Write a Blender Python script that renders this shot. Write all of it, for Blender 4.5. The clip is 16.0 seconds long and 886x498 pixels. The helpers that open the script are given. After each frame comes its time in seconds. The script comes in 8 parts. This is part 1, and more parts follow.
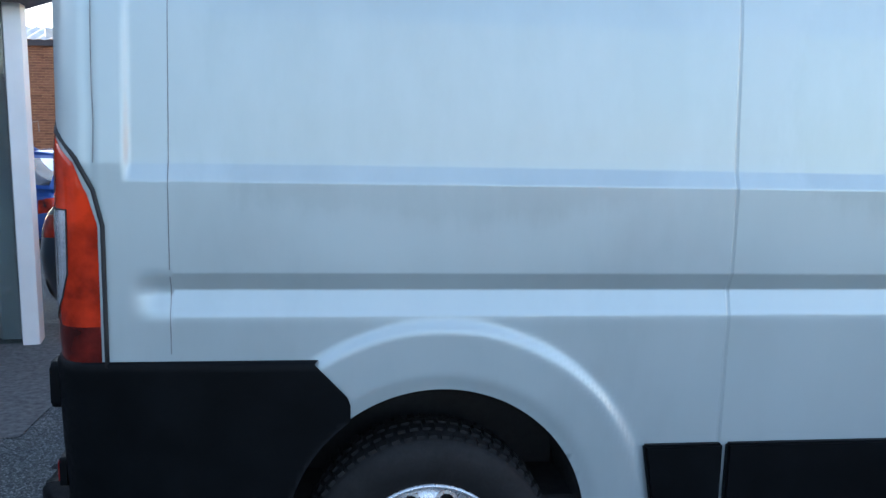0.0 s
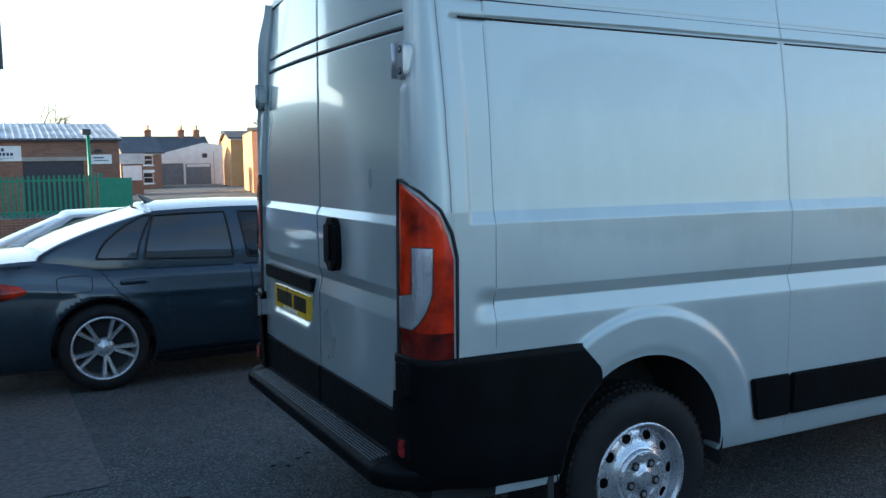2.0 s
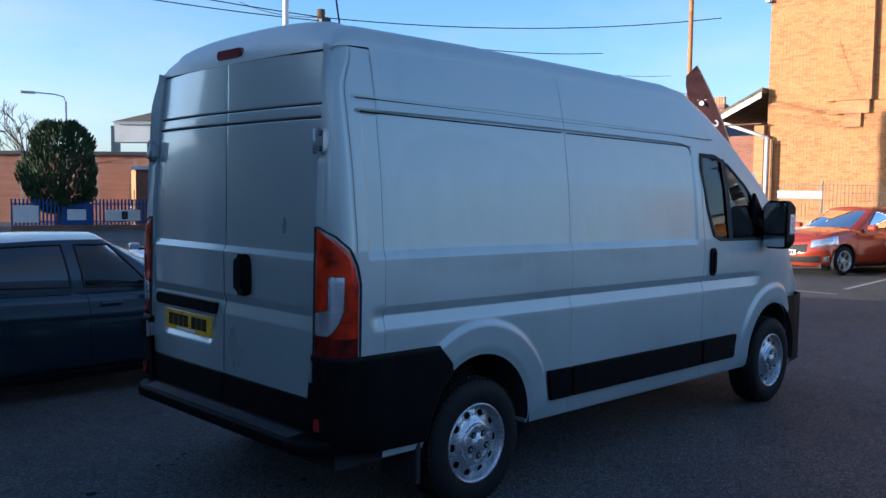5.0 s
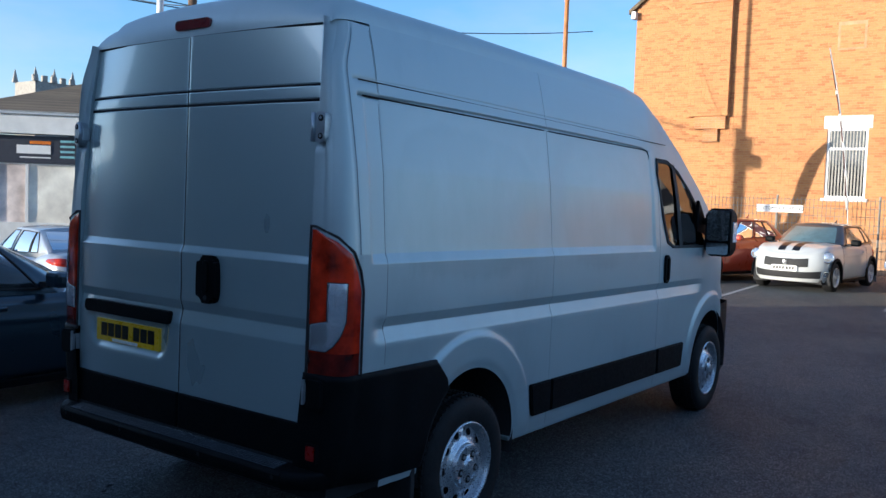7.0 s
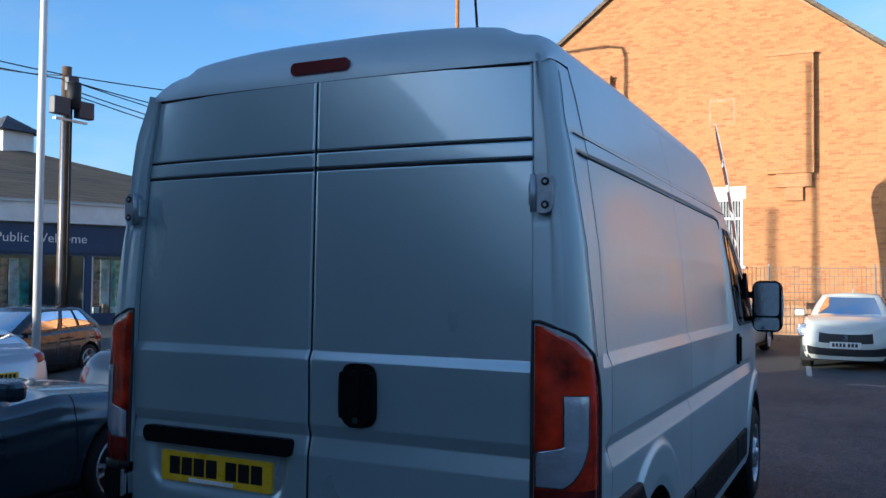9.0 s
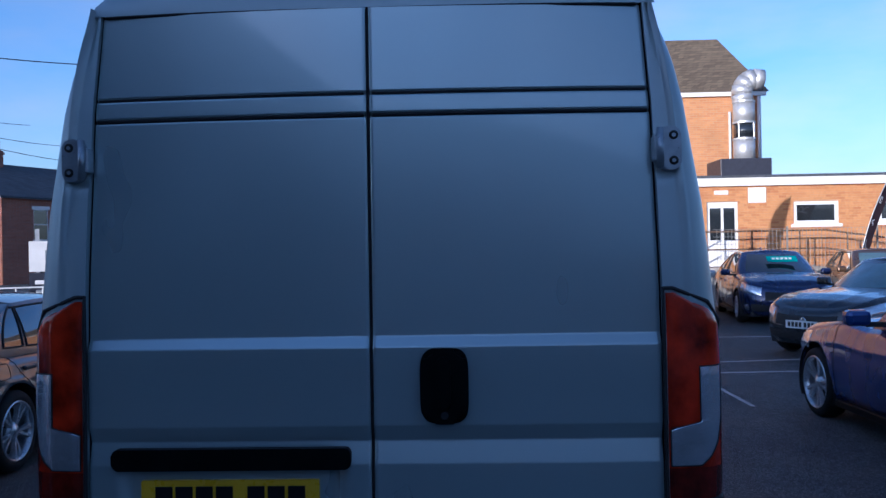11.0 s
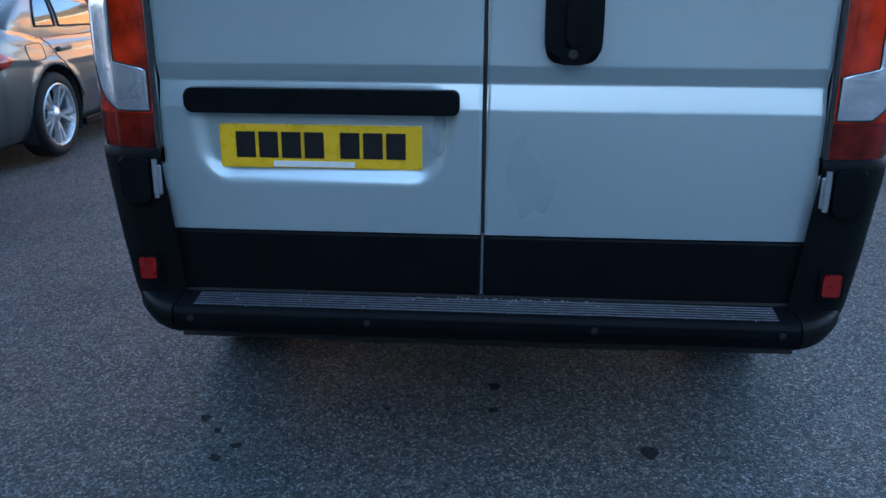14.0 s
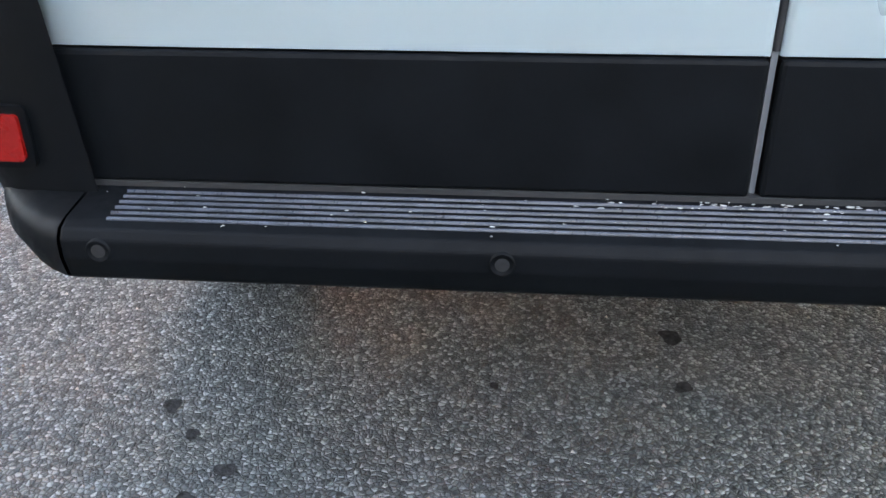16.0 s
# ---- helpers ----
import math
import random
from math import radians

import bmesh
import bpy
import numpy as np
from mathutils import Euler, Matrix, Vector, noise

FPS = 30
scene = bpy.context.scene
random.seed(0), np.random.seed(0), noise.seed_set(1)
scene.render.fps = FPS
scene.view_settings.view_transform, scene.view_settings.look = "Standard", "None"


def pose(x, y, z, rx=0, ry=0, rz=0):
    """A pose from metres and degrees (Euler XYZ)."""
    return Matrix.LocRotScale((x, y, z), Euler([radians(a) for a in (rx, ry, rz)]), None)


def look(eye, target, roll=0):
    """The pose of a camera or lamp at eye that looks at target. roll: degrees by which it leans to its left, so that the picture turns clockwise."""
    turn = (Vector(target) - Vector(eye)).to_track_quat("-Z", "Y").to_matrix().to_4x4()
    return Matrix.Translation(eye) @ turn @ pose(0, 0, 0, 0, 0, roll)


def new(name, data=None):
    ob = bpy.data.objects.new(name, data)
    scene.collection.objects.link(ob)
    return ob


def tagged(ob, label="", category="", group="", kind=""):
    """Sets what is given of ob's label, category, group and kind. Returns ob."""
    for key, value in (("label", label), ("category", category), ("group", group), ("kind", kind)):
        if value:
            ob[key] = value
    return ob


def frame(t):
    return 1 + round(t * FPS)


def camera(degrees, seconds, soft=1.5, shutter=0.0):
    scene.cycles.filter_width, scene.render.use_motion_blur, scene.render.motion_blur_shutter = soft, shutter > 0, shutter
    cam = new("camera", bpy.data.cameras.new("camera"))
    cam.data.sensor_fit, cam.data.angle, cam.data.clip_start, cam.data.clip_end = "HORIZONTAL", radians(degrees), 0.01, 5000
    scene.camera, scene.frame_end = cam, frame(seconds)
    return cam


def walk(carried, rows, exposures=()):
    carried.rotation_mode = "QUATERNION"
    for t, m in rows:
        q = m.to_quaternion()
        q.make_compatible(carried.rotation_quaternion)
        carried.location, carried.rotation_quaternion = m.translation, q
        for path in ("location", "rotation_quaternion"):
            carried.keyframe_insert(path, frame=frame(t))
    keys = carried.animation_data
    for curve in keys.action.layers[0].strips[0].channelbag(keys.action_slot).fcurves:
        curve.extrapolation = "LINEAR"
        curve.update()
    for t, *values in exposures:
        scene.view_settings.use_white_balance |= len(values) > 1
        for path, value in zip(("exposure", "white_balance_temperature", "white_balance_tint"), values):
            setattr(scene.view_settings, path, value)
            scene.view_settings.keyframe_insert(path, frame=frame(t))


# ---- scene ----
cam = camera(54.5, 16.0)
EXPOSURES = [(0.0, 2.82, 6350, 14), (1.0, 2.45, 5900, 5), (1.5, 2.25, 6000, 5), (2.5, 1.98, 5650, 7), (3.5, 1.36, 5200, 13),
             (7.0, 1.05, 4950, 9), (8.5, 1.02, 4900, 8), (11.0, 0.52, 4500, 21), (12.5, 1.55, 4650, 8),
             (13.5, 2.32, 4800, 6), (14.0, 3.0, 5600, 8), (14.5, 3.33, 6700, 18), (15.0, 3.9, 7000, 25),
             (15.5, 4.3, 7000, 25), (16.0, 5.0, 8800, 19)]
PATH = [
    (0, (0.68, -3.137, 1.527), (0.9240, -1.177, 1.2144), 0.8),
    (0.5, (0.173, -3.234, 1.545), (0.5956, -1.3005, 1.261), 1.3),
    (1, (-0.351, -3.295, 1.54), (0.267, -1.409, 1.294), 1.0),
    (1.5, (-0.869, -3.424, 1.545), (-0.096, -1.592, 1.329), 0.3),
    (2, (-1.238, -3.5, 1.575), (-0.314, -1.738, 1.368), -0.9),
    (2.5, (-1.584, -3.576, 1.604), (-0.428, -1.952, 1.434), -0.4),
    (3, (-1.874, -3.837, 1.657), (-0.553, -2.34, 1.546), 0.1),
    (3.5, (-2.041, -4.05, 1.681), (-0.693, -2.577, 1.564), 0.1),
    (3.7, (-2.113, -4.115, 1.648), (-0.754, -2.652, 1.54), 0.0),
    (5.8, (-2.385, -4.065, 1.695), (-0.966, -2.663, 1.548), 0.8),
    (6, (-2.381, -3.953, 1.66), (-0.938, -2.575, 1.521), 0.4),
    (6.5, (-2.413, -3.662, 1.649), (-0.88, -2.384, 1.519), 1.0),
    (7, (-2.508, -3.302, 1.633), (-0.891, -2.131, 1.518), 2.0),
    (7.5, (-2.532, -2.976, 1.613), (-0.875, -1.859, 1.542), 2.2),
    (8, (-2.497, -2.562, 1.633), (-0.823, -1.466, 1.617), 2.3),
    (8.5, (-2.527, -2.127, 1.627), (-0.796, -1.126, 1.641), 1.9),
    (8.7, (-2.528, -1.977, 1.633), (-0.774, -1.017, 1.668), 1.3),
    (10.8, (-2.428, -0.418, 1.654), (-0.4329, -0.2818, 1.6973), -1.33),
    (11, (-2.464, -0.3, 1.632), (-0.4652, -0.228, 1.63), -1.02),
    (11.5, (-2.534, -0.138, 1.606), (-0.5386, -0.1774, 1.475), 0.0),
    (12, (-2.549, -0.11, 1.574), (-0.5648, -0.1769, 1.3314), 0.61),
    (12.5, (-2.563, -0.113, 1.546), (-0.5922, -0.1827, 1.2155), 0.4),
    (13, (-2.548, -0.117, 1.519), (-0.5916, -0.1679, 1.1074), -0.4),
    (13.5, (-2.462, -0.089, 1.494), (-0.539, -0.098, 0.943), -0.4),
    (14, (-2.141, -0.043, 1.368), (-0.248, 0.086, 0.733), 0.2),
    (14.5, (-1.723, 0.092, 1.253), (0.131, 0.329, 0.539), -0.5),
    (15, (-1.324, 0.201, 1.157), (0.478, 0.478, 0.334), -1.0),
    (15.5, (-1.024, 0.294, 0.99), (0.739, 0.586, 0.093), -1.2),
    (16, (-0.963, 0.284, 0.95), (0.798, 0.435, 0.014), -0.4),
]
walk(cam, [(t, look(eye, target, roll)) for t, eye, target, roll in PATH], EXPOSURES)

# ---- world and light ----
SUN_AZ, SUN_EL = radians(145.5), radians(7.6)   # azimuth counter-clockwise from +x
sun_way = Vector((math.cos(SUN_AZ) * math.cos(SUN_EL), math.sin(SUN_AZ) * math.cos(SUN_EL), math.sin(SUN_EL)))
world = bpy.data.worlds.new("sky")
scene.world = world
world.use_nodes = True
wn = world.node_tree.nodes
wl = world.node_tree.links
wn.clear()
sky = wn.new("ShaderNodeTexSky")
sky.sky_type = "NISHITA"
sky.sun_disc = False
sky.sun_elevation = SUN_EL
sky.sun_rotation = math.pi / 2 - SUN_AZ
sky.air_density, sky.dust_density, sky.ozone_density = 1.0, 0.9, 2.4
sky_bg = wn.new("ShaderNodeBackground")
sky_bg.inputs["Strength"].default_value = 0.15
sky_out = wn.new("ShaderNodeOutputWorld")
# thin high cloud: noise greys the blue a little
sky_co = wn.new("ShaderNodeTexCoord")
sky_map = wn.new("ShaderNodeMapping")
sky_map.inputs["Scale"].default_value = (1.0, 1.0, 3.2)
cloud = wn.new("ShaderNodeTexNoise")
cloud.inputs["Scale"].default_value, cloud.inputs["Detail"].default_value, cloud.inputs["Roughness"].default_value = 2.3, 7.0, 0.55
cloud_amount = wn.new("ShaderNodeMapRange")
cloud_amount.inputs["From Min"].default_value, cloud_amount.inputs["From Max"].default_value = 0.38, 0.70
cloud_amount.inputs["To Max"].default_value = 0.72
grey = wn.new("ShaderNodeRGBToBW")
lift = wn.new("ShaderNodeMath")
lift.operation = "MULTIPLY"
lift.inputs[1].default_value = 1.25
veil = wn.new("ShaderNodeMix")
veil.data_type = "RGBA"
wl.new(sky_co.outputs["Generated"], sky_map.inputs[0])
wl.new(sky_map.outputs[0], cloud.inputs["Vector"])
wl.new(cloud.outputs[0], cloud_amount.inputs["Value"])
wl.new(sky.outputs[0], grey.inputs[0])
wl.new(grey.outputs[0], lift.inputs[0])
wl.new(cloud_amount.outputs[0], veil.inputs["Factor"])
wl.new(sky.outputs[0], veil.inputs["A"])
wl.new(lift.outputs[0], veil.inputs["B"])
wl.new(veil.outputs["Result"], sky_bg.inputs[0])
wl.new(sky_bg.outputs[0], sky_out.inputs[0])

sun = new("sun", bpy.data.lights.new("sun", "SUN"))
sun.data.energy, sun.data.angle, sun.data.color = 4.4, radians(0.5), (1.0, 0.77, 0.48)
sun.matrix_world = look(sun_way * 60, (0, 0, 0))


# ---- materials ----
def mat_new(name):
    m = bpy.data.materials.new(name)
    m.use_nodes = True
    nt = m.node_tree
    return m, nt.nodes, nt.links, nt.nodes["Principled BSDF"]


def set_in(node, **kw):
    for k, v in kw.items():
        node.inputs[k.replace("_", " ")].default_value = v


def rgb(c):
    return (c[0], c[1], c[2], 1.0)


def noise_tex(n, l, scale, detail=4.0, rough=0.55, coord=None, stretch=None):
    t = n.new("ShaderNodeTexNoise")
    set_in(t, Scale=scale, Detail=detail, Roughness=rough)
    if coord is None:
        coord = n.new("ShaderNodeTexCoord").outputs["Object"]
    if stretch:
        mp = n.new("ShaderNodeMapping")
        mp.inputs["Scale"].default_value = stretch
        l.new(coord, mp.inputs[0])
        coord = mp.outputs[0]
    l.new(coord, t.inputs["Vector"])
    return t


def ramp(n, l, src, stops):
    r = n.new("ShaderNodeValToRGB")
    while len(r.color_ramp.elements) < len(stops):
        r.color_ramp.elements.new(0.5)
    for e, (p, c) in zip(r.color_ramp.elements, stops):
        e.position = p
        e.color = rgb(c) if not isinstance(c, float) else (c, c, c, 1)
    l.new(src, r.inputs[0])
    return r.outputs[0]


def bump(n, l, b, src, strength=0.3, dist=0.01):
    bp = n.new("ShaderNodeBump")
    set_in(bp, Strength=strength, Distance=dist)
    l.new(src, bp.inputs["Height"])
    l.new(bp.outputs[0], b.inputs["Normal"])


def plain(name, col, rough=0.5, metal=0.0, vary=0.15, scale=6.0, coat=0.0, bumpy=0.0, bscale=200.0, spec=0.5):
    """A surface with mottled colour and uneven gloss."""
    m, n, l, b = mat_new(name)
    set_in(b, Metallic=metal, Roughness=rough)
    b.inputs["Coat Weight"].default_value = coat
    b.inputs["Coat Roughness"].default_value = 0.05
    b.inputs["Specular IOR Level"].default_value = spec
    t = noise_tex(n, l, scale, 6.0)
    lo, hi = [c * (1 - vary) for c in col], [min(1.0, c * (1 + vary)) for c in col]
    l.new(ramp(n, l, t.outputs[0], [(0.3, lo), (0.7, hi)]), b.inputs["Base Color"])
    t2 = noise_tex(n, l, scale * 7, 4.0)
    l.new(ramp(n, l, t2.outputs[0], [(0.3, max(0.0, rough - 0.08)), (0.75, min(1.0, rough + 0.1))]), b.inputs["Roughness"])
    if bumpy:
        t3 = noise_tex(n, l, bscale, 3.0)
        bump(n, l, b, t3.outputs[0], bumpy, 0.002)
    return m


def car_paint(name, col, metal=0.35, rough=0.32, dirt=0.08, coat_rough=0.03):
    """Metallic paint under clear coat with a thin film of road dirt and wipe marks."""
    m, n, l, b = mat_new(name)
    set_in(b, Metallic=metal)
    b.inputs["Coat Weight"].default_value = 1.0
    t = noise_tex(n, l, 2.2, 3.0, 0.5)
    dusty = [c * (1 - dirt) + 0.22 * dirt for c in col]
    l.new(ramp(n, l, t.outputs[0], [(0.2, col), (0.85, dusty)]), b.inputs["Base Color"])
    t2 = noise_tex(n, l, 3.5, 3.0, 0.5, stretch=(1.0, 1.0, 0.45))
    l.new(ramp(n, l, t2.outputs[0], [(0.1, rough - 0.06), (0.9, rough + 0.1)]), b.inputs["Roughness"])
    l.new(ramp(n, l, t2.outputs[0], [(0.1, coat_rough), (0.9, coat_rough + dirt)]), b.inputs["Coat Roughness"])
    return m


def dewy_paint(name, col):
    """Silver paint hazed by dew, wiped and run in places."""
    m, n, l, b = mat_new(name)
    set_in(b, Metallic=0.24)
    b.inputs["Coat Weight"].default_value = 0.32
    co = n.new("ShaderNodeTexCoord").outputs["Object"]
    big = noise_tex(n, l, 1.1, 5.0, 0.55, co)
    runs = noise_tex(n, l, 5.0, 7.0, 0.65, co, stretch=(1.0, 1.0, 0.30))
    fine = noise_tex(n, l, 26.0, 6.0, 0.7, co)
    haze = n.new("ShaderNodeMix")
    haze.inputs["Factor"].default_value = 0.35
    l.new(big.outputs[0], haze.inputs["A"])
    l.new(runs.outputs[0], haze.inputs["B"])

    def calc(op, a, c=0.0, d=0.0):
        q = n.new("ShaderNodeMath")
        q.operation = op
        for i, v in enumerate((a, c, d)):
            if isinstance(v, float):
                q.inputs[i].default_value = v
            else:
                l.new(v, q.inputs[i])
        return q.outputs[0]

    # dew has dried off in two rounded areas between the ribs behind the upper panels
    pos = n.new("ShaderNodeSeparateXYZ")
    l.new(co, pos.inputs[0])
    wob = calc("MULTIPLY_ADD", runs.outputs[0], 0.20, -0.10)
    px_, pz_ = calc("ADD", pos.outputs[0], wob), calc("ADD", pos.outputs[2], wob)
    row = calc("POWER", calc("ABSOLUTE", calc("DIVIDE", calc("SUBTRACT", pz_, 1.62), 0.37)), 3.0)
    fields = [calc("ADD", row, calc("POWER", calc("ABSOLUTE", calc("DIVIDE", calc("SUBTRACT", px_, cx), hw)), 3.0)) for cx, hw in ((0.95, 0.66), (2.44, 0.62))]
    dry = n.new("ShaderNodeMapRange")
    dry.inputs["From Min"].default_value, dry.inputs["From Max"].default_value = 1.05, 0.70
    l.new(calc("MINIMUM", *fields), dry.inputs["Value"])
    hz = calc("MULTIPLY_ADD", dry.outputs[0], 0.13, calc("ADD", haze.outputs["Result"], -0.03))
    l.new(ramp(n, l, hz, [(0.40, [c * 1.04 for c in col]), (0.50, col), (0.62, [c * 0.90 for c in col])]), b.inputs["Base Color"])
    l.new(ramp(n, l, hz, [(0.38, 0.46), (0.62, 0.32)]), b.inputs["Roughness"])
    l.new(ramp(n, l, hz, [(0.38, 0.26), (0.64, 0.05)]), b.inputs["Coat Roughness"])
    bump(n, l, b, fine.outputs[0], 0.03, 0.002)
    return m


def glass_pane(name, tint=(0.75, 0.85, 0.85), rough=0.02):
    m, n, l, b = mat_new(name)
    set_in(b, Base_Color=rgb(tint), Roughness=rough, IOR=1.45)
    b.inputs["Transmission Weight"].default_value = 1.0
    return m


M = {}
M["silver"] = car_paint("silver_paint", (0.41, 0.495, 0.51), metal=0.5, rough=0.29, dirt=0.02, coat_rough=0.05)
M["hinge_metal"] = plain("hinge_metal", (0.36, 0.39, 0.42), 0.34, 0.6, vary=0.15, scale=25)
M["hinge_grey"] = plain("hinge_grey_paint", (0.20, 0.21, 0.22), 0.4, 0.5, vary=0.2, scale=20)
M["silver_dew"] = dewy_paint("silver_paint_with_dew", (0.405, 0.472, 0.485))
M["black_plastic"] = plain("black_plastic", (0.0034, 0.0042, 0.0052), 0.50, vary=0.3, scale=9, bumpy=0.12, bscale=500, spec=0.08)
M["rubber"] = plain("rubber", (0.016, 0.016, 0.017), 0.7, vary=0.2, bumpy=0.1)
# near-black: shade inside openings and joints, put into the colour
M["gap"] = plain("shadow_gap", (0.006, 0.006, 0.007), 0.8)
M["tyre"] = plain("tyre_rubber", (0.012, 0.012, 0.0125), 0.72, vary=0.3, scale=14, bumpy=0.25, bscale=120, spec=0.25)
M["wheel_silver"] = plain("wheel_silver", (0.56, 0.58, 0.61), 0.30, 0.75, vary=0.05, scale=18)
M["chrome"] = plain("chrome", (0.75, 0.76, 0.78), 0.12, 1.0, vary=0.03)
M["steel"] = plain("dull_steel", (0.42, 0.44, 0.46), 0.38, 0.8, vary=0.15, scale=20)
M["shutter"] = plain("grey_blue_shutter", (0.16, 0.19, 0.22), 0.5, 0.2, vary=0.15, scale=3)
M["charcoal_render"] = plain("grey_render", (0.30, 0.31, 0.325), 0.85, vary=0.2, scale=1.5, bumpy=0.3)
M["galv"] = plain("galvanised_steel", (0.5, 0.51, 0.52), 0.45, 0.5, vary=0.12, scale=9)
M["fence_grey"] = plain("weathered_fence_wire", (0.26, 0.25, 0.23), 0.55, 0.3, vary=0.2, scale=5)
M["dark_int"] = plain("dark_trim", (0.02, 0.02, 0.022), 0.8)
M["red_lens"] = plain("red_lens", (0.36, 0.020, 0.004), 0.14, vary=0.9, scale=8, coat=0.5, spec=0.3)
M["red_lens_dark"] = plain("dark_red_lens", (0.10, 0.007, 0.004), 0.14, vary=0.8, scale=10, coat=0.5, spec=0.3)
M["amber_lens"] = plain("amber_lens", (0.7, 0.2, 0.02), 0.15, vary=0.1, coat=1.0)
M["reflector_red"] = plain("reflector_red", (0.22, 0.004, 0.003), 0.3, vary=0.1, coat=0.2, bumpy=0.3, bscale=300)
M["plate_yellow"] = plain("plate_yellow", (0.75, 0.46, 0.01), 0.3, vary=0.05, coat=0.5)
M["plate_white"] = plain("plate_white", (0.75, 0.75, 0.72), 0.3, vary=0.04, coat=0.5)
M["ink"] = plain("black_ink", (0.008, 0.008, 0.009), 0.35)
M["white_paint"] = plain("white_paint", (0.75, 0.75, 0.74), 0.5, vary=0.06, scale=3)
M["glass"] = glass_pane("window_glass")
M["car_glass"] = glass_pane("car_glass", (0.030, 0.042, 0.05))
M["car_glass"].node_tree.nodes["Principled BSDF"].inputs["IOR"].default_value = 1.28
M["saloon_glass"] = glass_pane("saloon_glass", (0.15, 0.21, 0.23))
M["misted_glass"] = plain("misted_screen", (0.10, 0.17, 0.19), 0.35, vary=0.3, scale=3, coat=0.6)
M["lamp_glass"] = plain("lamp_clear", (0.72, 0.75, 0.80), 0.16, 0.75, vary=0.25, scale=9, coat=1.0, bumpy=0.5, bscale=90)


def asphalt_mat():
    """Worn tarmac: pale chippings in dark binder, blotched by oil, damp and traffic."""
    m, n, l, b = mat_new("asphalt")
    co = n.new("ShaderNodeTexCoord").outputs["Object"]

    def mul(x, y, f=1.0):
        k = n.new("ShaderNodeMix")
        k.data_type, k.blend_type = "RGBA", "MULTIPLY"
        k.inputs["Factor"].default_value = f
        l.new(x, k.inputs["A"])
        l.new(y, k.inputs["B"])
        return k.outputs["Result"]

    v = n.new("ShaderNodeTexVoronoi")
    v.inputs["Scale"].default_value = 115.0
    l.new(co, v.inputs["Vector"])
    edge = n.new("ShaderNodeTexVoronoi")
    edge.feature = "DISTANCE_TO_EDGE"
    edge.inputs["Scale"].default_value = 115.0
    l.new(co, edge.inputs["Vector"])
    chip = n.new("ShaderNodeSeparateColor")
    l.new(v.outputs["Color"], chip.inputs[0])
    chips = ramp(n, l, chip.outputs[0], [(0.0, (0.048, 0.054, 0.058)), (0.35, (0.105, 0.117, 0.119)), (0.75, (0.21, 0.224, 0.226)), (1.0, (0.38, 0.395, 0.395))])
    gaps = ramp(n, l, edge.outputs["Distance"], [(0.02, (0.22, 0.22, 0.23)), (0.16, (1, 1, 1))])
    big = noise_tex(n, l, 0.45, 8.0, 0.62, co)
    mid = noise_tex(n, l, 2.6, 8.0, 0.72, co)
    rust = noise_tex(n, l, 0.9, 6.0, 0.6, co)
    patch = ramp(n, l, big.outputs[0], [(0.3, (0.48, 0.55, 0.59)), (0.62, (1.0, 1.02, 1.01))])
    stain = ramp(n, l, mid.outputs[0], [(0.30, (0.30, 0.30, 0.31)), (0.42, (1, 1, 1))])
    warm = ramp(n, l, rust.outputs[0], [(0.50, (1, 1, 1)), (0.72, (1.03, 0.92, 0.80))])
    c = mul(mul(mul(mul(chips, gaps), patch), stain, 0.85), warm, 0.8)
    l.new(c, b.inputs["Base Color"])
    l.new(ramp(n, l, mid.outputs[0], [(0.3, 0.55), (0.7, 0.85)]), b.inputs["Roughness"])
    bump(n, l, b, edge.outputs["Distance"], 0.9, 0.02)
    return m


M["asphalt"] = asphalt_mat()


def brick_mat(name, a, c, mortar, course=0.075, length=0.225, axis="x", vary=0.5):
    """Brickwork for walls too far off to need single bricks."""
    m, n, l, b = mat_new(name)
    co = n.new("ShaderNodeTexCoord").outputs["Object"]
    sep = n.new("ShaderNodeSeparateXYZ")
    l.new(co, sep.inputs[0])
    add = n.new("ShaderNodeMath")
    l.new(sep.outputs[0], add.inputs[0])
    l.new(sep.outputs[1], add.inputs[1])
    comb = n.new("ShaderNodeCombineXYZ")
    l.new(add.outputs[0], comb.inputs[0])
    l.new(sep.outputs[2], comb.inputs[1])
    bt = n.new("ShaderNodeTexBrick")
    bt.inputs["Scale"].default_value = 1.0
    bt.inputs["Brick Width"].default_value = length
    bt.inputs["Row Height"].default_value = course
    bt.inputs["Mortar Size"].default_value = 0.006
    bt.inputs["Color1"].default_value = rgb(a)
    bt.inputs["Color2"].default_value = rgb(c)
    bt.inputs["Mortar"].default_value = rgb(mortar)
    l.new(comb.outputs[0], bt.inputs["Vector"])
    big = noise_tex(n, l, 0.7, 6.0, 0.6, co)
    mix = n.new("ShaderNodeMix")
    mix.data_type, mix.blend_type = "RGBA", "MULTIPLY"
    mix.inputs["Factor"].default_value = vary
    l.new(bt.outputs["Color"], mix.inputs["A"])
    l.new(ramp(n, l, big.outputs[0], [(0.3, (0.6, 0.58, 0.58)), (0.65, (1, 1, 1))]), mix.inputs["B"])
    l.new(mix.outputs["Result"], b.inputs["Base Color"])
    b.inputs["Roughness"].default_value = 0.9
    bump(n, l, b, bt.outputs["Fac"], -0.4, 0.01)
    return m


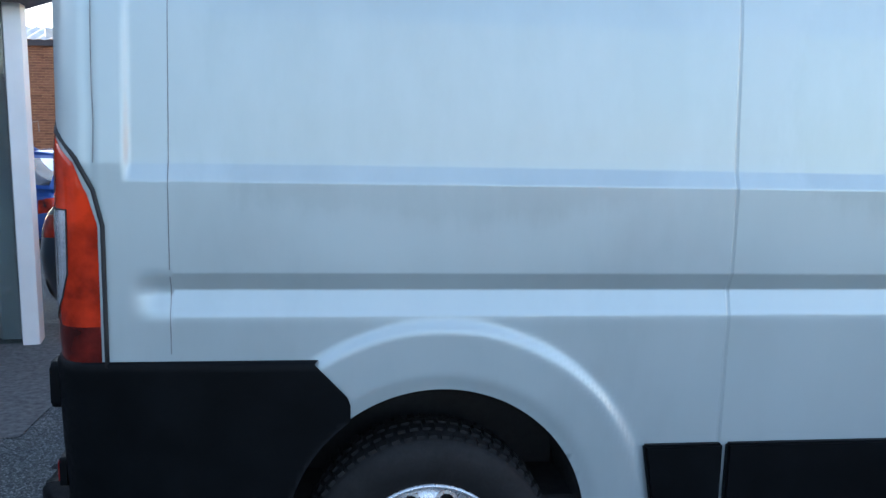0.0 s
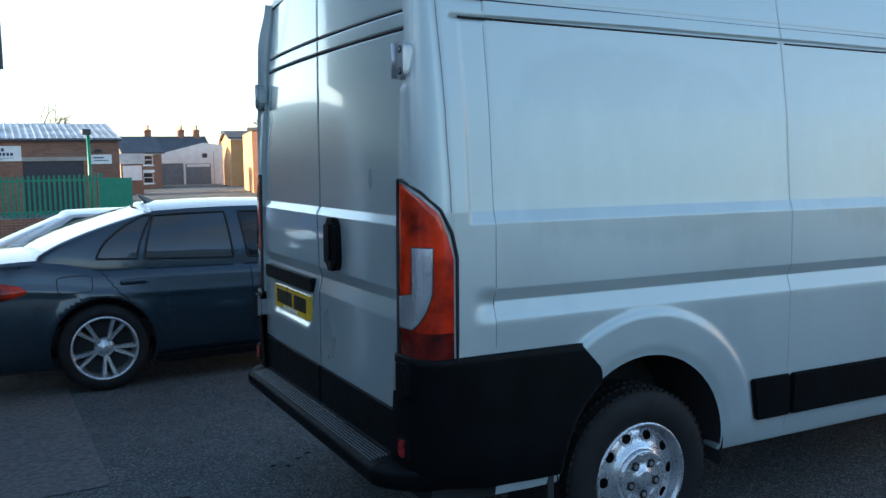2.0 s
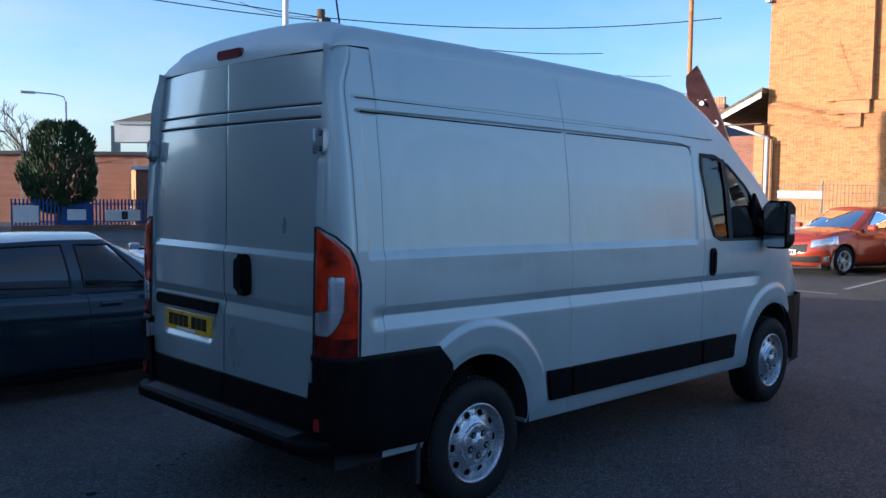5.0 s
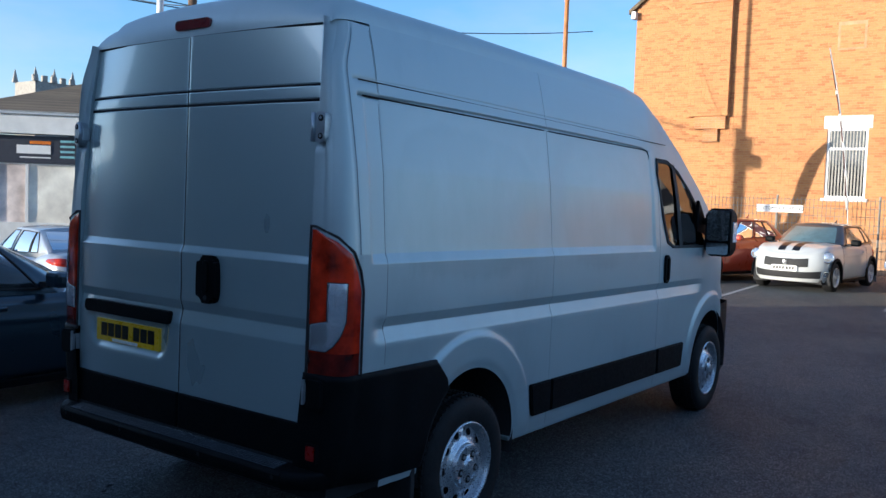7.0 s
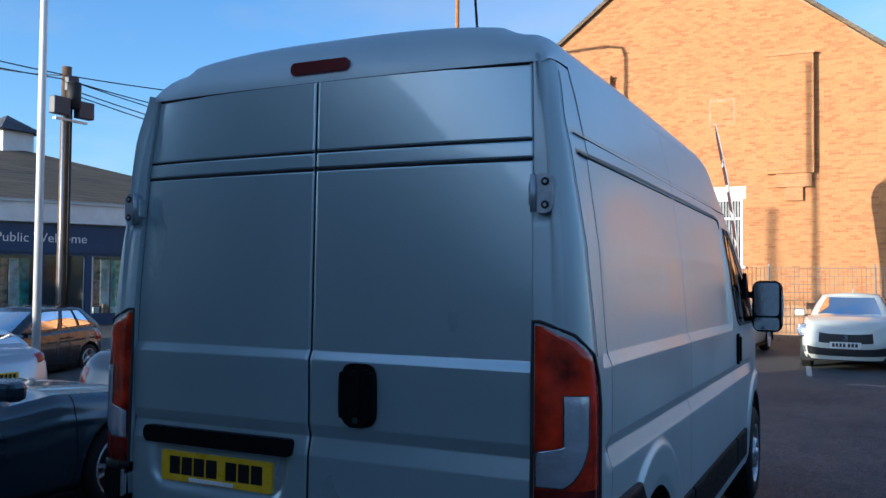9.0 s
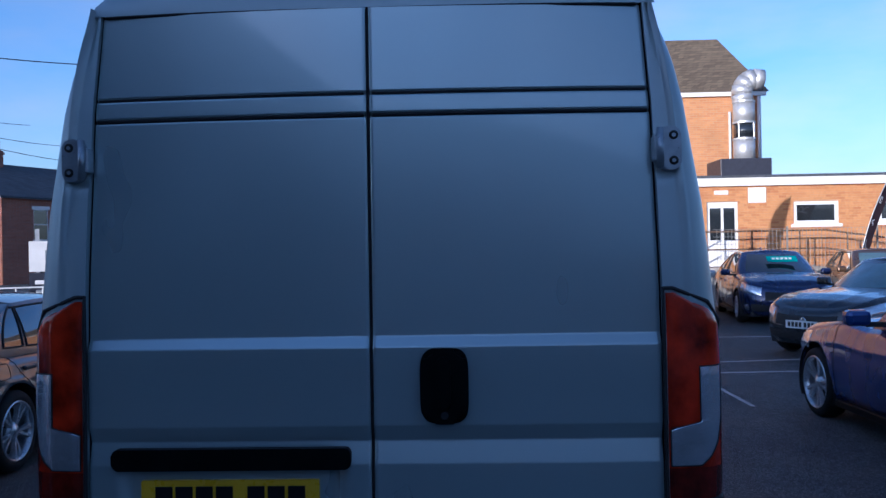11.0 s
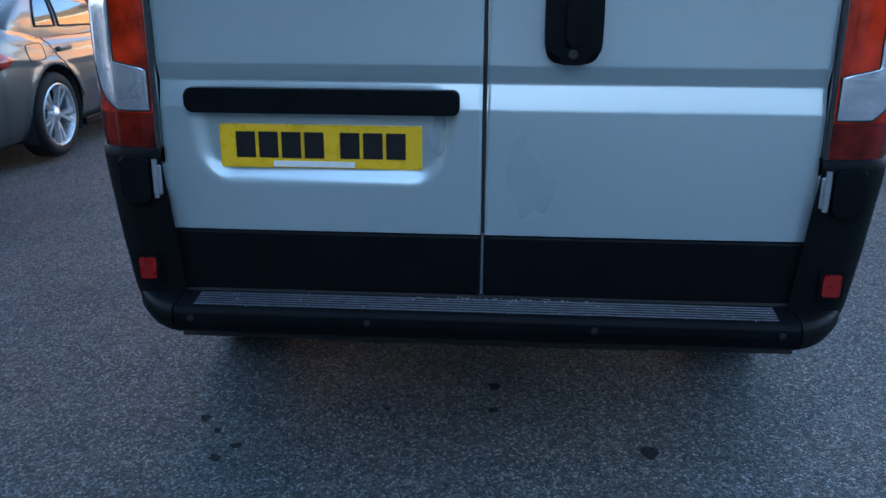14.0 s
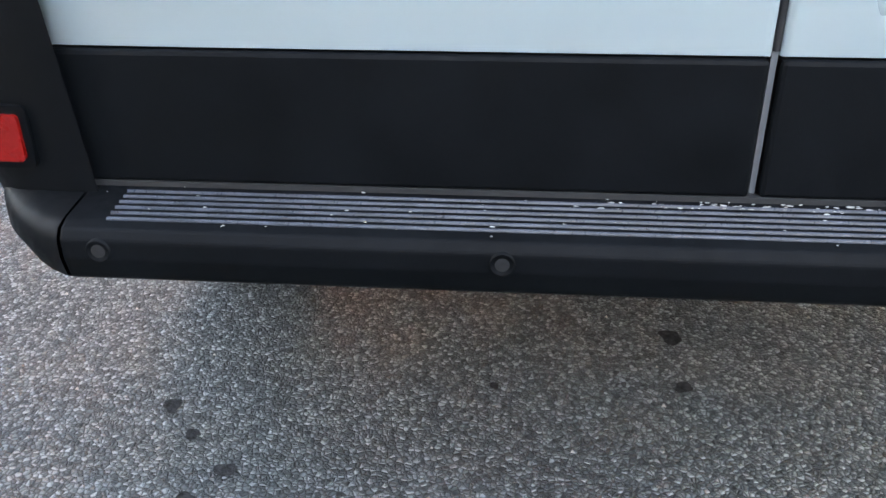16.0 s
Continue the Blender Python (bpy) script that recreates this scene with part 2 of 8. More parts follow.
def island_brick_mat(name, stops, obj=False):
    """Each brick takes its own tone."""
    m, n, l, b = mat_new(name)
    if obj:
        src = n.new("ShaderNodeObjectInfo").outputs["Random"]
    else:
        src = n.new("ShaderNodeNewGeometry").outputs["Random Per Island"]
    c = ramp(n, l, src, stops)
    t = noise_tex(n, l, 14.0, 6.0, 0.7)
    mix = n.new("ShaderNodeMix")
    mix.data_type, mix.blend_type = "RGBA", "MULTIPLY"
    mix.inputs["Factor"].default_value = 0.5
    l.new(c, mix.inputs["A"])
    l.new(ramp(n, l, t.outputs[0], [(0.3, (0.65, 0.62, 0.6)), (0.7, (1, 1, 1))]), mix.inputs["B"])
    l.new(mix.outputs["Result"], b.inputs["Base Color"])
    b.inputs["Roughness"].default_value = 0.9
    t2 = noise_tex(n, l, 90.0, 4.0)
    bump(n, l, b, t2.outputs[0], 0.4, 0.004)
    return m


BRICK_STOPS = [(0.0, (0.44, 0.18, 0.07)), (0.3, (0.54, 0.26, 0.095)), (0.7, (0.58, 0.29, 0.11)), (1.0, (0.49, 0.22, 0.085))]
M["brick_one"] = island_brick_mat("orange_brick", BRICK_STOPS)
M["brick_obj"] = island_brick_mat("orange_brick_single", BRICK_STOPS, True)
M["mortar"] = plain("mortar", (0.47, 0.28, 0.15), 0.95, vary=0.2, scale=5, bumpy=0.4, bscale=80)
M["brick_orange"] = brick_mat("orange_brickwork", (0.57, 0.28, 0.105), (0.49, 0.22, 0.085), (0.46, 0.31, 0.19))
M["brick_brown"] = brick_mat("brown_brickwork", (0.27, 0.125, 0.075), (0.19, 0.085, 0.055), (0.3, 0.26, 0.22))
M["brick_red"] = brick_mat("red_brickwork", (0.34, 0.13, 0.08), (0.26, 0.1, 0.06), (0.3, 0.24, 0.2))


def tile_mat(name, a, c, course=0.1, length=0.2):
    m = brick_mat(name, a, c, [x * 0.35 for x in a], course, length)
    return m


M["slate"] = tile_mat("slate_roof", (0.09, 0.1, 0.12), (0.06, 0.07, 0.085), 0.12, 0.25)
M["clay_tile"] = tile_mat("brown_roof_tiles", (0.21, 0.16, 0.10), (0.13, 0.10, 0.065), 0.12, 0.2)
M["fascia_white"] = plain("white_fascia", (0.7, 0.7, 0.68), 0.5, vary=0.1, scale=2)
M["navy"] = plain("navy_board", (0.02, 0.045, 0.11), 0.45, vary=0.12)
M["dark_board"] = plain("charcoal_board", (0.028, 0.03, 0.045), 0.45, vary=0.15)
M["green_steel"] = plain("green_painted_steel", (0.01, 0.22, 0.13), 0.45, vary=0.15)
M["blue_steel"] = plain("blue_painted_steel", (0.015, 0.07, 0.25), 0.45, vary=0.15)
M["corrug"] = plain("weathered_sheet_roof", (0.5, 0.5, 0.5), 0.6, 0.2, vary=0.35, scale=0.9)
M["wood_pole"] = plain("weathered_pole", (0.12, 0.075, 0.045), 0.85, vary=0.35, scale=5, bumpy=0.4, bscale=60)
M["dark_glass"] = plain("dark_window", (0.02, 0.024, 0.028), 0.06, vary=0.2, coat=1.0)
M["concrete"] = plain("concrete", (0.33, 0.31, 0.28), 0.85, vary=0.2, scale=3, bumpy=0.3, bscale=60)
M["leaf"] = plain("dark_yew_leaf", (0.035, 0.06, 0.02), 0.7, vary=0.5, scale=2.5)
M["twig"] = plain("bare_twig", (0.13, 0.1, 0.08), 0.9, vary=0.3)
M["road_white"] = plain("worn_white_line", (0.42, 0.42, 0.4), 0.8, vary=0.35, scale=18)


# ---- mesh tools ----
def mesh_ob(name, verts, faces, material, parent=None, label="", smooth=False):
    me = bpy.data.meshes.new(name)
    me.from_pydata([tuple(v) for v in verts], [], [tuple(f) for f in faces])
    me.validate()
    if smooth:
        me.shade_smooth()
    me.materials.append(material)
    ob = new(name, me)
    if parent is not None:
        ob.parent = parent
    if label:
        tagged(ob, label)
    return ob


def part(name, bm, material, parent=None, label="", smooth=False):
    """Links a bmesh as one mesh object under a thing or a part."""
    bmesh.ops.recalc_face_normals(bm, faces=bm.faces)
    me = bpy.data.meshes.new(name)
    bm.to_mesh(me)
    bm.free()
    if smooth:
        me.shade_smooth()
    me.materials.append(material)
    ob = new(name, me)
    if parent is not None:
        ob.parent = parent
    if label:
        tagged(ob, label)
    return ob


def thing(name, label, category, x=0, y=0, z=0, rx=0, ry=0, rz=0, group="", kind=""):
    ob = new(name)
    ob.matrix_basis = pose(x, y, z, rx, ry, rz)
    ob.empty_display_size = 0.1
    return tagged(ob, label, category, group, kind)


def add_box(bm, x0, x1, y0, y1, z0, z1, bevel=0.0, m=None):
    mat = Matrix.Translation(((x0 + x1) / 2, (y0 + y1) / 2, (z0 + z1) / 2)) @ Matrix.Diagonal((abs(x1 - x0), abs(y1 - y0), abs(z1 - z0), 1))
    if m is not None:
        mat = m @ mat
    g = bmesh.ops.create_cube(bm, size=1.0, matrix=mat)
    if bevel:
        es = list({e for v in g["verts"] for e in v.link_edges})
        bmesh.ops.bevel(bm, geom=es, offset=bevel, segments=2, affect="EDGES", profile=0.5)
    return g["verts"]


def box(name, x0, x1, y0, y1, z0, z1, material, parent=None, label="", bevel=0.0):
    bm = bmesh.new()
    add_box(bm, x0, x1, y0, y1, z0, z1, bevel)
    return part(name, bm, material, parent, label)


def add_tube(bm, a, b, r0, r1=None, seg=12, caps=True):
    a, b = Vector(a), Vector(b)
    d = b - a
    m = Matrix.Translation((a + b) / 2) @ d.to_track_quat("Z", "Y").to_matrix().to_4x4()
    bmesh.ops.create_cone(bm, cap_ends=caps, segments=seg, radius1=r0, radius2=r0 if r1 is None else r1, depth=d.length, matrix=m)


def tube(name, a, b, r0, material, parent=None, label="", r1=None, seg=12):
    bm = bmesh.new()
    add_tube(bm, a, b, r0, r1, seg)
    return part(name, bm, material, parent, label, smooth=seg > 8)


def grid_faces(n, m, keep=None, flip=False):
    out = []
    for i in range(n - 1):
        for j in range(m - 1):
            if keep is not None and not keep[i, j]:
                continue
            q = (i * m + j, (i + 1) * m + j, (i + 1) * m + j + 1, i * m + j + 1)
            out.append(q[::-1] if flip else q)
    return out


def grid_ob(name, P, material, parent=None, label="", keep=None, flip=False, smooth=True):
    """A surface from a grid of places (n, m, 3)."""
    n, m = P.shape[:2]
    return mesh_ob(name, P.reshape(-1, 3), grid_faces(n, m, keep, flip), material, parent, label, smooth)


def add_prism(bm, pts, a, b, axis="x"):
    """Fills an outline of 2D points and pushes it from a to b along an axis."""
    def at(p, d):
        return {"x": (d, p[0], p[1]), "y": (p[0], d, p[1]), "z": (p[0], p[1], d)}[axis]
    va = [bm.verts.new(at(p, a)) for p in pts]
    vb = [bm.verts.new(at(p, b)) for p in pts]
    n = len(pts)
    bm.faces.new(va)
    bm.faces.new(vb[::-1])
    for i in range(n):
        bm.faces.new((va[i], vb[i], vb[(i + 1) % n], va[(i + 1) % n]))


def prism(name, pts, a, b, material, parent=None, label="", axis="x", bevel=0.0, smooth=False):
    bm = bmesh.new()
    add_prism(bm, pts, a, b, axis)
    if bevel:
        bmesh.ops.bevel(bm, geom=bm.edges[:], offset=bevel, segments=2, affect="EDGES", profile=0.5)
    return part(name, bm, material, parent, label, smooth)


def round_rect(x0, x1, y0, y1, r, seg=5):
    out = []
    for cx, cy, a0 in ((x1 - r, y1 - r, 0), (x0 + r, y1 - r, 90), (x0 + r, y0 + r, 180), (x1 - r, y0 + r, 270)):
        for k in range(seg + 1):
            a = radians(a0 + 90 * k / seg)
            out.append((cx + r * math.cos(a), cy + r * math.sin(a)))
    return out


def lathe(bm, prof, seg=32, axis="y", centre=(0, 0, 0), closed=False):
    """Turns a profile of (along, radius) about an axis."""
    rings = []
    for a, r in prof:
        ring = []
        for k in range(seg):
            t = 2 * math.pi * k / seg
            c, s = r * math.cos(t), r * math.sin(t)
            p = {"x": (a, c, s), "y": (c, a, s), "z": (c, s, a)}[axis]
            ring.append(bm.verts.new((p[0] + centre[0], p[1] + centre[1], p[2] + centre[2])))
        rings.append(ring)
    if closed:
        rings.append(rings[0])
    for r0, r1 in zip(rings, rings[1:]):
        for k in range(seg):
            bm.faces.new((r0[k], r0[(k + 1) % seg], r1[(k + 1) % seg], r1[k]))
    return rings


def smooth_step(a, b, x):
    t = np.clip((np.asarray(x, float) - a) / (b - a), 0, 1)
    return t * t * (3 - 2 * t)


def cable(name, pts, r, material, parent=None, label=""):
    cu = bpy.data.curves.new(name, "CURVE")
    cu.dimensions = "3D"
    cu.bevel_depth, cu.bevel_resolution = r, 1
    sp = cu.splines.new("POLY")
    sp.points.add(len(pts) - 1)
    for q, p in zip(sp.points, pts):
        q.co = (*p, 1)
    cu.materials.append(material)
    ob = new(name, cu)
    if parent is not None:
        ob.parent = parent
    if label:
        tagged(ob, label)
    return ob


def letters(name, body, size, material, m, parent=None, label="", depth=0.002, align="CENTER"):
    """Raised lettering in the built-in font, turned into a mesh."""
    cu = bpy.data.curves.new(name, "FONT")
    cu.body, cu.size, cu.extrude, cu.align_x, cu.align_y = body, size, depth, align, "CENTER"
    cu.resolution_u = 3
    tmp = bpy.data.objects.new("tmp", cu)
    scene.collection.objects.link(tmp)
    bpy.context.view_layer.update()
    me = bpy.data.meshes.new_from_object(tmp.evaluated_get(bpy.context.evaluated_depsgraph_get()))
    bpy.data.objects.remove(tmp)
    me.name = name
    me.materials.clear()
    me.materials.append(material)
    ob = new(name, me)
    ob.matrix_basis = m
    if parent is not None:
        ob.parent = parent
    if label:
        tagged(ob, label)
    return ob


# ---- ground ----
def ground_z(x, y):
    """The forecourt falls gently away beyond the van's far side."""
    side = 1 - smooth_step(6.0, 11.5, x - 0.5 * (y - 8.0))
    return -0.11 * smooth_step(0.9, 3.3, y) * (1 - smooth_step(8.0, 14.0, x)) - 0.39 * smooth_step(5.5, 9.5, y) * side


def build_ground():
    xs = np.r_[-400, -120, -50, np.linspace(-24, 34, 30), 60, 130, 400, 1500]
    ys = np.r_[-1500, -400, -120, -50, np.linspace(-24, 10, 69), np.linspace(12, 60, 13), 130, 400, 1500]
    X, Y = np.meshgrid(xs, ys, indexing="ij")
    Z = ground_z(X, Y)
    return tagged(grid_ob("ground", np.stack([X, Y, Z], -1), M["asphalt"], smooth=True), "dark worn tarmac forecourt", "ground", kind="structure")


ground = build_ground()


# ---- the panel van ----
def lines(a, b, step, extra=()):
    """Grid lines from a to b, at most a step apart, through all extra values."""
    marks = sorted({a, b, *[e for e in extra if a < e < b]})
    out = [marks[0]]
    for p, q in zip(marks, marks[1:]):
        k = max(1, int(math.ceil((q - p) / step)))
        out += [p + (q - p) * i / k for i in range(1, k + 1)]
    return np.array(out)


W_Z = [0.30, 0.45, 0.66, 0.95, 1.20, 1.40, 1.75, 2.05, 2.25, 2.36]
W_Y = [0.975, 0.995, 1.004, 1.006, 1.006, 1.004, 0.968, 0.918, 0.873, 0.843]
ROOF_X = [0.0, 1.0, 2.0, 3.0, 3.25, 3.55, 3.9, 4.25, 4.55, 4.80, 5.0, 5.2, 5.33]
ROOF_Z = [2.53, 2.545, 2.545, 2.54, 2.515, 2.39, 2.19, 1.93, 1.66, 1.42, 1.33, 1.22, 1.08]
ARCHES = ((0.955, 0.43, 0.40, 0.585), (4.40, 0.46, 0.40, 0.56))
TOP0 = 2.36


def groove(v, at, half, deep):
    return deep * np.clip(1 - np.abs(v - at) / half, 0, 1)


def side_half(x, z):
    """Half the body's width at x and z, with its creases, channel, flares and shut lines."""
    w = np.interp(z, W_Z, W_Y)
    inside = smooth_step(0.172, 0.190, x) * (1 - smooth_step(3.165, 3.19, x))
    w = w - 0.016 * inside * np.clip((z - 1.358) / 0.042, 0, 1) * np.where(z > 2.05, 0.0, 0.3 + 0.7 * np.clip((2.045 - z) / 0.6, 0, 1))
    run = smooth_step(0.17, 0.25, x) * (1 - smooth_step(3.95, 4.2, x))
    chan = np.interp(z, [1.025, 1.089, 1.134], [0.0, 1.0, 0.0])
    w = w - 0.021 * run * chan
    w = w + 0.002 * run * np.interp(z, [0.95, 1.015, 1.03], [0, 1, 0])
    for cx, cz, ra, rb in ARCHES:
        r = np.hypot(x - cx, (z - cz) * np.where(z > cz, 1.0, 0.35))
        lip = smooth_step(0.0, 0.030, rb - r)
        roll = smooth_step(0.045, 0.0, r - ra)
        w = w + (lip * 0.017 - 0.004 * lip * np.clip((rb - 0.03 - r) / (rb - ra), 0, 1) - 0.010 * roll) * smooth_step(0.36, 0.5, z)
    taper = smooth_step(4.15, 5.36, x)
    w = w - 0.22 * taper * taper
    w = w - groove(x, 1.722, 0.004, 0.006) * (z > 0.42)
    w = w - groove(x, 3.262, 0.006, 0.012) * (z > 0.42) * (z < 1.99)
    w = w - groove(z, 2.052, 0.007, 0.014) * smooth_step(0.14, 0.15, x) * (1 - smooth_step(3.06, 3.1, x))
    w = w - groove(z, 2.118, 0.004, 0.004) * smooth_step(0.12, 0.13, x) * (1 - smooth_step(3.5, 3.6, x))
    return w


def build_van():
    van = thing("panel_van", "silver high-roof panel van with black bumpers parked on tarmac", "van", x=-0.017, ry=0.62)
    sil, blk = M["silver"], M["black_plastic"]
    # window opening of the cab door, as an outline in x and z
    win = [(3.30, 2.00), (3.52, 2.00), (3.72, 1.94), (3.95, 1.80), (4.18, 1.60), (4.33, 1.42), (4.30, 1.38), (3.50, 1.385), (3.40, 1.42), (3.33, 1.60), (3.28, 1.90)]

    def in_win(x, z):
        c = False
        for (x0, z0), (x1, z1) in zip(win, win[1:] + win[:1]):
            if (z0 > z) != (z1 > z) and x < x0 + (z - z0) * (x1 - x0) / (z1 - z0):
                c = not c
        return c

    xs = np.unique(np.r_[lines(0.285, 1.62, 0.013, (0.2895, 0.293)), lines(1.62, 5.33, 0.024, (0.2895, 0.293, 1.714, 1.718, 1.722, 1.726, 1.730, 3.252, 3.256, 3.262, 3.268, 3.272, 3.161, 3.165, 3.19, 3.194))])
    zr = lines(0.40, TOP0, 0.0125, (1.021, 1.025, 1.029, 1.085, 1.089, 1.093, 1.130, 1.134, 1.138, 1.354, 1.358, 1.362, 1.396, 1.400, 1.404, 2.035, 2.041, 2.045, 2.050, 2.052, 2.059, 2.064, 2.110, 2.114, 2.118, 2.122, 2.126))
    X, Zr = np.meshgrid(xs, zr, indexing="ij")
    top = np.interp(X, ROOF_X, ROOF_Z) - 0.165
    zb = np.minimum(1.2, top - 0.22)
    Z = np.where(Zr <= zb, Zr, zb + (Zr - zb) * np.clip((top - zb) / (TOP0 - zb), 0.02, 1.1))
    Zw = np.where(X > 3.2, np.minimum(Z + (TOP0 - top) * 0.75 * np.clip((Z - 1.2) / 1.1, 0, 1), TOP0), Z)
    Y = side_half(X, np.where(X > 3.2, Zw, Zr))
    keep = np.ones((len(xs) - 1, len(zr) - 1), bool)
    for cx, cz, ra, _ in ARCHES:
        dx, dz = X - cx, (Z - cz)
        inside = (np.abs(dx) < ra) & (np.where(dz > 0, np.hypot(dx, dz), np.abs(dx)) < ra)
        r = np.maximum(np.hypot(dx, np.maximum(dz, 0)), 1e-4)
        f = inside[:-1, :-1].astype(int) + inside[1:, :-1] + inside[1:, 1:] + inside[:-1, 1:]
        keep &= f < 4
        edge = np.zeros_like(inside)
        part_in = (f > 0) & (f < 4)
        for a in (0, 1):
            for b in (0, 1):
                edge[a:len(xs) - 1 + a, b:len(zr) - 1 + b] |= part_in
        mv = inside & edge
        up = mv & (dz > 0)
        Xn, Zn = cx + dx / r * ra, cz + dz / r * ra
        X, Z = np.where(up, Xn, X), np.where(up, Zn, Z)
        X = np.where(mv & (dz <= 0), cx + np.sign(dx) * ra, X)
    kw = keep.copy()
    for i in range(len(xs) - 1):
        if 3.25 < xs[i] < 4.4:
            for j in range(len(zr) - 1):
                if in_win((X[i, j] + X[i + 1, j + 1]) / 2, (Z[i, j] + Z[i + 1, j + 1]) / 2):
                    kw[i, j] = False
    for s in (-1, 1):
        P = np.stack([X, s * Y, Z], -1)
        grid_ob("side_panel", P, M["silver_dew"], van, keep=kw, flip=s > 0)

    # roof: from the top of one side over the crown to the other
    us = np.linspace(-1, 1, 49)
    xr = lines(0.285, 5.33, 0.04, (0.36, 1.735))
    XX, U = np.meshgrid(xr, us, indexing="ij")
    topz = np.interp(XX, ROOF_X, ROOF_Z)
    yh = np.interp(XX, xs, Y[:, -1])
    a = np.abs(U)
    yy = yh * np.sign(U) * np.where(a < 0.75, a / 0.75 * 0.86, 0.86 + 0.14 * np.sin((a - 0.75) / 0.25 * math.pi / 2))
    drop = np.where(a < 0.75, 0.05 * (a / 0.75) ** 3, 0.05 + 0.115 * (1 - np.cos((a - 0.75) / 0.25 * math.pi / 2)))
    ribs = 0.006 * np.clip(np.cos(yy * 22), 0, 1) * (a < 0.6) * smooth_step(0.4, 0.6, XX) * (1 - smooth_step(3.0, 3.2, XX))
    ZZ = topz - drop + ribs
    roof_end = np.stack([yy[0], ZZ[0]], -1)
    grid_ob("roof", np.stack([XX, yy, ZZ], -1), M["silver_dew"], van, flip=False)

    # rounded rear corners, from the door edge round to the first joint of the side
    zc = lines(0.40, TOP0, 0.02, (0.915, 1.025, 1.089, 1.134, 1.354, 1.358, 1.362, 1.396, 1.400, 1.404, 1.49, 1.815, 1.824, 1.832, 2.035, 2.045, 2.050, 2.052, 2.059, 2.114, 2.118, 2.122))
    door_edge = lambda z: np.interp(z, [0.4, 1.5, 2.05, 2.36], [0.834, 0.832, 0.818, 0.800])
    lean = lambda z: np.interp(z, [0.4, 1.3, 1.6, 2.05, 2.36], [0.0, 0.0, 0.006, 0.03, 0.062])
    ts = np.r_[np.linspace(0, 0.35, 8), np.linspace(0.4, 0.75, 14), np.linspace(0.765, 1.0, 34)]

    def corner(t, z, out=0.0):
        """A place on the rear corner: t runs from the door's edge to the side."""
        w, e, ln = np.interp(z, W_Z, W_Y), door_edge(z), lean(z)
        R = np.minimum(np.interp(z, [1.5, 1.9, 2.36], [0.085, 0.06, 0.024]), np.maximum(w - e - 0.006, 0.02))
        fl = np.maximum(w - R - e, 0.005)
        x1 = np.where(t < 0.35, ln, 0)
        y1 = e + fl * np.clip(t / 0.35, 0, 1)
        ang = np.clip((t - 0.35) / 0.4, 0, 1) * math.pi / 2
        x2 = ln + R * (1 - np.cos(ang))
        y2 = e + fl + R * np.sin(ang)
        tt = np.clip((t - 0.75) / 0.25, 0, 1)
        x3 = ln + R + (0.285 - ln - R) * tt
        y3 = side_half(x3, z)
        x = np.where(t <= 0.35, x1, np.where(t <= 0.75, x2, x3))
        y = np.where(t <= 0.35, y1, np.where(t <= 0.75, y2, y3 + (w - y3) * (1 - smooth_step(0, 0.3, tt))))
        x = x + 0.07 * smooth_step(2.14, 2.36, z) * np.clip((t - 0.12) / 0.5, 0, 1) * (1 - tt)
        x = x - 0.009 * (1 - smooth_step(1.815, 1.832, z)) * (1 - smooth_step(0.10, 0.45, t))
        nx = np.where(t <= 0.35, -1, np.where(t <= 0.75, -np.cos(ang), 0))
        ny = np.where(t <= 0.35, 0, np.where(t <= 0.75, np.sin(ang), 1))
        return x + nx * out, y + ny * out

    T, ZC = np.meshgrid(ts, zc, indexing="ij")
    xc, yc = corner(T, ZC)
    pillar_line = groove(T, 0.76, 0.03, 0.004) * (ZC > 1.3)
    for s in (-1, 1):
        grid_ob("corner_post", np.stack([xc + 0.0 * ZC, s * (yc - pillar_line), ZC], -1), M["silver_dew"], van, keep=(ZC[1:, 1:] > 0.9), flip=s > 0)

    # the joint between the corner post and the side, down to the lamp
    for s in (-1, 1):
        seam = []
        for z in np.linspace(1.40, 2.33, 40):
            jx, jy = corner(np.array(0.775), np.array(z), 0.0004)
            seam.append((float(jx), s * float(jy), z))
        cable("post_joint", seam, 0.0013, M["hinge_grey"], van)

    # dark joints of the side: post seam and the two lines over the pressed panels
    for s in (-1, 1):
        cable("seam_line", [(0.278, s * (float(side_half(np.array(0.278), np.array(z))) - 0.0005), z) for z in np.linspace(0.93, 2.34, 60)], 0.0016, M["hinge_grey"], van)
        for z, x0, x1, rr in ((2.053, 0.18, 3.10, 0.0042), (2.118, 0.16, 3.5, 0.0028)):
            cable("roof_joint", [(x, s * (float(max(side_half(np.array(x), np.array(z + 0.011)), side_half(np.array(x), np.array(z - 0.008)))) - 0.0006), z) for x in np.linspace(x0, x1, 90)], rr, M["gap"], van)
        cable("panel_joint", [(x, s * (float(side_half(np.array(x), np.array(2.02))) + 0.001), z) for x, z in ((3.10, 2.053), (3.145, 2.045), (3.165, 2.02), (3.17, 1.95))], 0.0036, M["gap"], van)

    # tail lamps wrap round the corners
    zl = lines(0.905, 1.495, 0.012, (1.0, 1.02, 1.28))
    tl = np.linspace(0.03, 0.80, 46)
    TL, ZL = np.meshgrid(tl, zl, indexing="ij")
    edge_t = np.interp(ZL, [0.9, 1.25, 1.33, 1.40, 1.45, 1.495], [0.785, 0.785, 0.755, 0.67, 0.49, 0.14])
    TL = 0.03 + (TL - 0.03) / 0.77 * (edge_t - 0.03)
    rnd = 0.005 * (1 - (2 * np.abs((TL - 0.03) / np.maximum(edge_t - 0.03, 0.01) - 0.5)) ** 8)
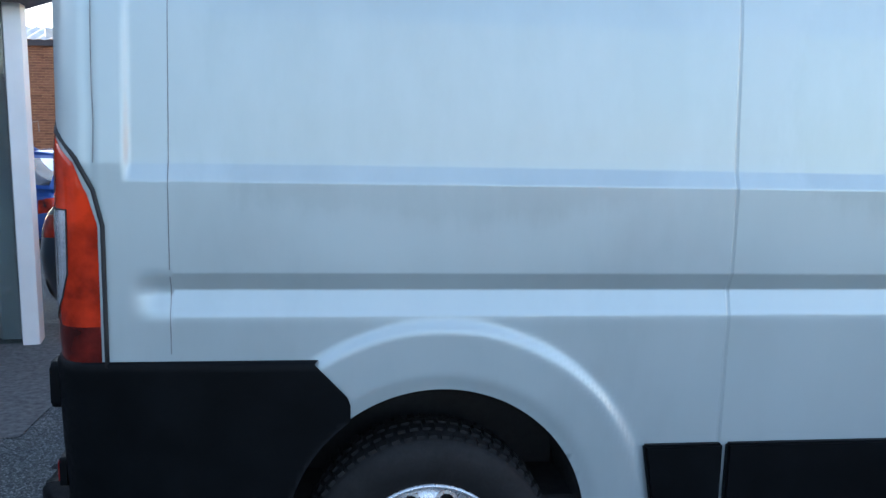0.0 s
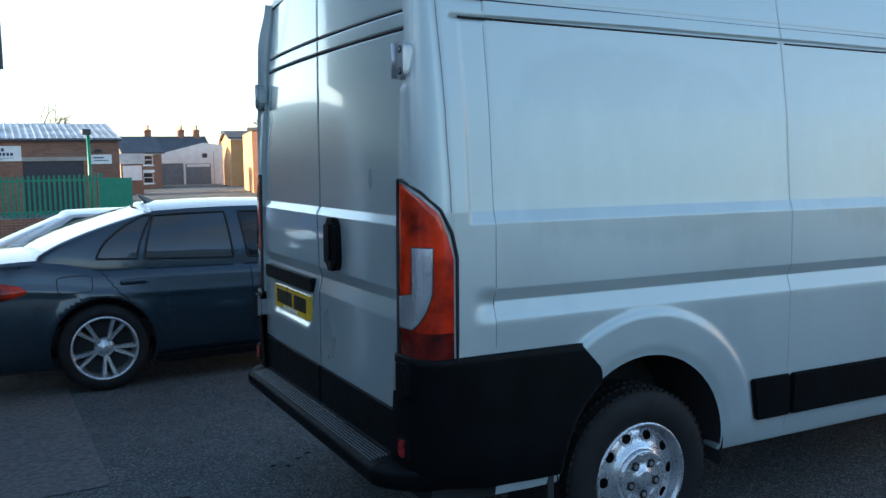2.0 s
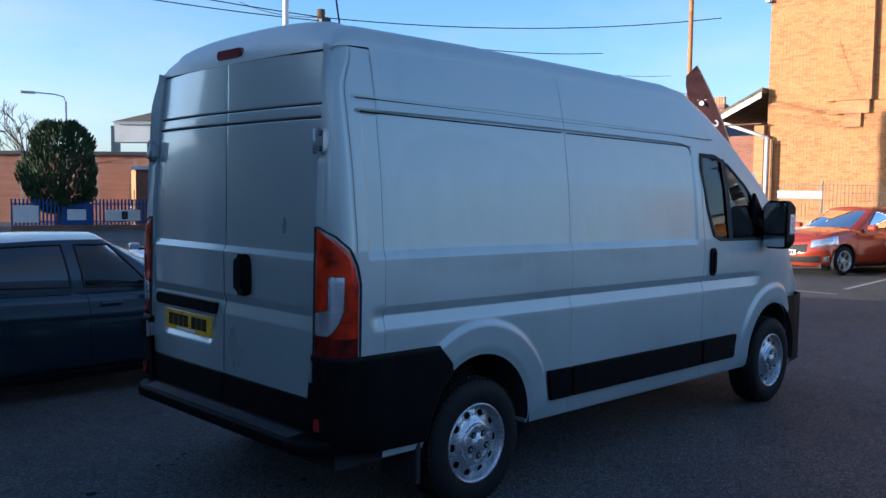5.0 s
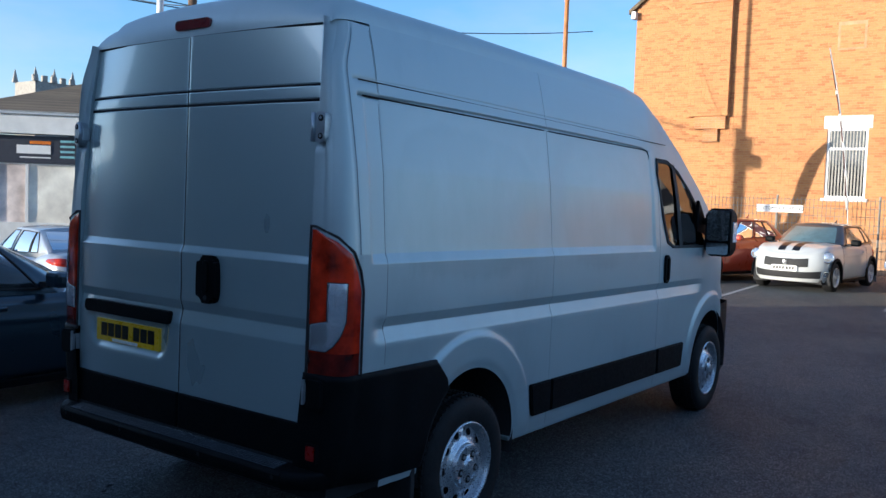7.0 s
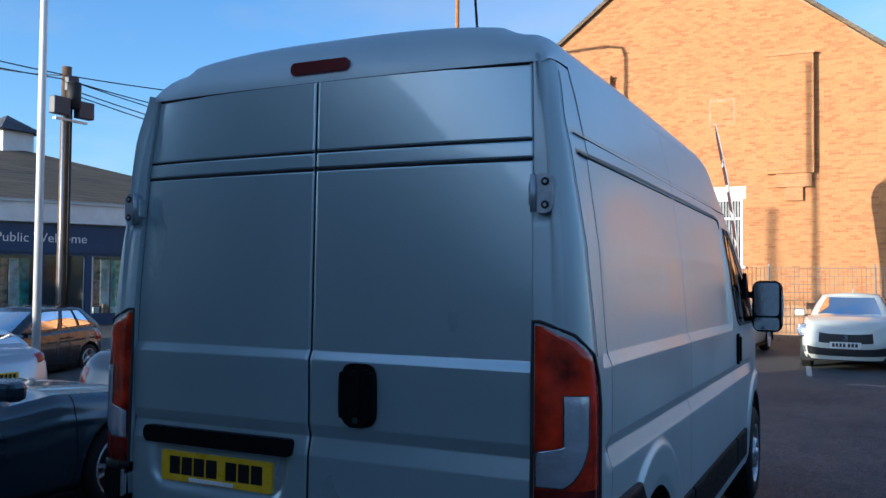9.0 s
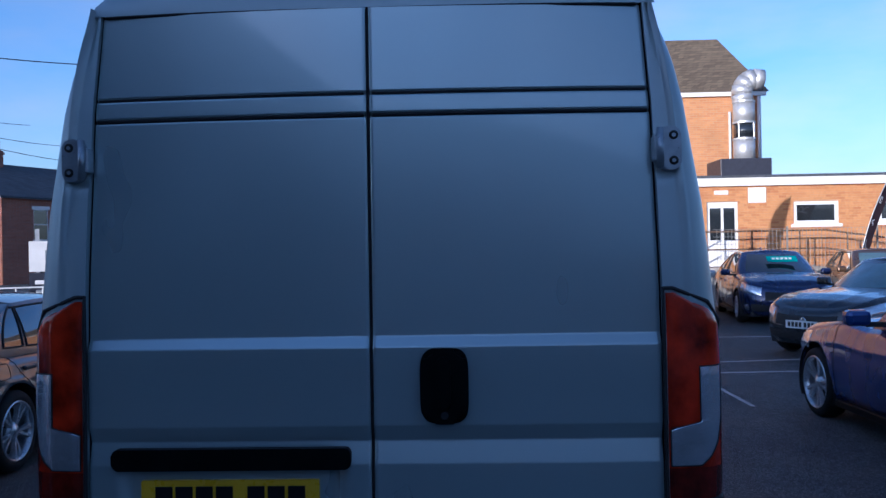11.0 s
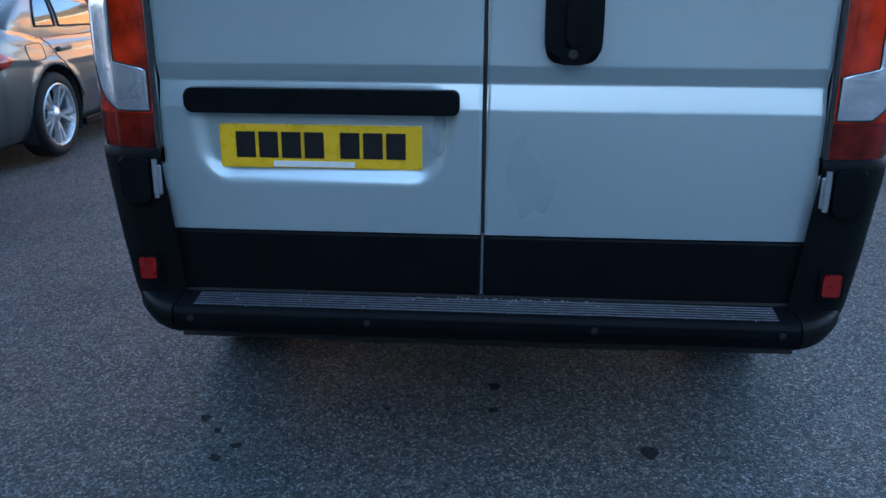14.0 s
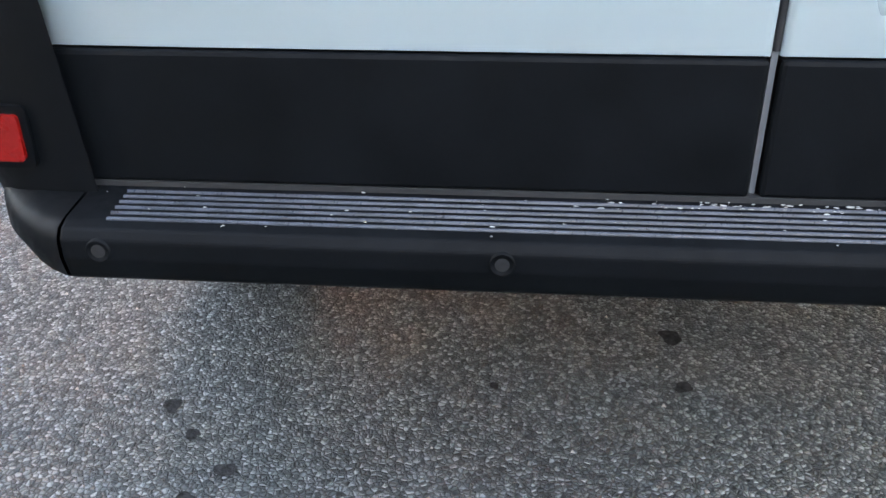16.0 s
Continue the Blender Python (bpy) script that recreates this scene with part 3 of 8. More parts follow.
    rnd = rnd * (1 - (2 * np.abs((ZL - 1.2) / 0.59)) ** 14)
    xl, yl = corner(TL, ZL, np.clip(rnd, 0.001, 1) + 0.001)
    zcm = (ZL[1:, 1:] + ZL[:-1, :-1]) / 2
    foot = zcm <= 1.0
    # the clear reversing lens: an upright strip with a foot, a little proud of the red one
    zk = lines(1.006, 1.286, 0.006, (1.108, 1.130))
    SK, ZK = np.meshgrid(np.linspace(0, 1, 24), zk, indexing="ij")
    k0 = 0.05 + 0.33 * smooth_step(1.108, 1.130, ZK)
    k1 = np.interp(ZK, [1.0, 1.03, 1.07, 1.13, 1.28], [0.36, 0.47, 0.55, 0.61, 0.62])
    TK = k0 + (k1 - k0) * SK
    rim = np.minimum(1.0, 12 * np.minimum(SK, 1 - SK)) * np.minimum(1.0, 40 * np.minimum(ZK - 1.004, 1.288 - ZK))
    xk, yk = corner(TK, ZK, 0.0068 + 0.002 * np.clip(rim, 0, 1))
    for s in (-1, 1):
        lamp = new("tail_lamp")
        lamp.parent = van
        for nm, k, mt, lb in (("red_lens", ~foot, M["red_lens"], "red brake lens"), ("lower_lens", foot, M["red_lens_dark"], "dark red lower lens")):
            grid_ob(nm, np.stack([xl, s * yl, ZL], -1), mt, lamp, lb, keep=k, flip=s > 0)
        grid_ob("clear_lens", np.stack([xk, s * yk, ZK], -1), M["lamp_glass"], lamp, "clear reversing lens", flip=s > 0)
        ring_k = [(0, j) for j in range(len(zk))] + [(i, len(zk) - 1) for i in range(24)] + [(23, j) for j in range(len(zk) - 1, -1, -1)] + [(i, 0) for i in range(23, -1, -1)]
        cable("lens_rim", [(float(xk[q]), s * float(yk[q]), float(ZK[q])) for q in ring_k], 0.0022, M["gap"], lamp)
        # black seal round the lamp
        ring = [corner(np.array(t), np.array(z), 0.004) + (z,) for t, z in
                [(0.0, 0.9), (0.80, 0.9), (0.80, 1.25), (0.775, 1.335), (0.69, 1.41), (0.5, 1.468), (0.12, 1.508), (0.0, 1.508)]]
        full = []
        for p, q in zip(ring, ring[1:] + ring[:1]):
            full += [tuple(np.array(p, float) + (np.array(q, float) - np.array(p, float)) * k / 4) for k in range(4)]
        full.append(full[0])
        cable("lamp_seal", [(p[0], s * p[1], p[2]) for p in full], 0.006, M["rubber"], lamp)

    # rear doors
    def door(y0, y1, name, plate):
        ys = lines(0, 1, 0.0125, (0.004, 0.996))
        zs = lines(0.695, 2.335, 0.012, (1.012, 1.016, 1.020, 1.078, 1.082, 1.086, 1.122, 1.126, 1.130, 1.346, 1.350, 1.354, 1.378, 1.382, 1.386, 2.010, 2.014, 2.022, 2.030, 2.034, 2.074, 2.078, 2.085, 2.092, 2.096, 0.70))
        V, ZD = np.meshgrid(ys, zs, indexing="ij")
        e = door_edge(ZD) - 0.0035
        ya = np.full_like(ZD, 0.003 if y1 > 0 else -0.003)
        yb = np.sign(y1) * e
        YD = ya + (yb - ya) * V
        XD = lean(ZD) * (0.12 + 0.88 * (np.abs(YD) / 0.81) ** 2) + 0.008 * np.clip((ZD - 1.350) / 0.032, 0, 1)
        XD = XD - 0.007 * np.interp(ZD, [1.2, 1.350, 1.382], [0.3, 1, 0])
        XD = XD + 0.015 * np.interp(ZD, [1.016, 1.082, 1.126], [0, 1, 0])
        XD = XD + groove(ZD, 2.022, 0.008, 0.016) + groove(ZD, 2.085, 0.007, 0.012)
        XD = XD + 0.010 * (V < 0.002) + 0.010 * (V > 0.998) + 0.004 * (np.abs(YD) / 0.83) ** 6
        if plate:
            # dished recess with rounded lower corners
            half = 0.338 - 0.16 * np.clip(1.03 - ZD, 0, 1)
            qx, qz = np.abs(YD - 0.412) - (half - 0.075), np.abs(ZD - 0.945) - (0.112 - 0.075)
            dish = np.hypot(np.maximum(qx, 0), np.maximum(qz, 0)) + np.minimum(np.maximum(qx, qz), 0) - 0.075
            XD = XD + 0.017 * smooth_step(0.012, -0.030, dish)
        d = grid_ob(name, np.stack([XD, YD, ZD], -1), sil, van, flip=y1 < 0)
        # lower black panel
        lo = bmesh.new()
        a, b = (0.006, 0.83) if y1 > 0 else (-0.83, -0.006)
        add_box(lo, -0.008, 0.03, a, b, 0.528, 0.692, 0.006)
        part("lower_panel", lo, blk, d, "black plastic lower door panel")
        return d

    seam = []
    for z in np.linspace(0.70, 2.33, 110):
        x = 0.12 * float(lean(z)) + 0.008 * np.clip((z - 1.350) / 0.032, 0, 1) - 0.007 * np.interp(z, [1.2, 1.350, 1.382], [0.3, 1, 0]) + 0.015 * np.interp(z, [1.016, 1.082, 1.126], [0, 1, 0])
        seam.append((float(x) + 0.0045, 0.0, float(z)))
    cable("door_gap", seam, 0.0045, M["gap"], van)
    left = door(0.004, 0.82, "rear_door", True)
    right = door(-0.004, -0.82, "rear_door", False)
    # near-black sheets added behind the doors for the shade inside
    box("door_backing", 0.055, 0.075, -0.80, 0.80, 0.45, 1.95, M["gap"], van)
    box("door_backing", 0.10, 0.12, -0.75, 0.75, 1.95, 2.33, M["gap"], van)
    # header over the doors: from the top of the doors up and forward to the roof
    hs = np.linspace(0, 1, 22)
    HS, K = np.meshgrid(hs, np.arange(len(us)), indexing="ij")
    ye, ze = roof_end[:, 0][K], roof_end[:, 1][K]
    y0 = np.clip(ye, -0.840, 0.840)
    x0 = 0.028 + 0.036 * np.abs(y0 / 0.84) ** 3
    ang = HS * math.pi / 2
    mid_step = 0.022 * (1 - smooth_step(0.64, 0.70, np.abs(y0)))
    xx = x0 + (0.285 - x0) * (1 - np.cos(ang))
    zz = 2.340 + (ze - 2.340) * np.sin(ang) + mid_step * np.sin(2 * ang) ** 0.7
    grid_ob("roof_header", np.stack([xx, y0 + (ye - y0) * HS, zz], -1), M["silver_dew"], van, flip=False)
    for s in (-1, 1):
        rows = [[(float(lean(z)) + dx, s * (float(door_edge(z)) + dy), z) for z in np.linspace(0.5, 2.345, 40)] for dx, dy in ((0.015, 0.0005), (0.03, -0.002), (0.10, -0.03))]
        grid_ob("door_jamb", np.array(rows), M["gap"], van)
        lip = [[(float(corner(np.array(0.0), np.array(z))[0]) + dx, s * float(door_edge(z)), z) for z in np.linspace(0.91, 2.34, 80)] for dx in (0.0, 0.012, 0.026)]
        grid_ob("post_return", np.array(lip), M["silver_dew"], van)
        for z, r in ((2.022, 0.0062), (2.085, 0.0045)):
            pts = []
            for y in np.linspace(0.012, float(door_edge(z)) - 0.012, 30):
                pts.append((float(lean(z)) * (0.12 + 0.88 * (y / 0.81) ** 2) + 0.008 + 0.004 * (y / 0.83) ** 6 + 0.0045, s * y, z))
            cable("door_joint", pts, r, M["gap"], van)
    cable("header_seal", [(0.028 + 0.036 * abs(y / 0.84) ** 3 + 0.005, y, 2.3375) for y in np.linspace(-0.785, 0.785, 41)], 0.006, M["gap"], van)
    prism("brake_lamp", round_rect(-0.125, 0.125, 2.372, 2.418, 0.02), 0.022, 0.08, plain("brake_red", (0.12, 0.012, 0.012), 0.15, coat=1.0), van, "dark red high brake lamp")

    # handle on the right door
    hb = bmesh.new()
    out = []
    for k in range(40):
        t = 2 * math.pi * k / 40
        c, s_ = math.cos(t), math.sin(t)
        out.append((-0.209 + 0.069 * math.copysign(abs(c) ** 0.55, c), 1.240 + 0.108 * math.copysign(abs(s_) ** 0.42, s_)))
    add_prism(hb, out, -0.030, 0.02, "x")
    bmesh.ops.bevel(hb, geom=[e for e in hb.edges if all(abs(v.co.x + 0.030) < 1e-5 for v in e.verts)], offset=0.016, segments=4, affect="EDGES")
    h = part("door_handle", hb, blk, right, "black plastic pull handle", smooth=False)
    prism("grip", round_rect(-0.228, -0.190, 1.175, 1.325, 0.017), -0.040, -0.028, blk, h, bevel=0.004)
    prism("lock", [(-0.209 + 0.011 * math.cos(k * 0.5236), 1.158 + 0.011 * math.sin(k * 0.5236)) for k in range(12)], -0.034, -0.028, M["rubber"], h)
    # near-black strip for the shade behind the lower panels
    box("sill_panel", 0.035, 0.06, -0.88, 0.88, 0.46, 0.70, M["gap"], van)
    box("gap_seal", 0.004, 0.012, -0.0035, 0.0035, 0.53, 0.72, M["hinge_grey"], van, "grey door seal")
    # trim bar, plate
    prism("plate_trim", round_rect(0.062, 0.757, 1.004, 1.066, 0.018), -0.018, 0.03, blk, left, "black plate lamp trim bar", bevel=0.005)
    pl = prism("number_plate", round_rect(0.157, 0.677, 0.862, 0.973, 0.006), 0.004, 0.020, M["plate_yellow"], left, "yellow number plate")
    x0 = 0.635
    for k, w in enumerate((0.05, 0.05, 0.05, 0.05, 0, 0.05, 0.05, 0.05)):
        if w:
            box("plate_mark", 0.0018, 0.0038, x0 - w, x0, 0.888, 0.955, M["ink"], pl)
        x0 -= 0.059 if w else 0.033
    box("plate_strip", 0.0020, 0.0038, 0.33, 0.54, 0.865, 0.880, M["plate_white"], pl, "pale dealer strip")

    # hinges
    for s in (-1, 1):
        for z, big in ((1.905, True), (0.835, False)):
            e = float(door_edge(z)) + 0.004
            hg = bmesh.new()
            if big:
                add_prism(hg, [(s * (e + p[0]), z + p[1]) for p in round_rect(0.006, 0.066, -0.062, 0.062, 0.022)], -0.012, 0.03, "x")
                bmesh.ops.bevel(hg, geom=hg.edges[:], offset=0.004, segments=2, affect="EDGES")
                o = part("hinge", hg, M["hinge_metal"], van, "dull silver door hinge")
                for dz in (-0.036, 0.036):
                    tube("bolt", (-0.0145, s * (e + 0.044), z + dz), (0, s * (e + 0.044), z + dz), 0.013, M["rubber"], o, seg=14)
                    tube("bolt_head", (-0.016, s * (e + 0.044), z + dz), (-0.0142, s * (e + 0.044), z + dz), 0.006, M["hinge_metal"], o, seg=6)
                tube("pin", (-0.016, s * (e + 0.006), z - 0.058), (-0.016, s * (e + 0.006), z + 0.058), 0.010, M["hinge_metal"], o, seg=12)
                box("leaf", -0.013, 0.03, *sorted((s * (e - 0.012), s * (e + 0.004))), z - 0.036, z + 0.036, M["hinge_metal"], o, bevel=0.004)
            else:
                add_box(hg, -0.030, 0.02, *sorted((s * (e - 0.010), s * (e + 0.016))), z - 0.045, z + 0.035, 0.005)
                o = part("hinge", hg, M["steel"], van, "bare metal lower hinge")
                tube("pin", (-0.034, s * (e + 0.004), z - 0.050), (-0.034, s * (e + 0.004), z + 0.05), 0.007, M["steel"], o, seg=8)

    # bumper corners wrap from the doors to the wheel arch
    zq = lines(0.434, 0.905, 0.022)
    tq = np.r_[np.linspace(0.0, 0.35, 8), np.linspace(0.39, 0.75, 12)]
    for s in (-1, 1):
        pts = []
        xq = lines(0.085, 0.72, 0.02)
        for z in zq:
            row = []
            tuck = 0.006 + 0.110 * max(0.0, 0.90 - z) + 0.030 * max(0.0, (0.53 - z) / 0.10) ** 2
            for t in tq:
                x, y = corner(np.array(t), np.array(z), 0.017 * (1 - ((z - 0.64) / 0.30) ** 10 * 0.4))
                row.append((float(x), s * (float(y) - tuck), z))
            for x in xq[1:]:
                fade = float(smooth_step(0.085, 0.28, x))
                y = 1.004 + 0.015 + 0.010 * float(smooth_step(0.32, 0.46, x)) - tuck * (1 - fade) - fade * 0.035 * max(0.0, (0.55 - z) / 0.15) ** 2
                lim = 0.63 + max(0.0, (0.905 - z)) * 0.95
                dx = math.sqrt(max(0.0, 0.40 ** 2 - max(0.0, z - 0.43) ** 2))
                lim = min(lim, 0.955 - dx)
                row.append((min(x, lim), s * y, z))
            pts.append(row)
        pts.append([(p[0] + 0.004, p[1] - s * 0.006, 0.911) for p in pts[-1]])
        pts.append([(p[0] + 0.02, p[1] - s * (0.05 if abs(p[1]) > 0.95 else 0.0), 0.912) for p in pts[-1]])
        P = np.array(pts)
        bc = grid_ob("bumper_corner", P, blk, van, flip=s < 0)
        prism("reflector", [(s * p[0], p[1]) for p in round_rect(0.865, 0.909, 0.561, 0.619, 0.006)], -0.034, -0.01, M["reflector_red"], bc, "red reflector")
        prism("reflector_frame", [(s * p[0], p[1]) for p in round_rect(0.856, 0.918, 0.551, 0.629, 0.008)], -0.028, -0.01, blk, bc)
        prism("hinge_cover", [(s * p[0], p[1]) for p in round_rect(0.858, 0.935, 0.77, 0.89, 0.015)], -0.036, 0.0, blk, bc, bevel=0.006)
        box("side_buffer", 0.30, 0.62, *sorted((s * 0.985, s * 0.999)), 0.735, 0.745, blk, bc)
    # step
    prof = [(0.03, 0.434), (-0.085, 0.434), (-0.104, 0.446), (-0.112, 0.474), (-0.111, 0.497), (-0.103, 0.509), (-0.086, 0.514), (0.03, 0.528)]
    st = prism("rear_step", prof, -0.80, 0.80, blk, van, "scuffed black rear step", axis="y", bevel=0.003)
    # tread ribs: their bluish sky highlight is put into the base colour
    for k in range(6):
        rb = bmesh.new()
        add_tube(rb, (-0.086 + 0.0125 * k, -0.75, 0.5145 + 0.0015 * k), (-0.086 + 0.0125 * k, 0.75, 0.5145 + 0.0015 * k), 0.0026, seg=8)
        part("tread_rib", rb, plain("highlit_rib", (0.05, 0.058, 0.075), 0.32, vary=0.4, scale=30) if k == 0 else bpy.data.materials["highlit_rib"], st)
    for y in (-0.755, -0.29, 0.29, 0.755):
        sb = bmesh.new()
        lathe(sb, [(-0.112, 0.0155), (-0.118, 0.0145), (-0.118, 0.0125), (-0.1163, 0.0112), (-0.1163, 0.0)], 20, "x", (0.004, y, 0.485))
        so = part("parking_sensor", sb, blk, st, smooth=True)
        se = bmesh.new()
        lathe(se, [(-0.1166, 0.0085), (-0.1170, 0.0)], 16, "x", (0.004, y, 0.485))
        part("sensor_eye", se, M["gap"], so)
    rnd = random.Random(21)
    fv, ff = [], []
    for k in range(150):
        if k < 80:
            x, y = -0.012 - abs(rnd.gauss(0, 0.010)), rnd.gauss(-0.02, 0.14)
        else:
            x, y = rnd.uniform(-0.10, 0.0), rnd.uniform(-0.78, 0.78)
        if abs(y) > 0.78 or x < -0.10:
            continue
        q = rnd.uniform(0.0006, 0.0024) * (1.8 if k < 40 else 1.0)
        a = rnd.uniform(0, 3)
        z = 0.5145 + 0.12 * (x + 0.086) if x > -0.086 else 0.512
        i = len(fv)
        for j in range(5):
            fv.append((x + q * math.cos(a + j * 1.2566) * rnd.uniform(0.5, 1.2), y + 1.6 * q * math.sin(a + j * 1.2566) * rnd.uniform(0.5, 1.2), z + 0.0012))
        fv.append((x, y, z + 0.002))
        ff += [(i + j, i + (j + 1) % 5, i + 5) for j in range(5)]
    tagged(mesh_ob("chipping", fv, ff, plain("chipped_filler", (0.35, 0.35, 0.33), 0.8, vary=0.4, scale=60), st, "pale chips and grit on the step"), kind="stuff")
    box("step_edge", -0.010, 0.006, -0.80, 0.80, 0.517, 0.530, M["rubber"], st)
    for s in (-1, 1):
        cp = np.array([[(x, s * y, z) for x, z in prof] for y in (0.803,)])
        rows = []
        for k in range(9):
            a = k / 8 * math.pi / 2
            rows.append([(0.03 + (x - 0.03) * math.cos(a) * (1 if k < 8 else 0) + (0.06 * math.sin(a)), s * (0.803 + 0.150 * math.sin(a) - 0.02 * (z < 0.46) * math.sin(a)), z + 0.0) for x, z in prof])
        grid_ob("step_end", np.array(rows), blk, van, flip=s > 0)
    ex = bmesh.new()
    lathe(ex, [(0.06, 0.034), (0.06, 0.030), (0.30, 0.030), (0.30, 0.034)], 24, "x", closed=True)
    exhaust = part("exhaust_tip", ex, M["steel"], van, "bright oval exhaust tip", smooth=True)
    exhaust.matrix_basis = Matrix.Translation((0.0, -0.60, 0.395)) @ Matrix.Diagonal((1.0, 1.25, 0.62, 1.0))
    box("spare_carrier", 0.15, 0.75, -0.5, 0.5, 0.30, 0.42, M["dark_int"], van, bevel=0.03)
    box("underbody", 0.10, 5.2, -0.86, 0.86, 0.34, 0.46, M["dark_int"], van)

    # sills, side strips, mud flap
    for s in (-1, 1):
        for a, b in ((1.505, 1.728), (1.742, 3.25), (3.274, 3.77)):
            sl = bmesh.new()
            k0, k1 = (0.03, 0.0) if a < 1.6 else (0.0, 0.0)
            k2 = 0.035 if b > 3.7 else 0.0
            o = [(a, 0.668), (b, 0.668), (b - k2, 0.492), (a + k0, 0.492)]
            add_prism(sl, o, s * 1.0, s * 1.024, "y")
            bmesh.ops.bevel(sl, geom=sl.edges[:], offset=0.006, segments=2, affect="EDGES")
            part("side_strip", sl, blk, van, "black rubbing strip")
        box("sill", 1.35, 3.98, *sorted((s * 0.9, s * 0.985)), 0.385, 0.41, sil, van, bevel=0.008)
        mf = bmesh.new()
        add_box(mf, 0.50, 0.53, *sorted((s * 0.72, s * 1.0)), 0.22, 0.55, 0.006)
        part("mud_flap", mf, M["rubber"], van)
        for cx, cz, ra, _ in ARCHES:
            rows = []
            for yv in (1.0, 0.62):
                rows.append([(cx + (ra + 0.01) * math.cos(t), s * yv, cz + (ra + 0.01) * math.sin(t)) for t in np.linspace(-0.25, math.pi + 0.25, 25)])
            grid_ob("wheel_liner", np.array(rows), M["dark_int"], van, flip=s < 0)
            box("liner_back", cx - ra, cx + ra, *sorted((s * 0.60, s * 0.62)), 0.3, cz + ra, M["dark_int"], van)
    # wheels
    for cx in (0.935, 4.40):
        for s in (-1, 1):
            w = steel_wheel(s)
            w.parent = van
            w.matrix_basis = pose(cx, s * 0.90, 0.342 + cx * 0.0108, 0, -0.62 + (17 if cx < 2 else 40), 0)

    # cab glass and doors
    for s in (-1, 1):
        o = [(x, z) for x, z in win]
        rub = bmesh.new()
        def off(x, z, k):
            zz_ = z + (TOP0 - (np.interp(x, ROOF_X, ROOF_Z) - 0.165)) * 0.75 * max(0.0, (z - 1.2) / 1.1)
            return s * (float(side_half(np.array(x), np.array(min(zz_, TOP0)))) + k)
        cx_, cz_ = 3.75, 1.62
        def ring(f, k):
            return [rub.verts.new((cx_ + (x - cx_) * f, off(x, z, k), cz_ + (z - cz_) * f)) for x, z in o]
        r0, r1, r2 = ring(1.035, 0.002), ring(1.02, 0.010), ring(0.95, 0.006)
        for A, B in ((r0, r1), (r1, r2)):
            for i in range(len(o)):
                rub.faces.new((A[i], A[(i + 1) % len(o)], B[(i + 1) % len(o)], B[i]))
        part("window_seal", rub, M["rubber"], van)
        gl = bmesh.new()
        gv = [gl.verts.new((cx_ + (x - cx_) * 0.99, off(x, z, 0.0), cz_ + (z - cz_) * 0.99)) for x, z in o]
        gl.faces.new(gv)
        part("cab_window", gl, M["car_glass"], van, "tinted cab door glass").visible_shadow = False
        rows = [[(xb + 0.025 * (1.985 - z), off(xb, z, 0.009), z) for xb in (3.595, 3.60, 3.655, 3.66)] for z in np.linspace(1.385, 1.985, 8)]
        grid_ob("window_bar", np.array(rows), M["rubber"], van)
        hd_ = prism("door_handle", round_rect(3.345, 3.425, 1.13, 1.33, 0.03), s * 0.99, s * 1.022, blk, van, "black cab door handle", axis="y", bevel=0.008)
        prism("grip", round_rect(3.372, 3.398, 1.15, 1.31, 0.012), s * 1.022, s * 1.034, blk, hd_, axis="y", bevel=0.003)
        # mirror
        mr = prism("wing_mirror", round_rect(*sorted((s * 1.015, s * 1.215)), 1.312, 1.682, 0.055), 4.13, 4.27, blk, van, "large black two-pane wing mirror", axis="x", bevel=0.03)
        prism("mirror_glass", round_rect(*(sorted((s * 1.030, s * 1.20))), 1.43, 1.668, 0.03), 4.124, 4.129, M["chrome"], mr)
        prism("mirror_glass", round_rect(*(sorted((s * 1.030, s * 1.20))), 1.326, 1.415, 0.02), 4.124, 4.129, M["chrome"], mr)
        for zz in (1.40, 1.58):
            box("mirror_arm", 4.15, 4.25, *sorted((s * 0.90, s * 1.05)), zz - 0.025, zz + 0.025, blk, mr, bevel=0.015)
        prism("sail_panel", [(4.02, 1.40), (4.36, 1.40), (4.20, 1.60), (4.06, 1.74)], s * 0.955, s * 0.985, blk, mr, axis="y", bevel=0.006)
        box("side_repeater", 4.17, 4.26, *sorted((s * 1.200, s * 1.224)), 1.42, 1.58, M["lamp_glass"], mr, bevel=0.008)
        # front lamp, bumper
        prism("head_lamp", [(4.86, 1.0), (5.0, 1.28), (5.12, 1.18), (5.26, 0.98), (5.2, 0.92)], s * 0.60, s * 0.76, M["lamp_glass"], van, "clear head lamp", axis="y", bevel=0.01)
        bmp = bmesh.new()
        rows = []
        for z in np.linspace(0.30, 0.88, 10):
            rows.append([(4.40 + math.sqrt(max(0.0, 0.405 ** 2 - max(0.0, z - 0.46) ** 2)) + 0.01, s * 0.970, z), (4.95, s * 0.93, z), (5.2, s * 0.88, z), (5.34, s * 0.7, z), (5.40, s * 0.35, z), (5.42, 0, z)])
        grid_ob("front_bumper", np.array(rows), blk, van, flip=s < 0)
        bmp.free()
    # windscreen, nose
    def scr(x, y):
        return np.interp(x, ROOF_X, ROOF_Z) - 0.05 * (abs(y) / 0.8) ** 3 + 0.006
    rows = [[(x, y, scr(x, y)) for y in np.linspace(-0.70, 0.70, 15)] for x in np.linspace(3.62, 4.76, 20)]
    grid_ob("windscreen", np.array(rows), M["dark_glass"], van, "raked windscreen")
    nose = [[(5.33, y, z) for y in np.linspace(-0.72, 0.72, 9)] for z in np.linspace(0.4, 1.05, 6)]
    grid_ob("nose", np.array(nose), sil, van)
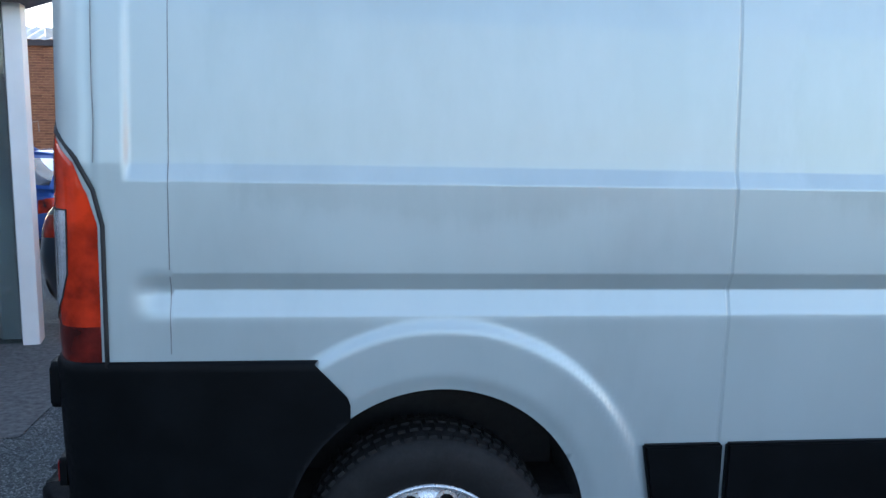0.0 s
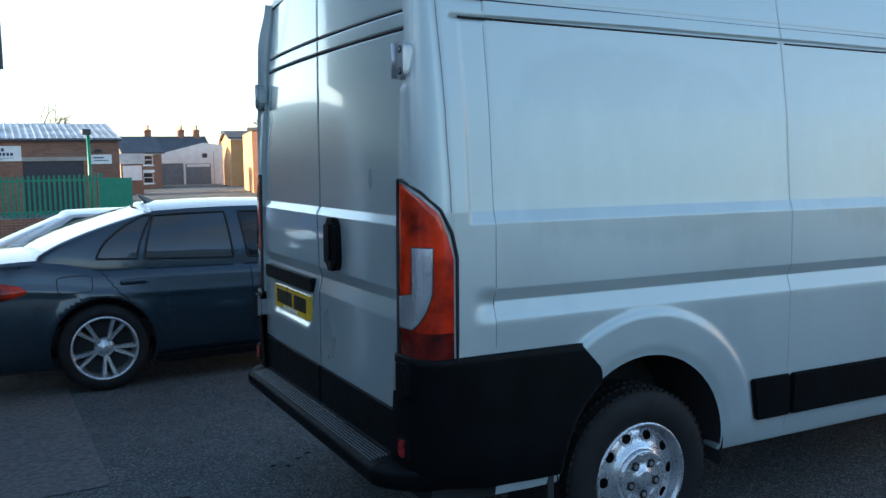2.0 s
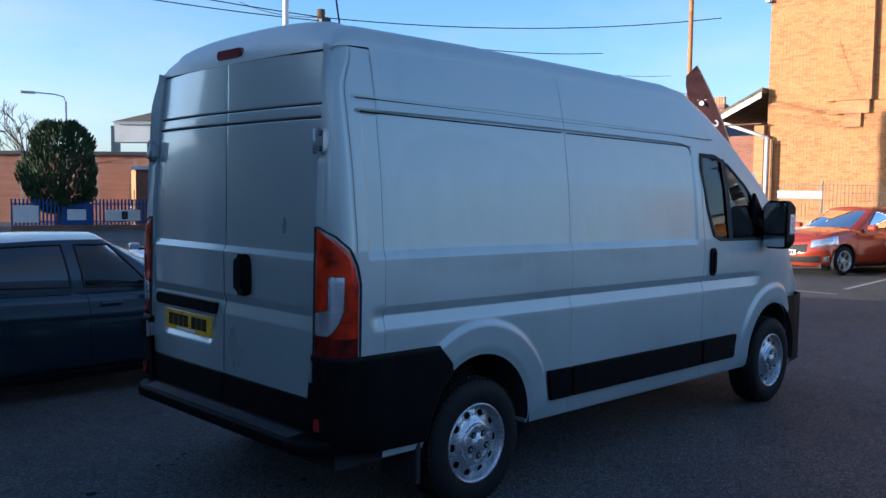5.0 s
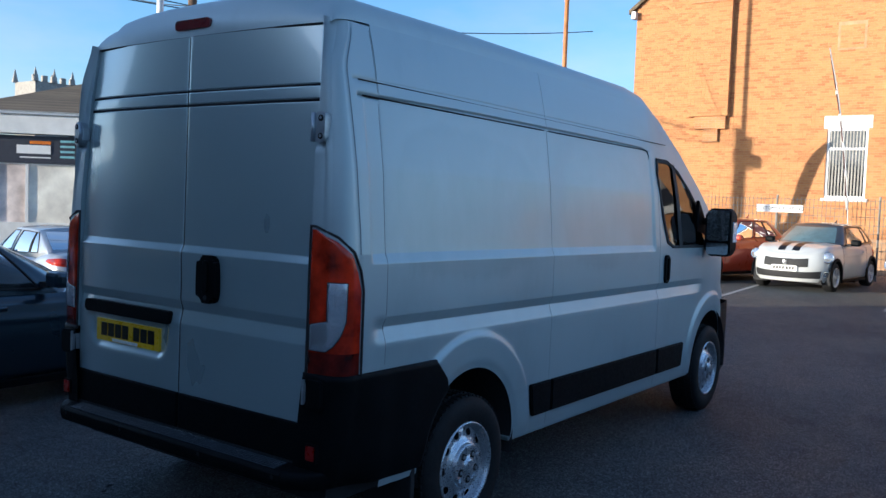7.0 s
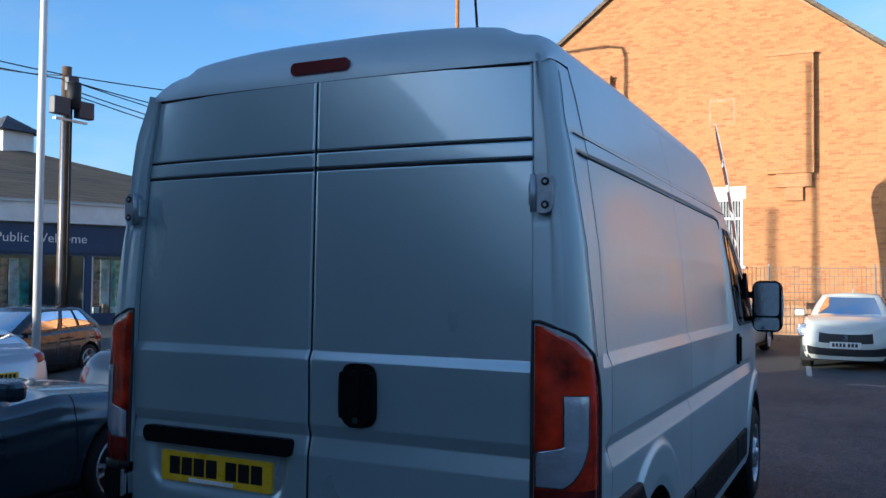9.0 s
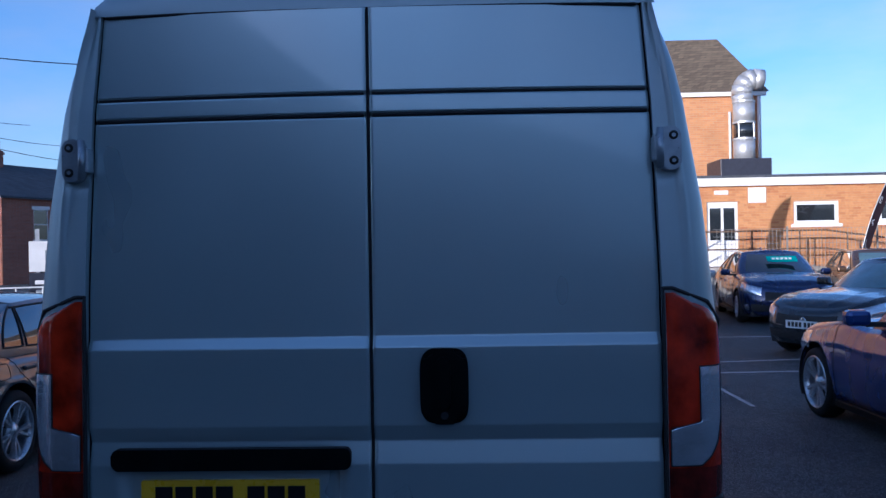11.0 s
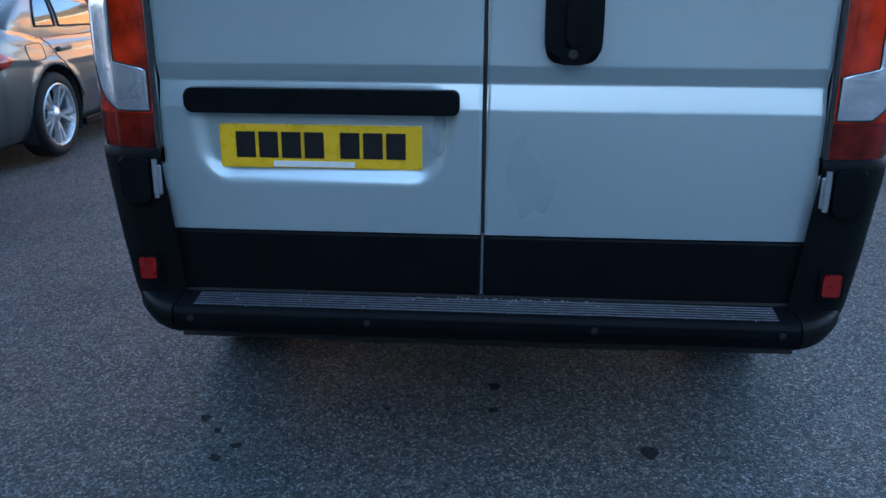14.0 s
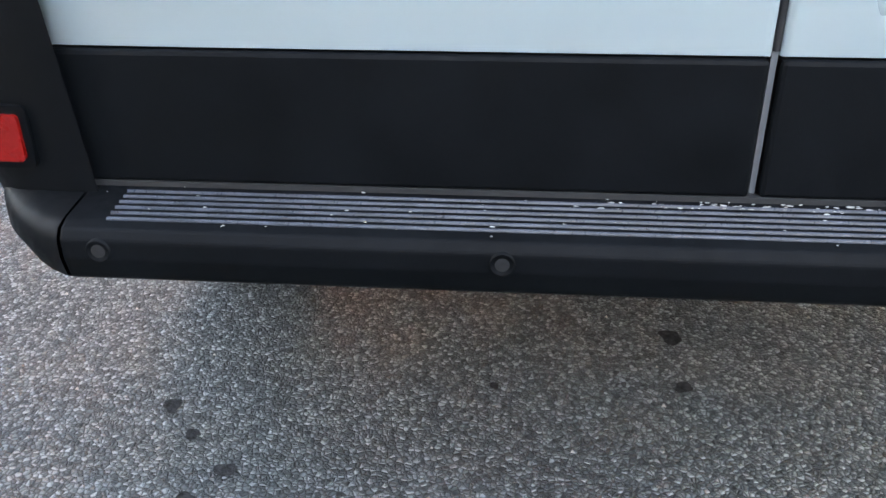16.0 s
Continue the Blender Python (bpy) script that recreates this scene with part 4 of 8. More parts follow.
    prism("grille", round_rect(-0.5, 0.5, 0.62, 0.95, 0.05), 5.335, 5.36, M["rubber"], van)
    # cab inside
    for s in (-1, 1):
        sb = bmesh.new()
        add_box(sb, 3.35, 3.50, s * 0.45 - 0.26, s * 0.45 + 0.26, 1.05, 1.68, 0.05)
        part("seat_back", sb, M["dark_int"], van)
        box("head_rest", 3.36, 3.46, s * 0.45 - 0.12, s * 0.45 + 0.12, 1.70, 1.88, M["dark_int"], van, bevel=0.03)
    box("dashboard", 4.25, 4.75, -0.85, 0.85, 1.0, 1.33, M["dark_int"], van, bevel=0.06)
    box("bulkhead", 3.17, 3.20, -0.88, 0.88, 0.5, 2.2, M["dark_int"], van)
    # roof aerial
    tube("aerial", (0.42, -0.45, 2.49), (0.36, -0.45, 2.80), 0.005, M["rubber"], van, seg=6)
    return van


def steel_wheel(s):
    """A pressed steel wheel with oval holes; its outer face looks along s * y."""
    w = new("wheel")
    bm = bmesh.new()
    prof = [(-0.10, 0.215), (-0.112, 0.235), (-0.112, 0.29), (-0.10, 0.325), (-0.075, 0.340), (-0.02, 0.345), (0.02, 0.345), (0.075, 0.340), (0.10, 0.325), (0.112, 0.29), (0.112, 0.235), (0.10, 0.215)]
    lathe(bm, prof, 64, "y")
    part("tyre", bm, M["tyre"], w, "black tyre", smooth=True)
    tr = bmesh.new()
    for k in range(64):
        a = 2 * math.pi * k / 64
        for yy, sk in ((-0.07, 0.02), (-0.025, -0.02), (0.025, 0.02), (0.07, -0.02)):
            m = Matrix.Rotation(a + sk, 4, "Y") @ Matrix.Translation((0.3455 if abs(yy) < 0.05 else 0.3395, yy, 0))
            add_box(tr, -0.006, 0.005, -0.017, 0.017, -0.0105, 0.0105, m=m)
    part("tread", tr, M["tyre"], w)
    rim = bmesh.new()
    f = s
    lathe(rim, [(f * 0.095, 0.216), (f * 0.108, 0.213), (f * 0.105, 0.203), (f * 0.085, 0.198), (f * 0.065, 0.192), (f * 0.060, 0.188)], 64, "y")
    part("rim", rim, M["wheel_silver"], w, "silver steel rim", smooth=True)
    disc = bmesh.new()
    # dished disc with ten oval holes
    n, rings = 80, [(0.190, 0.058), (0.178, 0.066), (0.166, 0.071), (0.154, 0.074), (0.142, 0.077), (0.130, 0.082), (0.120, 0.092), (0.105, 0.100), (0.088, 0.103), (0.075, 0.104)]
    vv = [[disc.verts.new((r * math.cos(2 * math.pi * k / n), f * d, r * math.sin(2 * math.pi * k / n))) for k in range(n)] for r, d in rings]
    for i in range(len(rings) - 1):
        for k in range(n):
            if 1 <= i <= 3 and (k % 8) in (2, 3, 4, 5):
                continue
            disc.faces.new((vv[i][k], vv[i][(k + 1) % n], vv[i + 1][(k + 1) % n], vv[i + 1][k]))
    for k in range(10):
        a = 2 * math.pi * (k * 8 + 4) / n
        for i in range(12):
            t0, t1 = 2 * math.pi * i / 12, 2 * math.pi * (i + 1) / 12
            q = []
            for t, rr in ((t0, 0.0215), (t1, 0.0215), (t1, 0.032), (t0, 0.032)):
                rad, tan = 0.161 + 0.86 * rr * math.cos(t), rr * math.sin(t)
                q.append(disc.verts.new((rad * math.cos(a) - tan * math.sin(a), f * (0.0735 + 0.0022 - (rad - 0.160) * 0.22), rad * math.sin(a) + tan * math.cos(a))))
            disc.faces.new(q)
    part("wheel_disc", disc, M["wheel_silver"], w, "silver wheel disc with round holes", smooth=True)
    # plain dark disc added for the shade seen through the wheel's holes
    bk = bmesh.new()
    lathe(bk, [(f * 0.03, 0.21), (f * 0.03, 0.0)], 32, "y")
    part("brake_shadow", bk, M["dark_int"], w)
    hub = bmesh.new()
    lathe(hub, [(f * 0.090, 0.112), (f * 0.112, 0.108), (f * 0.117, 0.100), (f * 0.112, 0.092), (f * 0.114, 0.040), (f * 0.124, 0.036), (f * 0.126, 0.026), (f * 0.126, 0.0)], 48, "y")
    h = part("hub_cap", hub, M["wheel_silver"], w, "silver hub cap", smooth=True)
    for k in range(5):
        a = 2 * math.pi * k / 5
        nb = bmesh.new()
        add_tube(nb, (0.064 * math.cos(a), f * 0.110, 0.064 * math.sin(a)), (0.064 * math.cos(a), f * 0.1165, 0.064 * math.sin(a)), 0.019, 0.018, 16)
        bo = part("bolt_well", nb, M["gap"], h)
        nb = bmesh.new()
        add_tube(nb, (0.064 * math.cos(a), f * 0.114, 0.064 * math.sin(a)), (0.064 * math.cos(a), f * 0.121, 0.064 * math.sin(a)), 0.0105, 0.009, 6)
        part("wheel_bolt", nb, M["steel"], bo)
        a += math.pi / 5
        nb = bmesh.new()
        add_box(nb, 0.074, 0.098, -0.004, 0.004, -0.020, 0.020, 0.002, m=Matrix.Rotation(-a, 4, "Y") @ Matrix.Translation((0, f * 0.1135, 0)))
        part("hub_rib", nb, M["wheel_silver"], h)
    return w


van = build_van()


# ---- parked cars ----
def alloy_wheel(r, rim, s, spokes=5, double=True, steel_look="wheel_silver"):
    """A tyre on a spoked alloy; its outer face looks along s * y."""
    w = new("wheel")
    hw = 0.105
    bm = bmesh.new()
    lathe(bm, [(-hw * 0.9, rim), (-hw, rim + 0.02), (-hw, r - 0.045), (-hw * 0.85, r - 0.012), (-hw * 0.6, r), (hw * 0.6, r), (hw * 0.85, r - 0.012), (hw, r - 0.045), (hw, rim + 0.02), (hw * 0.9, rim)], 48, "y")
    part("tyre", bm, M["tyre"], w, "black tyre", smooth=True)
    al = bmesh.new()
    lathe(al, [(s * hw * 0.9, rim + 0.006), (s * hw * 1.02, rim), (s * hw * 0.95, rim - 0.012), (s * hw * 0.5, rim - 0.02), (-s * hw * 0.6, rim - 0.03)], 48, "y")
    part("rim", al, M[steel_look], w, "silver alloy rim", smooth=True)
    back = bmesh.new()
    lathe(back, [(-s * 0.01, rim - 0.03), (-s * 0.01, 0)], 24, "y")
    part("brake_disc", back, M["dark_int"], w)
    for k in range(spokes):
        a = 2 * math.pi * k / spokes
        for d in ((-0.19, 0.19) if double else (0.0,)):
            sp = bmesh.new()
            w0, w1 = (0.0135, 0.019) if double else (0.030, 0.040)
            c0, c1 = Vector((0.04 * math.cos(a), 0, 0.04 * math.sin(a))), Vector(((rim - 0.008) * math.cos(a + d), 0, (rim - 0.008) * math.sin(a + d)))
            t = (c1 - c0).normalized()
            nrm = Vector((-t.z, 0, t.x))
            vs = []
            for c, ww, y0, y1 in ((c0, w0, 0.045, 0.075), (c1, w1, 0.05, 0.092)):
                vs += [sp.verts.new(c + nrm * ww + Vector((0, s * y0, 0))), sp.verts.new(c - nrm * ww + Vector((0, s * y0, 0))),
                       sp.verts.new(c - nrm * ww * 0.7 + Vector((0, s * y1, 0))), sp.verts.new(c + nrm * ww * 0.7 + Vector((0, s * y1, 0)))]
            for q in ((0, 1, 2, 3), (4, 5, 6, 7), (0, 1, 5, 4), (1, 2, 6, 5), (2, 3, 7, 6), (3, 0, 4, 7)):
                sp.faces.new([vs[i] for i in q])
            part("spoke", sp, M[steel_look], w)
    hb = bmesh.new()
    lathe(hb, [(s * 0.03, 0.075), (s * 0.07, 0.068), (s * 0.08, 0.04), (s * 0.082, 0.032), (s * 0.086, 0.028), (s * 0.086, 0)], 24, "y")
    part("hub", hb, M[steel_look], w, smooth=True)
    return w


CAR_KINDS = {
    # deck: (x, z) of bonnet, belt and boot from rear to front; cab: rear glass foot, rear roof, front roof, screen foot
    "saloon": dict(wb=2.81, ro=1.03, fo=0.78, width=1.81, height=1.39, r=0.325, rim=0.236, deck=[(0.0, 0.93), (0.12, 0.985), (0.5, 1.00), (0.75, 0.97), (1.0, 0.915), (2.9, 0.87), (3.3, 0.91), (4.1, 0.85), (4.45, 0.78), (4.62, 0.70)], cab=(0.50, 1.40, 2.55, 3.38), doors=(0.315, 0.625, 0.83), tip=0.165, round=0.66),
    "coupe": dict(wb=2.69, ro=0.83, fo=0.80, width=1.77, height=1.40, r=0.32, rim=0.24, deck=[(0.0, 0.95), (0.15, 1.02), (0.5, 1.02), (1.2, 0.96), (2.6, 0.90), (3.0, 0.93), (3.8, 0.85), (4.15, 0.79), (4.32, 0.71)], cab=(0.28, 1.05, 2.25, 3.05), doors=(0.34, 0.34, 0.80)),
    "hatch": dict(wb=2.55, ro=0.68, fo=0.80, width=1.72, height=1.46, r=0.31, rim=0.215, deck=[(0.0, 0.92), (0.12, 0.99), (0.5, 1.0), (1.2, 0.97), (2.6, 0.92), (2.9, 0.97), (3.6, 0.90), (3.9, 0.83), (4.03, 0.75)], cab=(0.10, 0.55, 2.05, 3.08), doors=(0.30, 0.55, 0.80)),
    "small": dict(wb=2.40, ro=0.55, fo=0.72, width=1.66, height=1.42, r=0.295, rim=0.20, deck=[(0.0, 0.88), (0.1, 0.95), (0.5, 0.97), (1.2, 0.94), (2.3, 0.92), (2.55, 0.97), (3.2, 0.94), (3.5, 0.88), (3.67, 0.79)], cab=(0.10, 0.50, 1.95, 2.72), doors=(0.28, 0.28, 0.78)),
    "estate": dict(wb=2.85, ro=0.95, fo=0.95, width=1.88, height=1.48, r=0.325, rim=0.22, deck=[(0.0, 0.92), (0.12, 1.0), (0.5, 1.02), (1.4, 0.98), (2.9, 0.94), (3.4, 0.98), (4.2, 0.92), (4.6, 0.84), (4.75, 0.76)], cab=(0.35, 1.35, 2.6, 3.62), doors=(0.34, 0.57, 0.82)),
}


def build_car(name, label, kind, paint, x, y, yaw, z=0.0, rear_plate=True, front_plate=True, spokes=5, double=True, wheels="wheel_silver", roof=None, glass=None, screen=None, round_lamps=False, stripes=False, card=None, bars=0, dark_trim=False, front_glass=None, tail=(0.62, 0.86)):
    K = dict(CAR_KINDS[kind])
    wb, ro, fo, W, H, r, rim = K["wb"], K["ro"], K["fo"], K["width"] / 2, K["height"], K["r"], K["rim"]
    L = ro + wb + fo
    dk = np.array(K["deck"])
    dk_x = dk[:, 0] / dk[-1, 0] * L - ro
    dk_z = dk[:, 1]
    car = thing(name, label, "car", x, y, z, 0, 0, yaw, group="parked cars")
    deck = lambda xx: np.interp(xx, dk_x, dk_z)
    # plan outline of half the body, from the rear middle round the side to the front middle
    n_end, n_side = 16, 110
    tt = np.linspace(0, 1, n_end)
    xr_, xf_ = -ro, wb + fo
    rear_y, rear_x = W * 0.93 * np.sin(tt * math.pi / 2), xr_ + 0.30 * (1 - np.cos(tt * math.pi / 2)) ** 1.5
    side_x = np.linspace(rear_x[-1], xf_ - 0.50, n_side)[1:-1]
    front_y, front_x = rear_y[::-1], (xf_ - 0.50 * (1 - np.cos(tt * math.pi / 2)) ** 1.3)[::-1]
    px = np.r_[rear_x, side_x, front_x]
    sm = np.clip((side_x - side_x[0]) / (side_x[-1] - side_x[0]), 0, 1)
    py = np.r_[rear_y, W * (0.93 + 0.07 * np.sin(sm * math.pi) ** 0.5), front_y]
    n = len(px)
    zb = 0.20
    vs = np.r_[0, 0.04, 0.08, np.linspace(0.12, 0.92, 26), 0.95, 0.97, 0.985, 1.0]
    X0, V = np.meshgrid(px, vs, indexing="ij")
    Y0 = np.repeat(py[:, None], len(vs), 1)
    top = deck(X0)
    Z = zb + (top - zb) * V
    bulge = 1 - 0.075 * ((V - 0.48) / 0.52) ** 2 - 0.035 * (V < 0.1) * (1 - V / 0.1)
    bulge = bulge - 0.05 * np.clip((V - 0.9) / 0.1, 0, 1) ** 2
    swage = 0.012 * np.clip(1 - np.abs(V - 0.74) / 0.05, 0, 1)
    mid = wb / 2
    ends = smooth_step(0.25 * L, 0.5 * L, np.abs(X0 - mid))
    X = mid + (X0 - mid) * (1 - ends * (0.05 * np.abs(V - 0.45) ** 1.5 * 2 + 0.03 * np.clip((V - 0.85) / 0.15, 0, 1) ** 2))
    Y = Y0 * (bulge + swage * (Y0 > 0.6))
    keep = np.ones((n - 1, len(vs) - 1), bool)
    ra = r + 0.045
    for cx in (0.0, wb):
        dx, dz = X - cx, Z - (r + 0.01)
        rr = np.hypot(dx, dz)
        inside = (rr < ra) & (Y0 > 0.5)
        flare = np.clip(1 - np.abs(rr - ra - 0.01) / 0.05, 0, 1) * (Y0 > 0.5) * (rr >= ra - 0.03)
        Y = Y + 0.012 * flare
        f = inside[:-1, :-1].astype(int) + inside[1:, :-1] + inside[1:, 1:] + inside[:-1, 1:]
        keep &= f < 4
        part_in = (f > 0) & (f < 4)
        edge = np.zeros_like(inside)
        for a in (0, 1):
            for b in (0, 1):
                edge[a:n - 1 + a, b:len(vs) - 1 + b] |= part_in
        mv = inside & edge
        rr = np.maximum(rr, 1e-4)
        X, Z = np.where(mv, cx + dx / rr * ra, X), np.where(mv, (r + 0.01) + dz / rr * ra, Z)

    def skin(i, j, out=0.0):
        return np.array([X[i, j], Y[i, j], Z[i, j]])

    bodies = []
    for s in (-1, 1):
        bodies.append(grid_ob("body_side", np.stack([X, s * Y, Z], -1), paint, car, keep=keep, flip=s < 0))
    # bonnet, deck and boot close the top
    us = np.linspace(-1, 1, 21)
    Xt = np.repeat(X[:, -1][:, None], len(us), 1)
    Yt = Y[:, -1][:, None] * us[None, :]
    Zt = Z[:, -1][:, None] + 0.035 * (1 - us[None, :] ** 2) * np.clip(Y[:, -1][:, None] / 0.5, 0, 1)
    cr = 0.012 * np.clip(1 - np.abs(np.abs(us) - 0.62) / 0.08, 0, 1)[None, :] * (Xt > wb * 0.7) * np.clip(Y[:, -1][:, None] / 0.5, 0, 1)
    grid_ob("bonnet_and_deck", np.stack([Xt, Yt, Zt + cr], -1), paint, car)
    box("floor_pan", -ro + 0.25, wb + fo - 0.25, -W * 0.8, W * 0.8, 0.17, 0.26, M["dark_int"], car)

    # cabin
    c0, c1, c2, c3 = [v / dk[-1, 0] * L - ro for v in K["cab"]]
    wbm, wt = W * 0.885, W * 0.66
    ur = np.linspace(0, 1, 11)
    rb_ = [(c0 + 0.10 * t ** 2, wbm * 0.96 * t) for t in ur]
    rt_ = [(c1 + 0.06 * t ** 2, wt * 0.92 * t) for t in ur]
    fb_ = [(c3 - 0.42 * t ** 2, wbm * 0.97 * t) for t in ur[::-1]]
    ft_ = [(c2 - 0.16 * t ** 2, wt * 0.94 * t) for t in ur[::-1]]
    ks = np.linspace(0, 1, 42)[1:-1]
    arch = np.sin(ks * math.pi) ** 0.6
    sb_ = [(rb_[-1][0] + (fb_[0][0] - rb_[-1][0]) * k, wbm * (0.96 + 0.04 * a)) for k, a in zip(ks, arch)]
    soft = lambda v: 0.09 * math.log(1 + math.exp(v / 0.09))
    top_x = lambda xb: rt_[-1][0] + soft(ft_[0][0] - rt_[-1][0] - soft(ft_[0][0] - xb + 0.03))
    st_ = [((top_x(sb_[i][0]) if "tip" in K else rt_[-1][0] + (ft_[0][0] - rt_[-1][0]) * k), wt * (0.92 + 0.08 * a)) for i, (k, a) in enumerate(zip(ks, arch))]
    Bt, Tp = np.array(rb_ + sb_ + fb_), np.array(rt_ + st_ + ft_)
    nr, ns = len(rb_), len(sb_)
    vv = np.r_[0, 0.05, np.linspace(0.1, 0.86, 10), 0.9, 0.94, 0.975, 1.0]
    nu, nv = len(Bt), len(vv)
    G = np.zeros((nu, nv, 3))
    zb2 = deck(Bt[:, 0]) - 0.01
    ztop = H - 0.055 - 0.05 * np.abs((Tp[:, 0] - (c1 * 0.45 + c2 * 0.55)) / (c2 - c1 + 0.3)) ** 2 * 2
    for j, v in enumerate(vv):
        k = v + 0.10 * math.sin(v * math.pi) * (1 - v)
        bow = 0.7 * np.exp(-(((np.arange(nu) - nr) / ns - 0.17) / 0.13) ** 2) if "tip" in K else np.zeros(nu)
        xy = Bt + (Tp - Bt) * (v ** (1 + bow))[:, None]
        xy[:, 1] = Bt[:, 1] + (Tp[:, 1] - Bt[:, 1]) * v ** 1.35
        G[:, j, :2] = xy
        swell = 0.93 + (K.get("round", 0.93) - 0.93) * (1 - smooth_step(0.1, 0.75, np.arange(nu) / nu))
        G[:, j, 2] = zb2 + (ztop - zb2) * v ** swell
    g0, g1 = 2, nv - 4
    fa, fb2, fc = K["doors"]
    span = lambda a, b: (nr + int(a * ns), nr + int(b * ns))
    panes = [("rear_window", 0, nr - 2), ("windscreen", nu - nr + 2, nu - 1)]
    if fb2 > fa:
        panes += [("side_window", *span(K.get("tip", 0.10), fa - 0.02)), ("side_window", *span(fa, fb2 - 0.02)), ("side_window", *span(fb2 + 0.03, 0.93))]
    else:
        panes += [("side_window", *span(0.10, fa - 0.03)), ("side_window", *span(fa, 0.93))]
    shell = np.ones((nu - 1, nv - 1), bool)
    for nm, a, b in panes:
        shell[a:b, g0:g1] = False
    for s in (-1, 1):
        grid_ob("cabin_frame", G * np.array([1, s, 1]), roof or paint, car, keep=shell, flip=s < 0)
    gm = glass or M["car_glass"]
    for nm, a, b in panes:
        block = G[a:b + 1, g0:g1 + 1].copy()
        if nm in ("rear_window", "windscreen"):
            m2 = block[::-1] * np.array([1, -1, 1]) if nm == "windscreen" else block[::-1] * np.array([1, -1, 1])
            full = np.concatenate([block, m2[1:]]) if nm == "windscreen" else np.concatenate([m2[:-1], block])
            ob = grid_ob(nm, full, screen if screen and nm == "windscreen" else gm, car)
            ob.visible_shadow = False
        else:
            for s in (-1, 1):
                ob = grid_ob(nm, block * np.array([1, s, 1]), front_glass if front_glass and b > 0.7 * nu else gm, car, flip=s < 0)
                ob.visible_shadow = False
                edge = [tuple(block[i, 0] * (1, s, 1) + np.array([0, s * 0.003, 0])) for i in range(len(block))]
                edge += [tuple(block[-1, j] * (1, s, 1) + np.array([0, s * 0.003, 0])) for j in range(block.shape[1])]
                edge += [tuple(block[i, -1] * (1, s, 1) + np.array([0, s * 0.003, 0])) for i in range(len(block) - 1, -1, -1)]
                edge += [tuple(block[0, j] * (1, s, 1) + np.array([0, s * 0.003, 0])) for j in range(block.shape[1] - 1, -1, -1)]
                cable("window_seal", edge, 0.009, M["rubber"], ob)
    # roof
    Xr = np.repeat(G[:, -1, 0][:, None], 15, 1)
    u2 = np.linspace(-1, 1, 15)
    Yr = G[:, -1, 1][:, None] * u2[None, :]
    Zr = G[:, -1, 2][:, None] + 0.05 * (1 - u2[None, :] ** 2) * np.clip(G[:, -1, 1][:, None] / 0.4, 0, 1)
    grid_ob("roof", np.stack([Xr, Yr, Zr], -1), roof or paint, car)
    tube("roof_fin", (c1 + 0.15, 0, H - 0.04), (c1 + 0.04, 0, H + 0.045), 0.032, roof or paint, car, r1=0.008, seg=6)
    # inside
    for sx in (c2 - 0.62, (c1 + c2) / 2 - 0.75):
        for s in (-1, 1):
            sbm = bmesh.new()
            add_box(sbm, sx - 0.09, sx + 0.06, s * 0.37 - 0.24, s * 0.37 + 0.24, 0.45, 1.02, 0.04)
            add_box(sbm, sx - 0.10, sx - 0.01, s * 0.37 - 0.12, s * 0.37 + 0.12, 1.04, 1.20, 0.03)
            part("seat", sbm, M["dark_int"], car)
    box("cabin_floor", c0, c3 - 0.3, -W * 0.8, W * 0.8, 0.35, 0.5, M["dark_int"], car)
    box("dashboard", c3 - 0.75, c3 - 0.15, -W * 0.75, W * 0.75, 0.62, 0.86, M["dark_int"], car, bevel=0.05)

    # shut lines, handles, mirrors
    def col_at(xx):
        return int(np.argmin(np.abs(X[n_end:n - n_end, 10] - xx))) + n_end

    d_front, d_mid, d_rear = wb - 0.42, (c1 * 0.4 + c2 * 0.6) - 0.10, 0.42
    if "tip" in K:
        d_mid, d_rear = 1.12, 0.10
    cuts = (d_front, d_mid, d_rear) if fb2 > fa else (d_front, d_mid - 0.30)
    for s in (-1, 1):
        for xx in cuts:
            sweep = (0.34, -0.12) if "tip" in K and xx == d_rear else (0.0, 0.0)
            cs_ = [(col_at(xx + sweep[0] + (sweep[1] - sweep[0]) * (vs[j] - 0.25) / 0.75), j) for j in range(3 if sweep[0] == 0 else 8, len(vs) - 1)]
            cable("shut_line", [(X[i, j], s * (Y[i, j] + 0.0005), Z[i, j]) for i, j in cs_], 0.0035, M["gap"], car)
        for xx in ((d_mid + 0.10, 0.13 if "tip" in K else d_rear + 0.12) if fb2 > fa else (d_mid - 0.20,)):
            i = col_at(xx)
            j = int(np.argmin(np.abs(vs - (0.87 if "tip" in K else 0.80))))
            box("door_handle", xx, xx + 0.19, *sorted((s * (Y[i, j] - 0.01), s * (Y[i, j] + 0.028))), Z[i, j] - 0.019, Z[i, j] + 0.019, paint, car, bevel=0.012)
        mb = bmesh.new()
        add_box(mb, c3 - 0.66, c3 - 0.52, *sorted((s * (W * 0.98), s * (W * 0.98 + 0.20))), 0.94, 1.07, 0.04)
        mo = part("wing_mirror", mb, M["black_plastic"] if dark_trim else paint, car, smooth=False)
        box("mirror_stalk", c3 - 0.62, c3 - 0.56, *sorted((s * W * 0.84, s * W)), 0.93, 0.97, M["rubber"], mo)
        box("sill_trim", 0.40, wb - 0.42, *sorted((s * (W - 0.075), s * (W - 0.02))), 0.17, 0.235, M["black_plastic"], car, bevel=0.01)

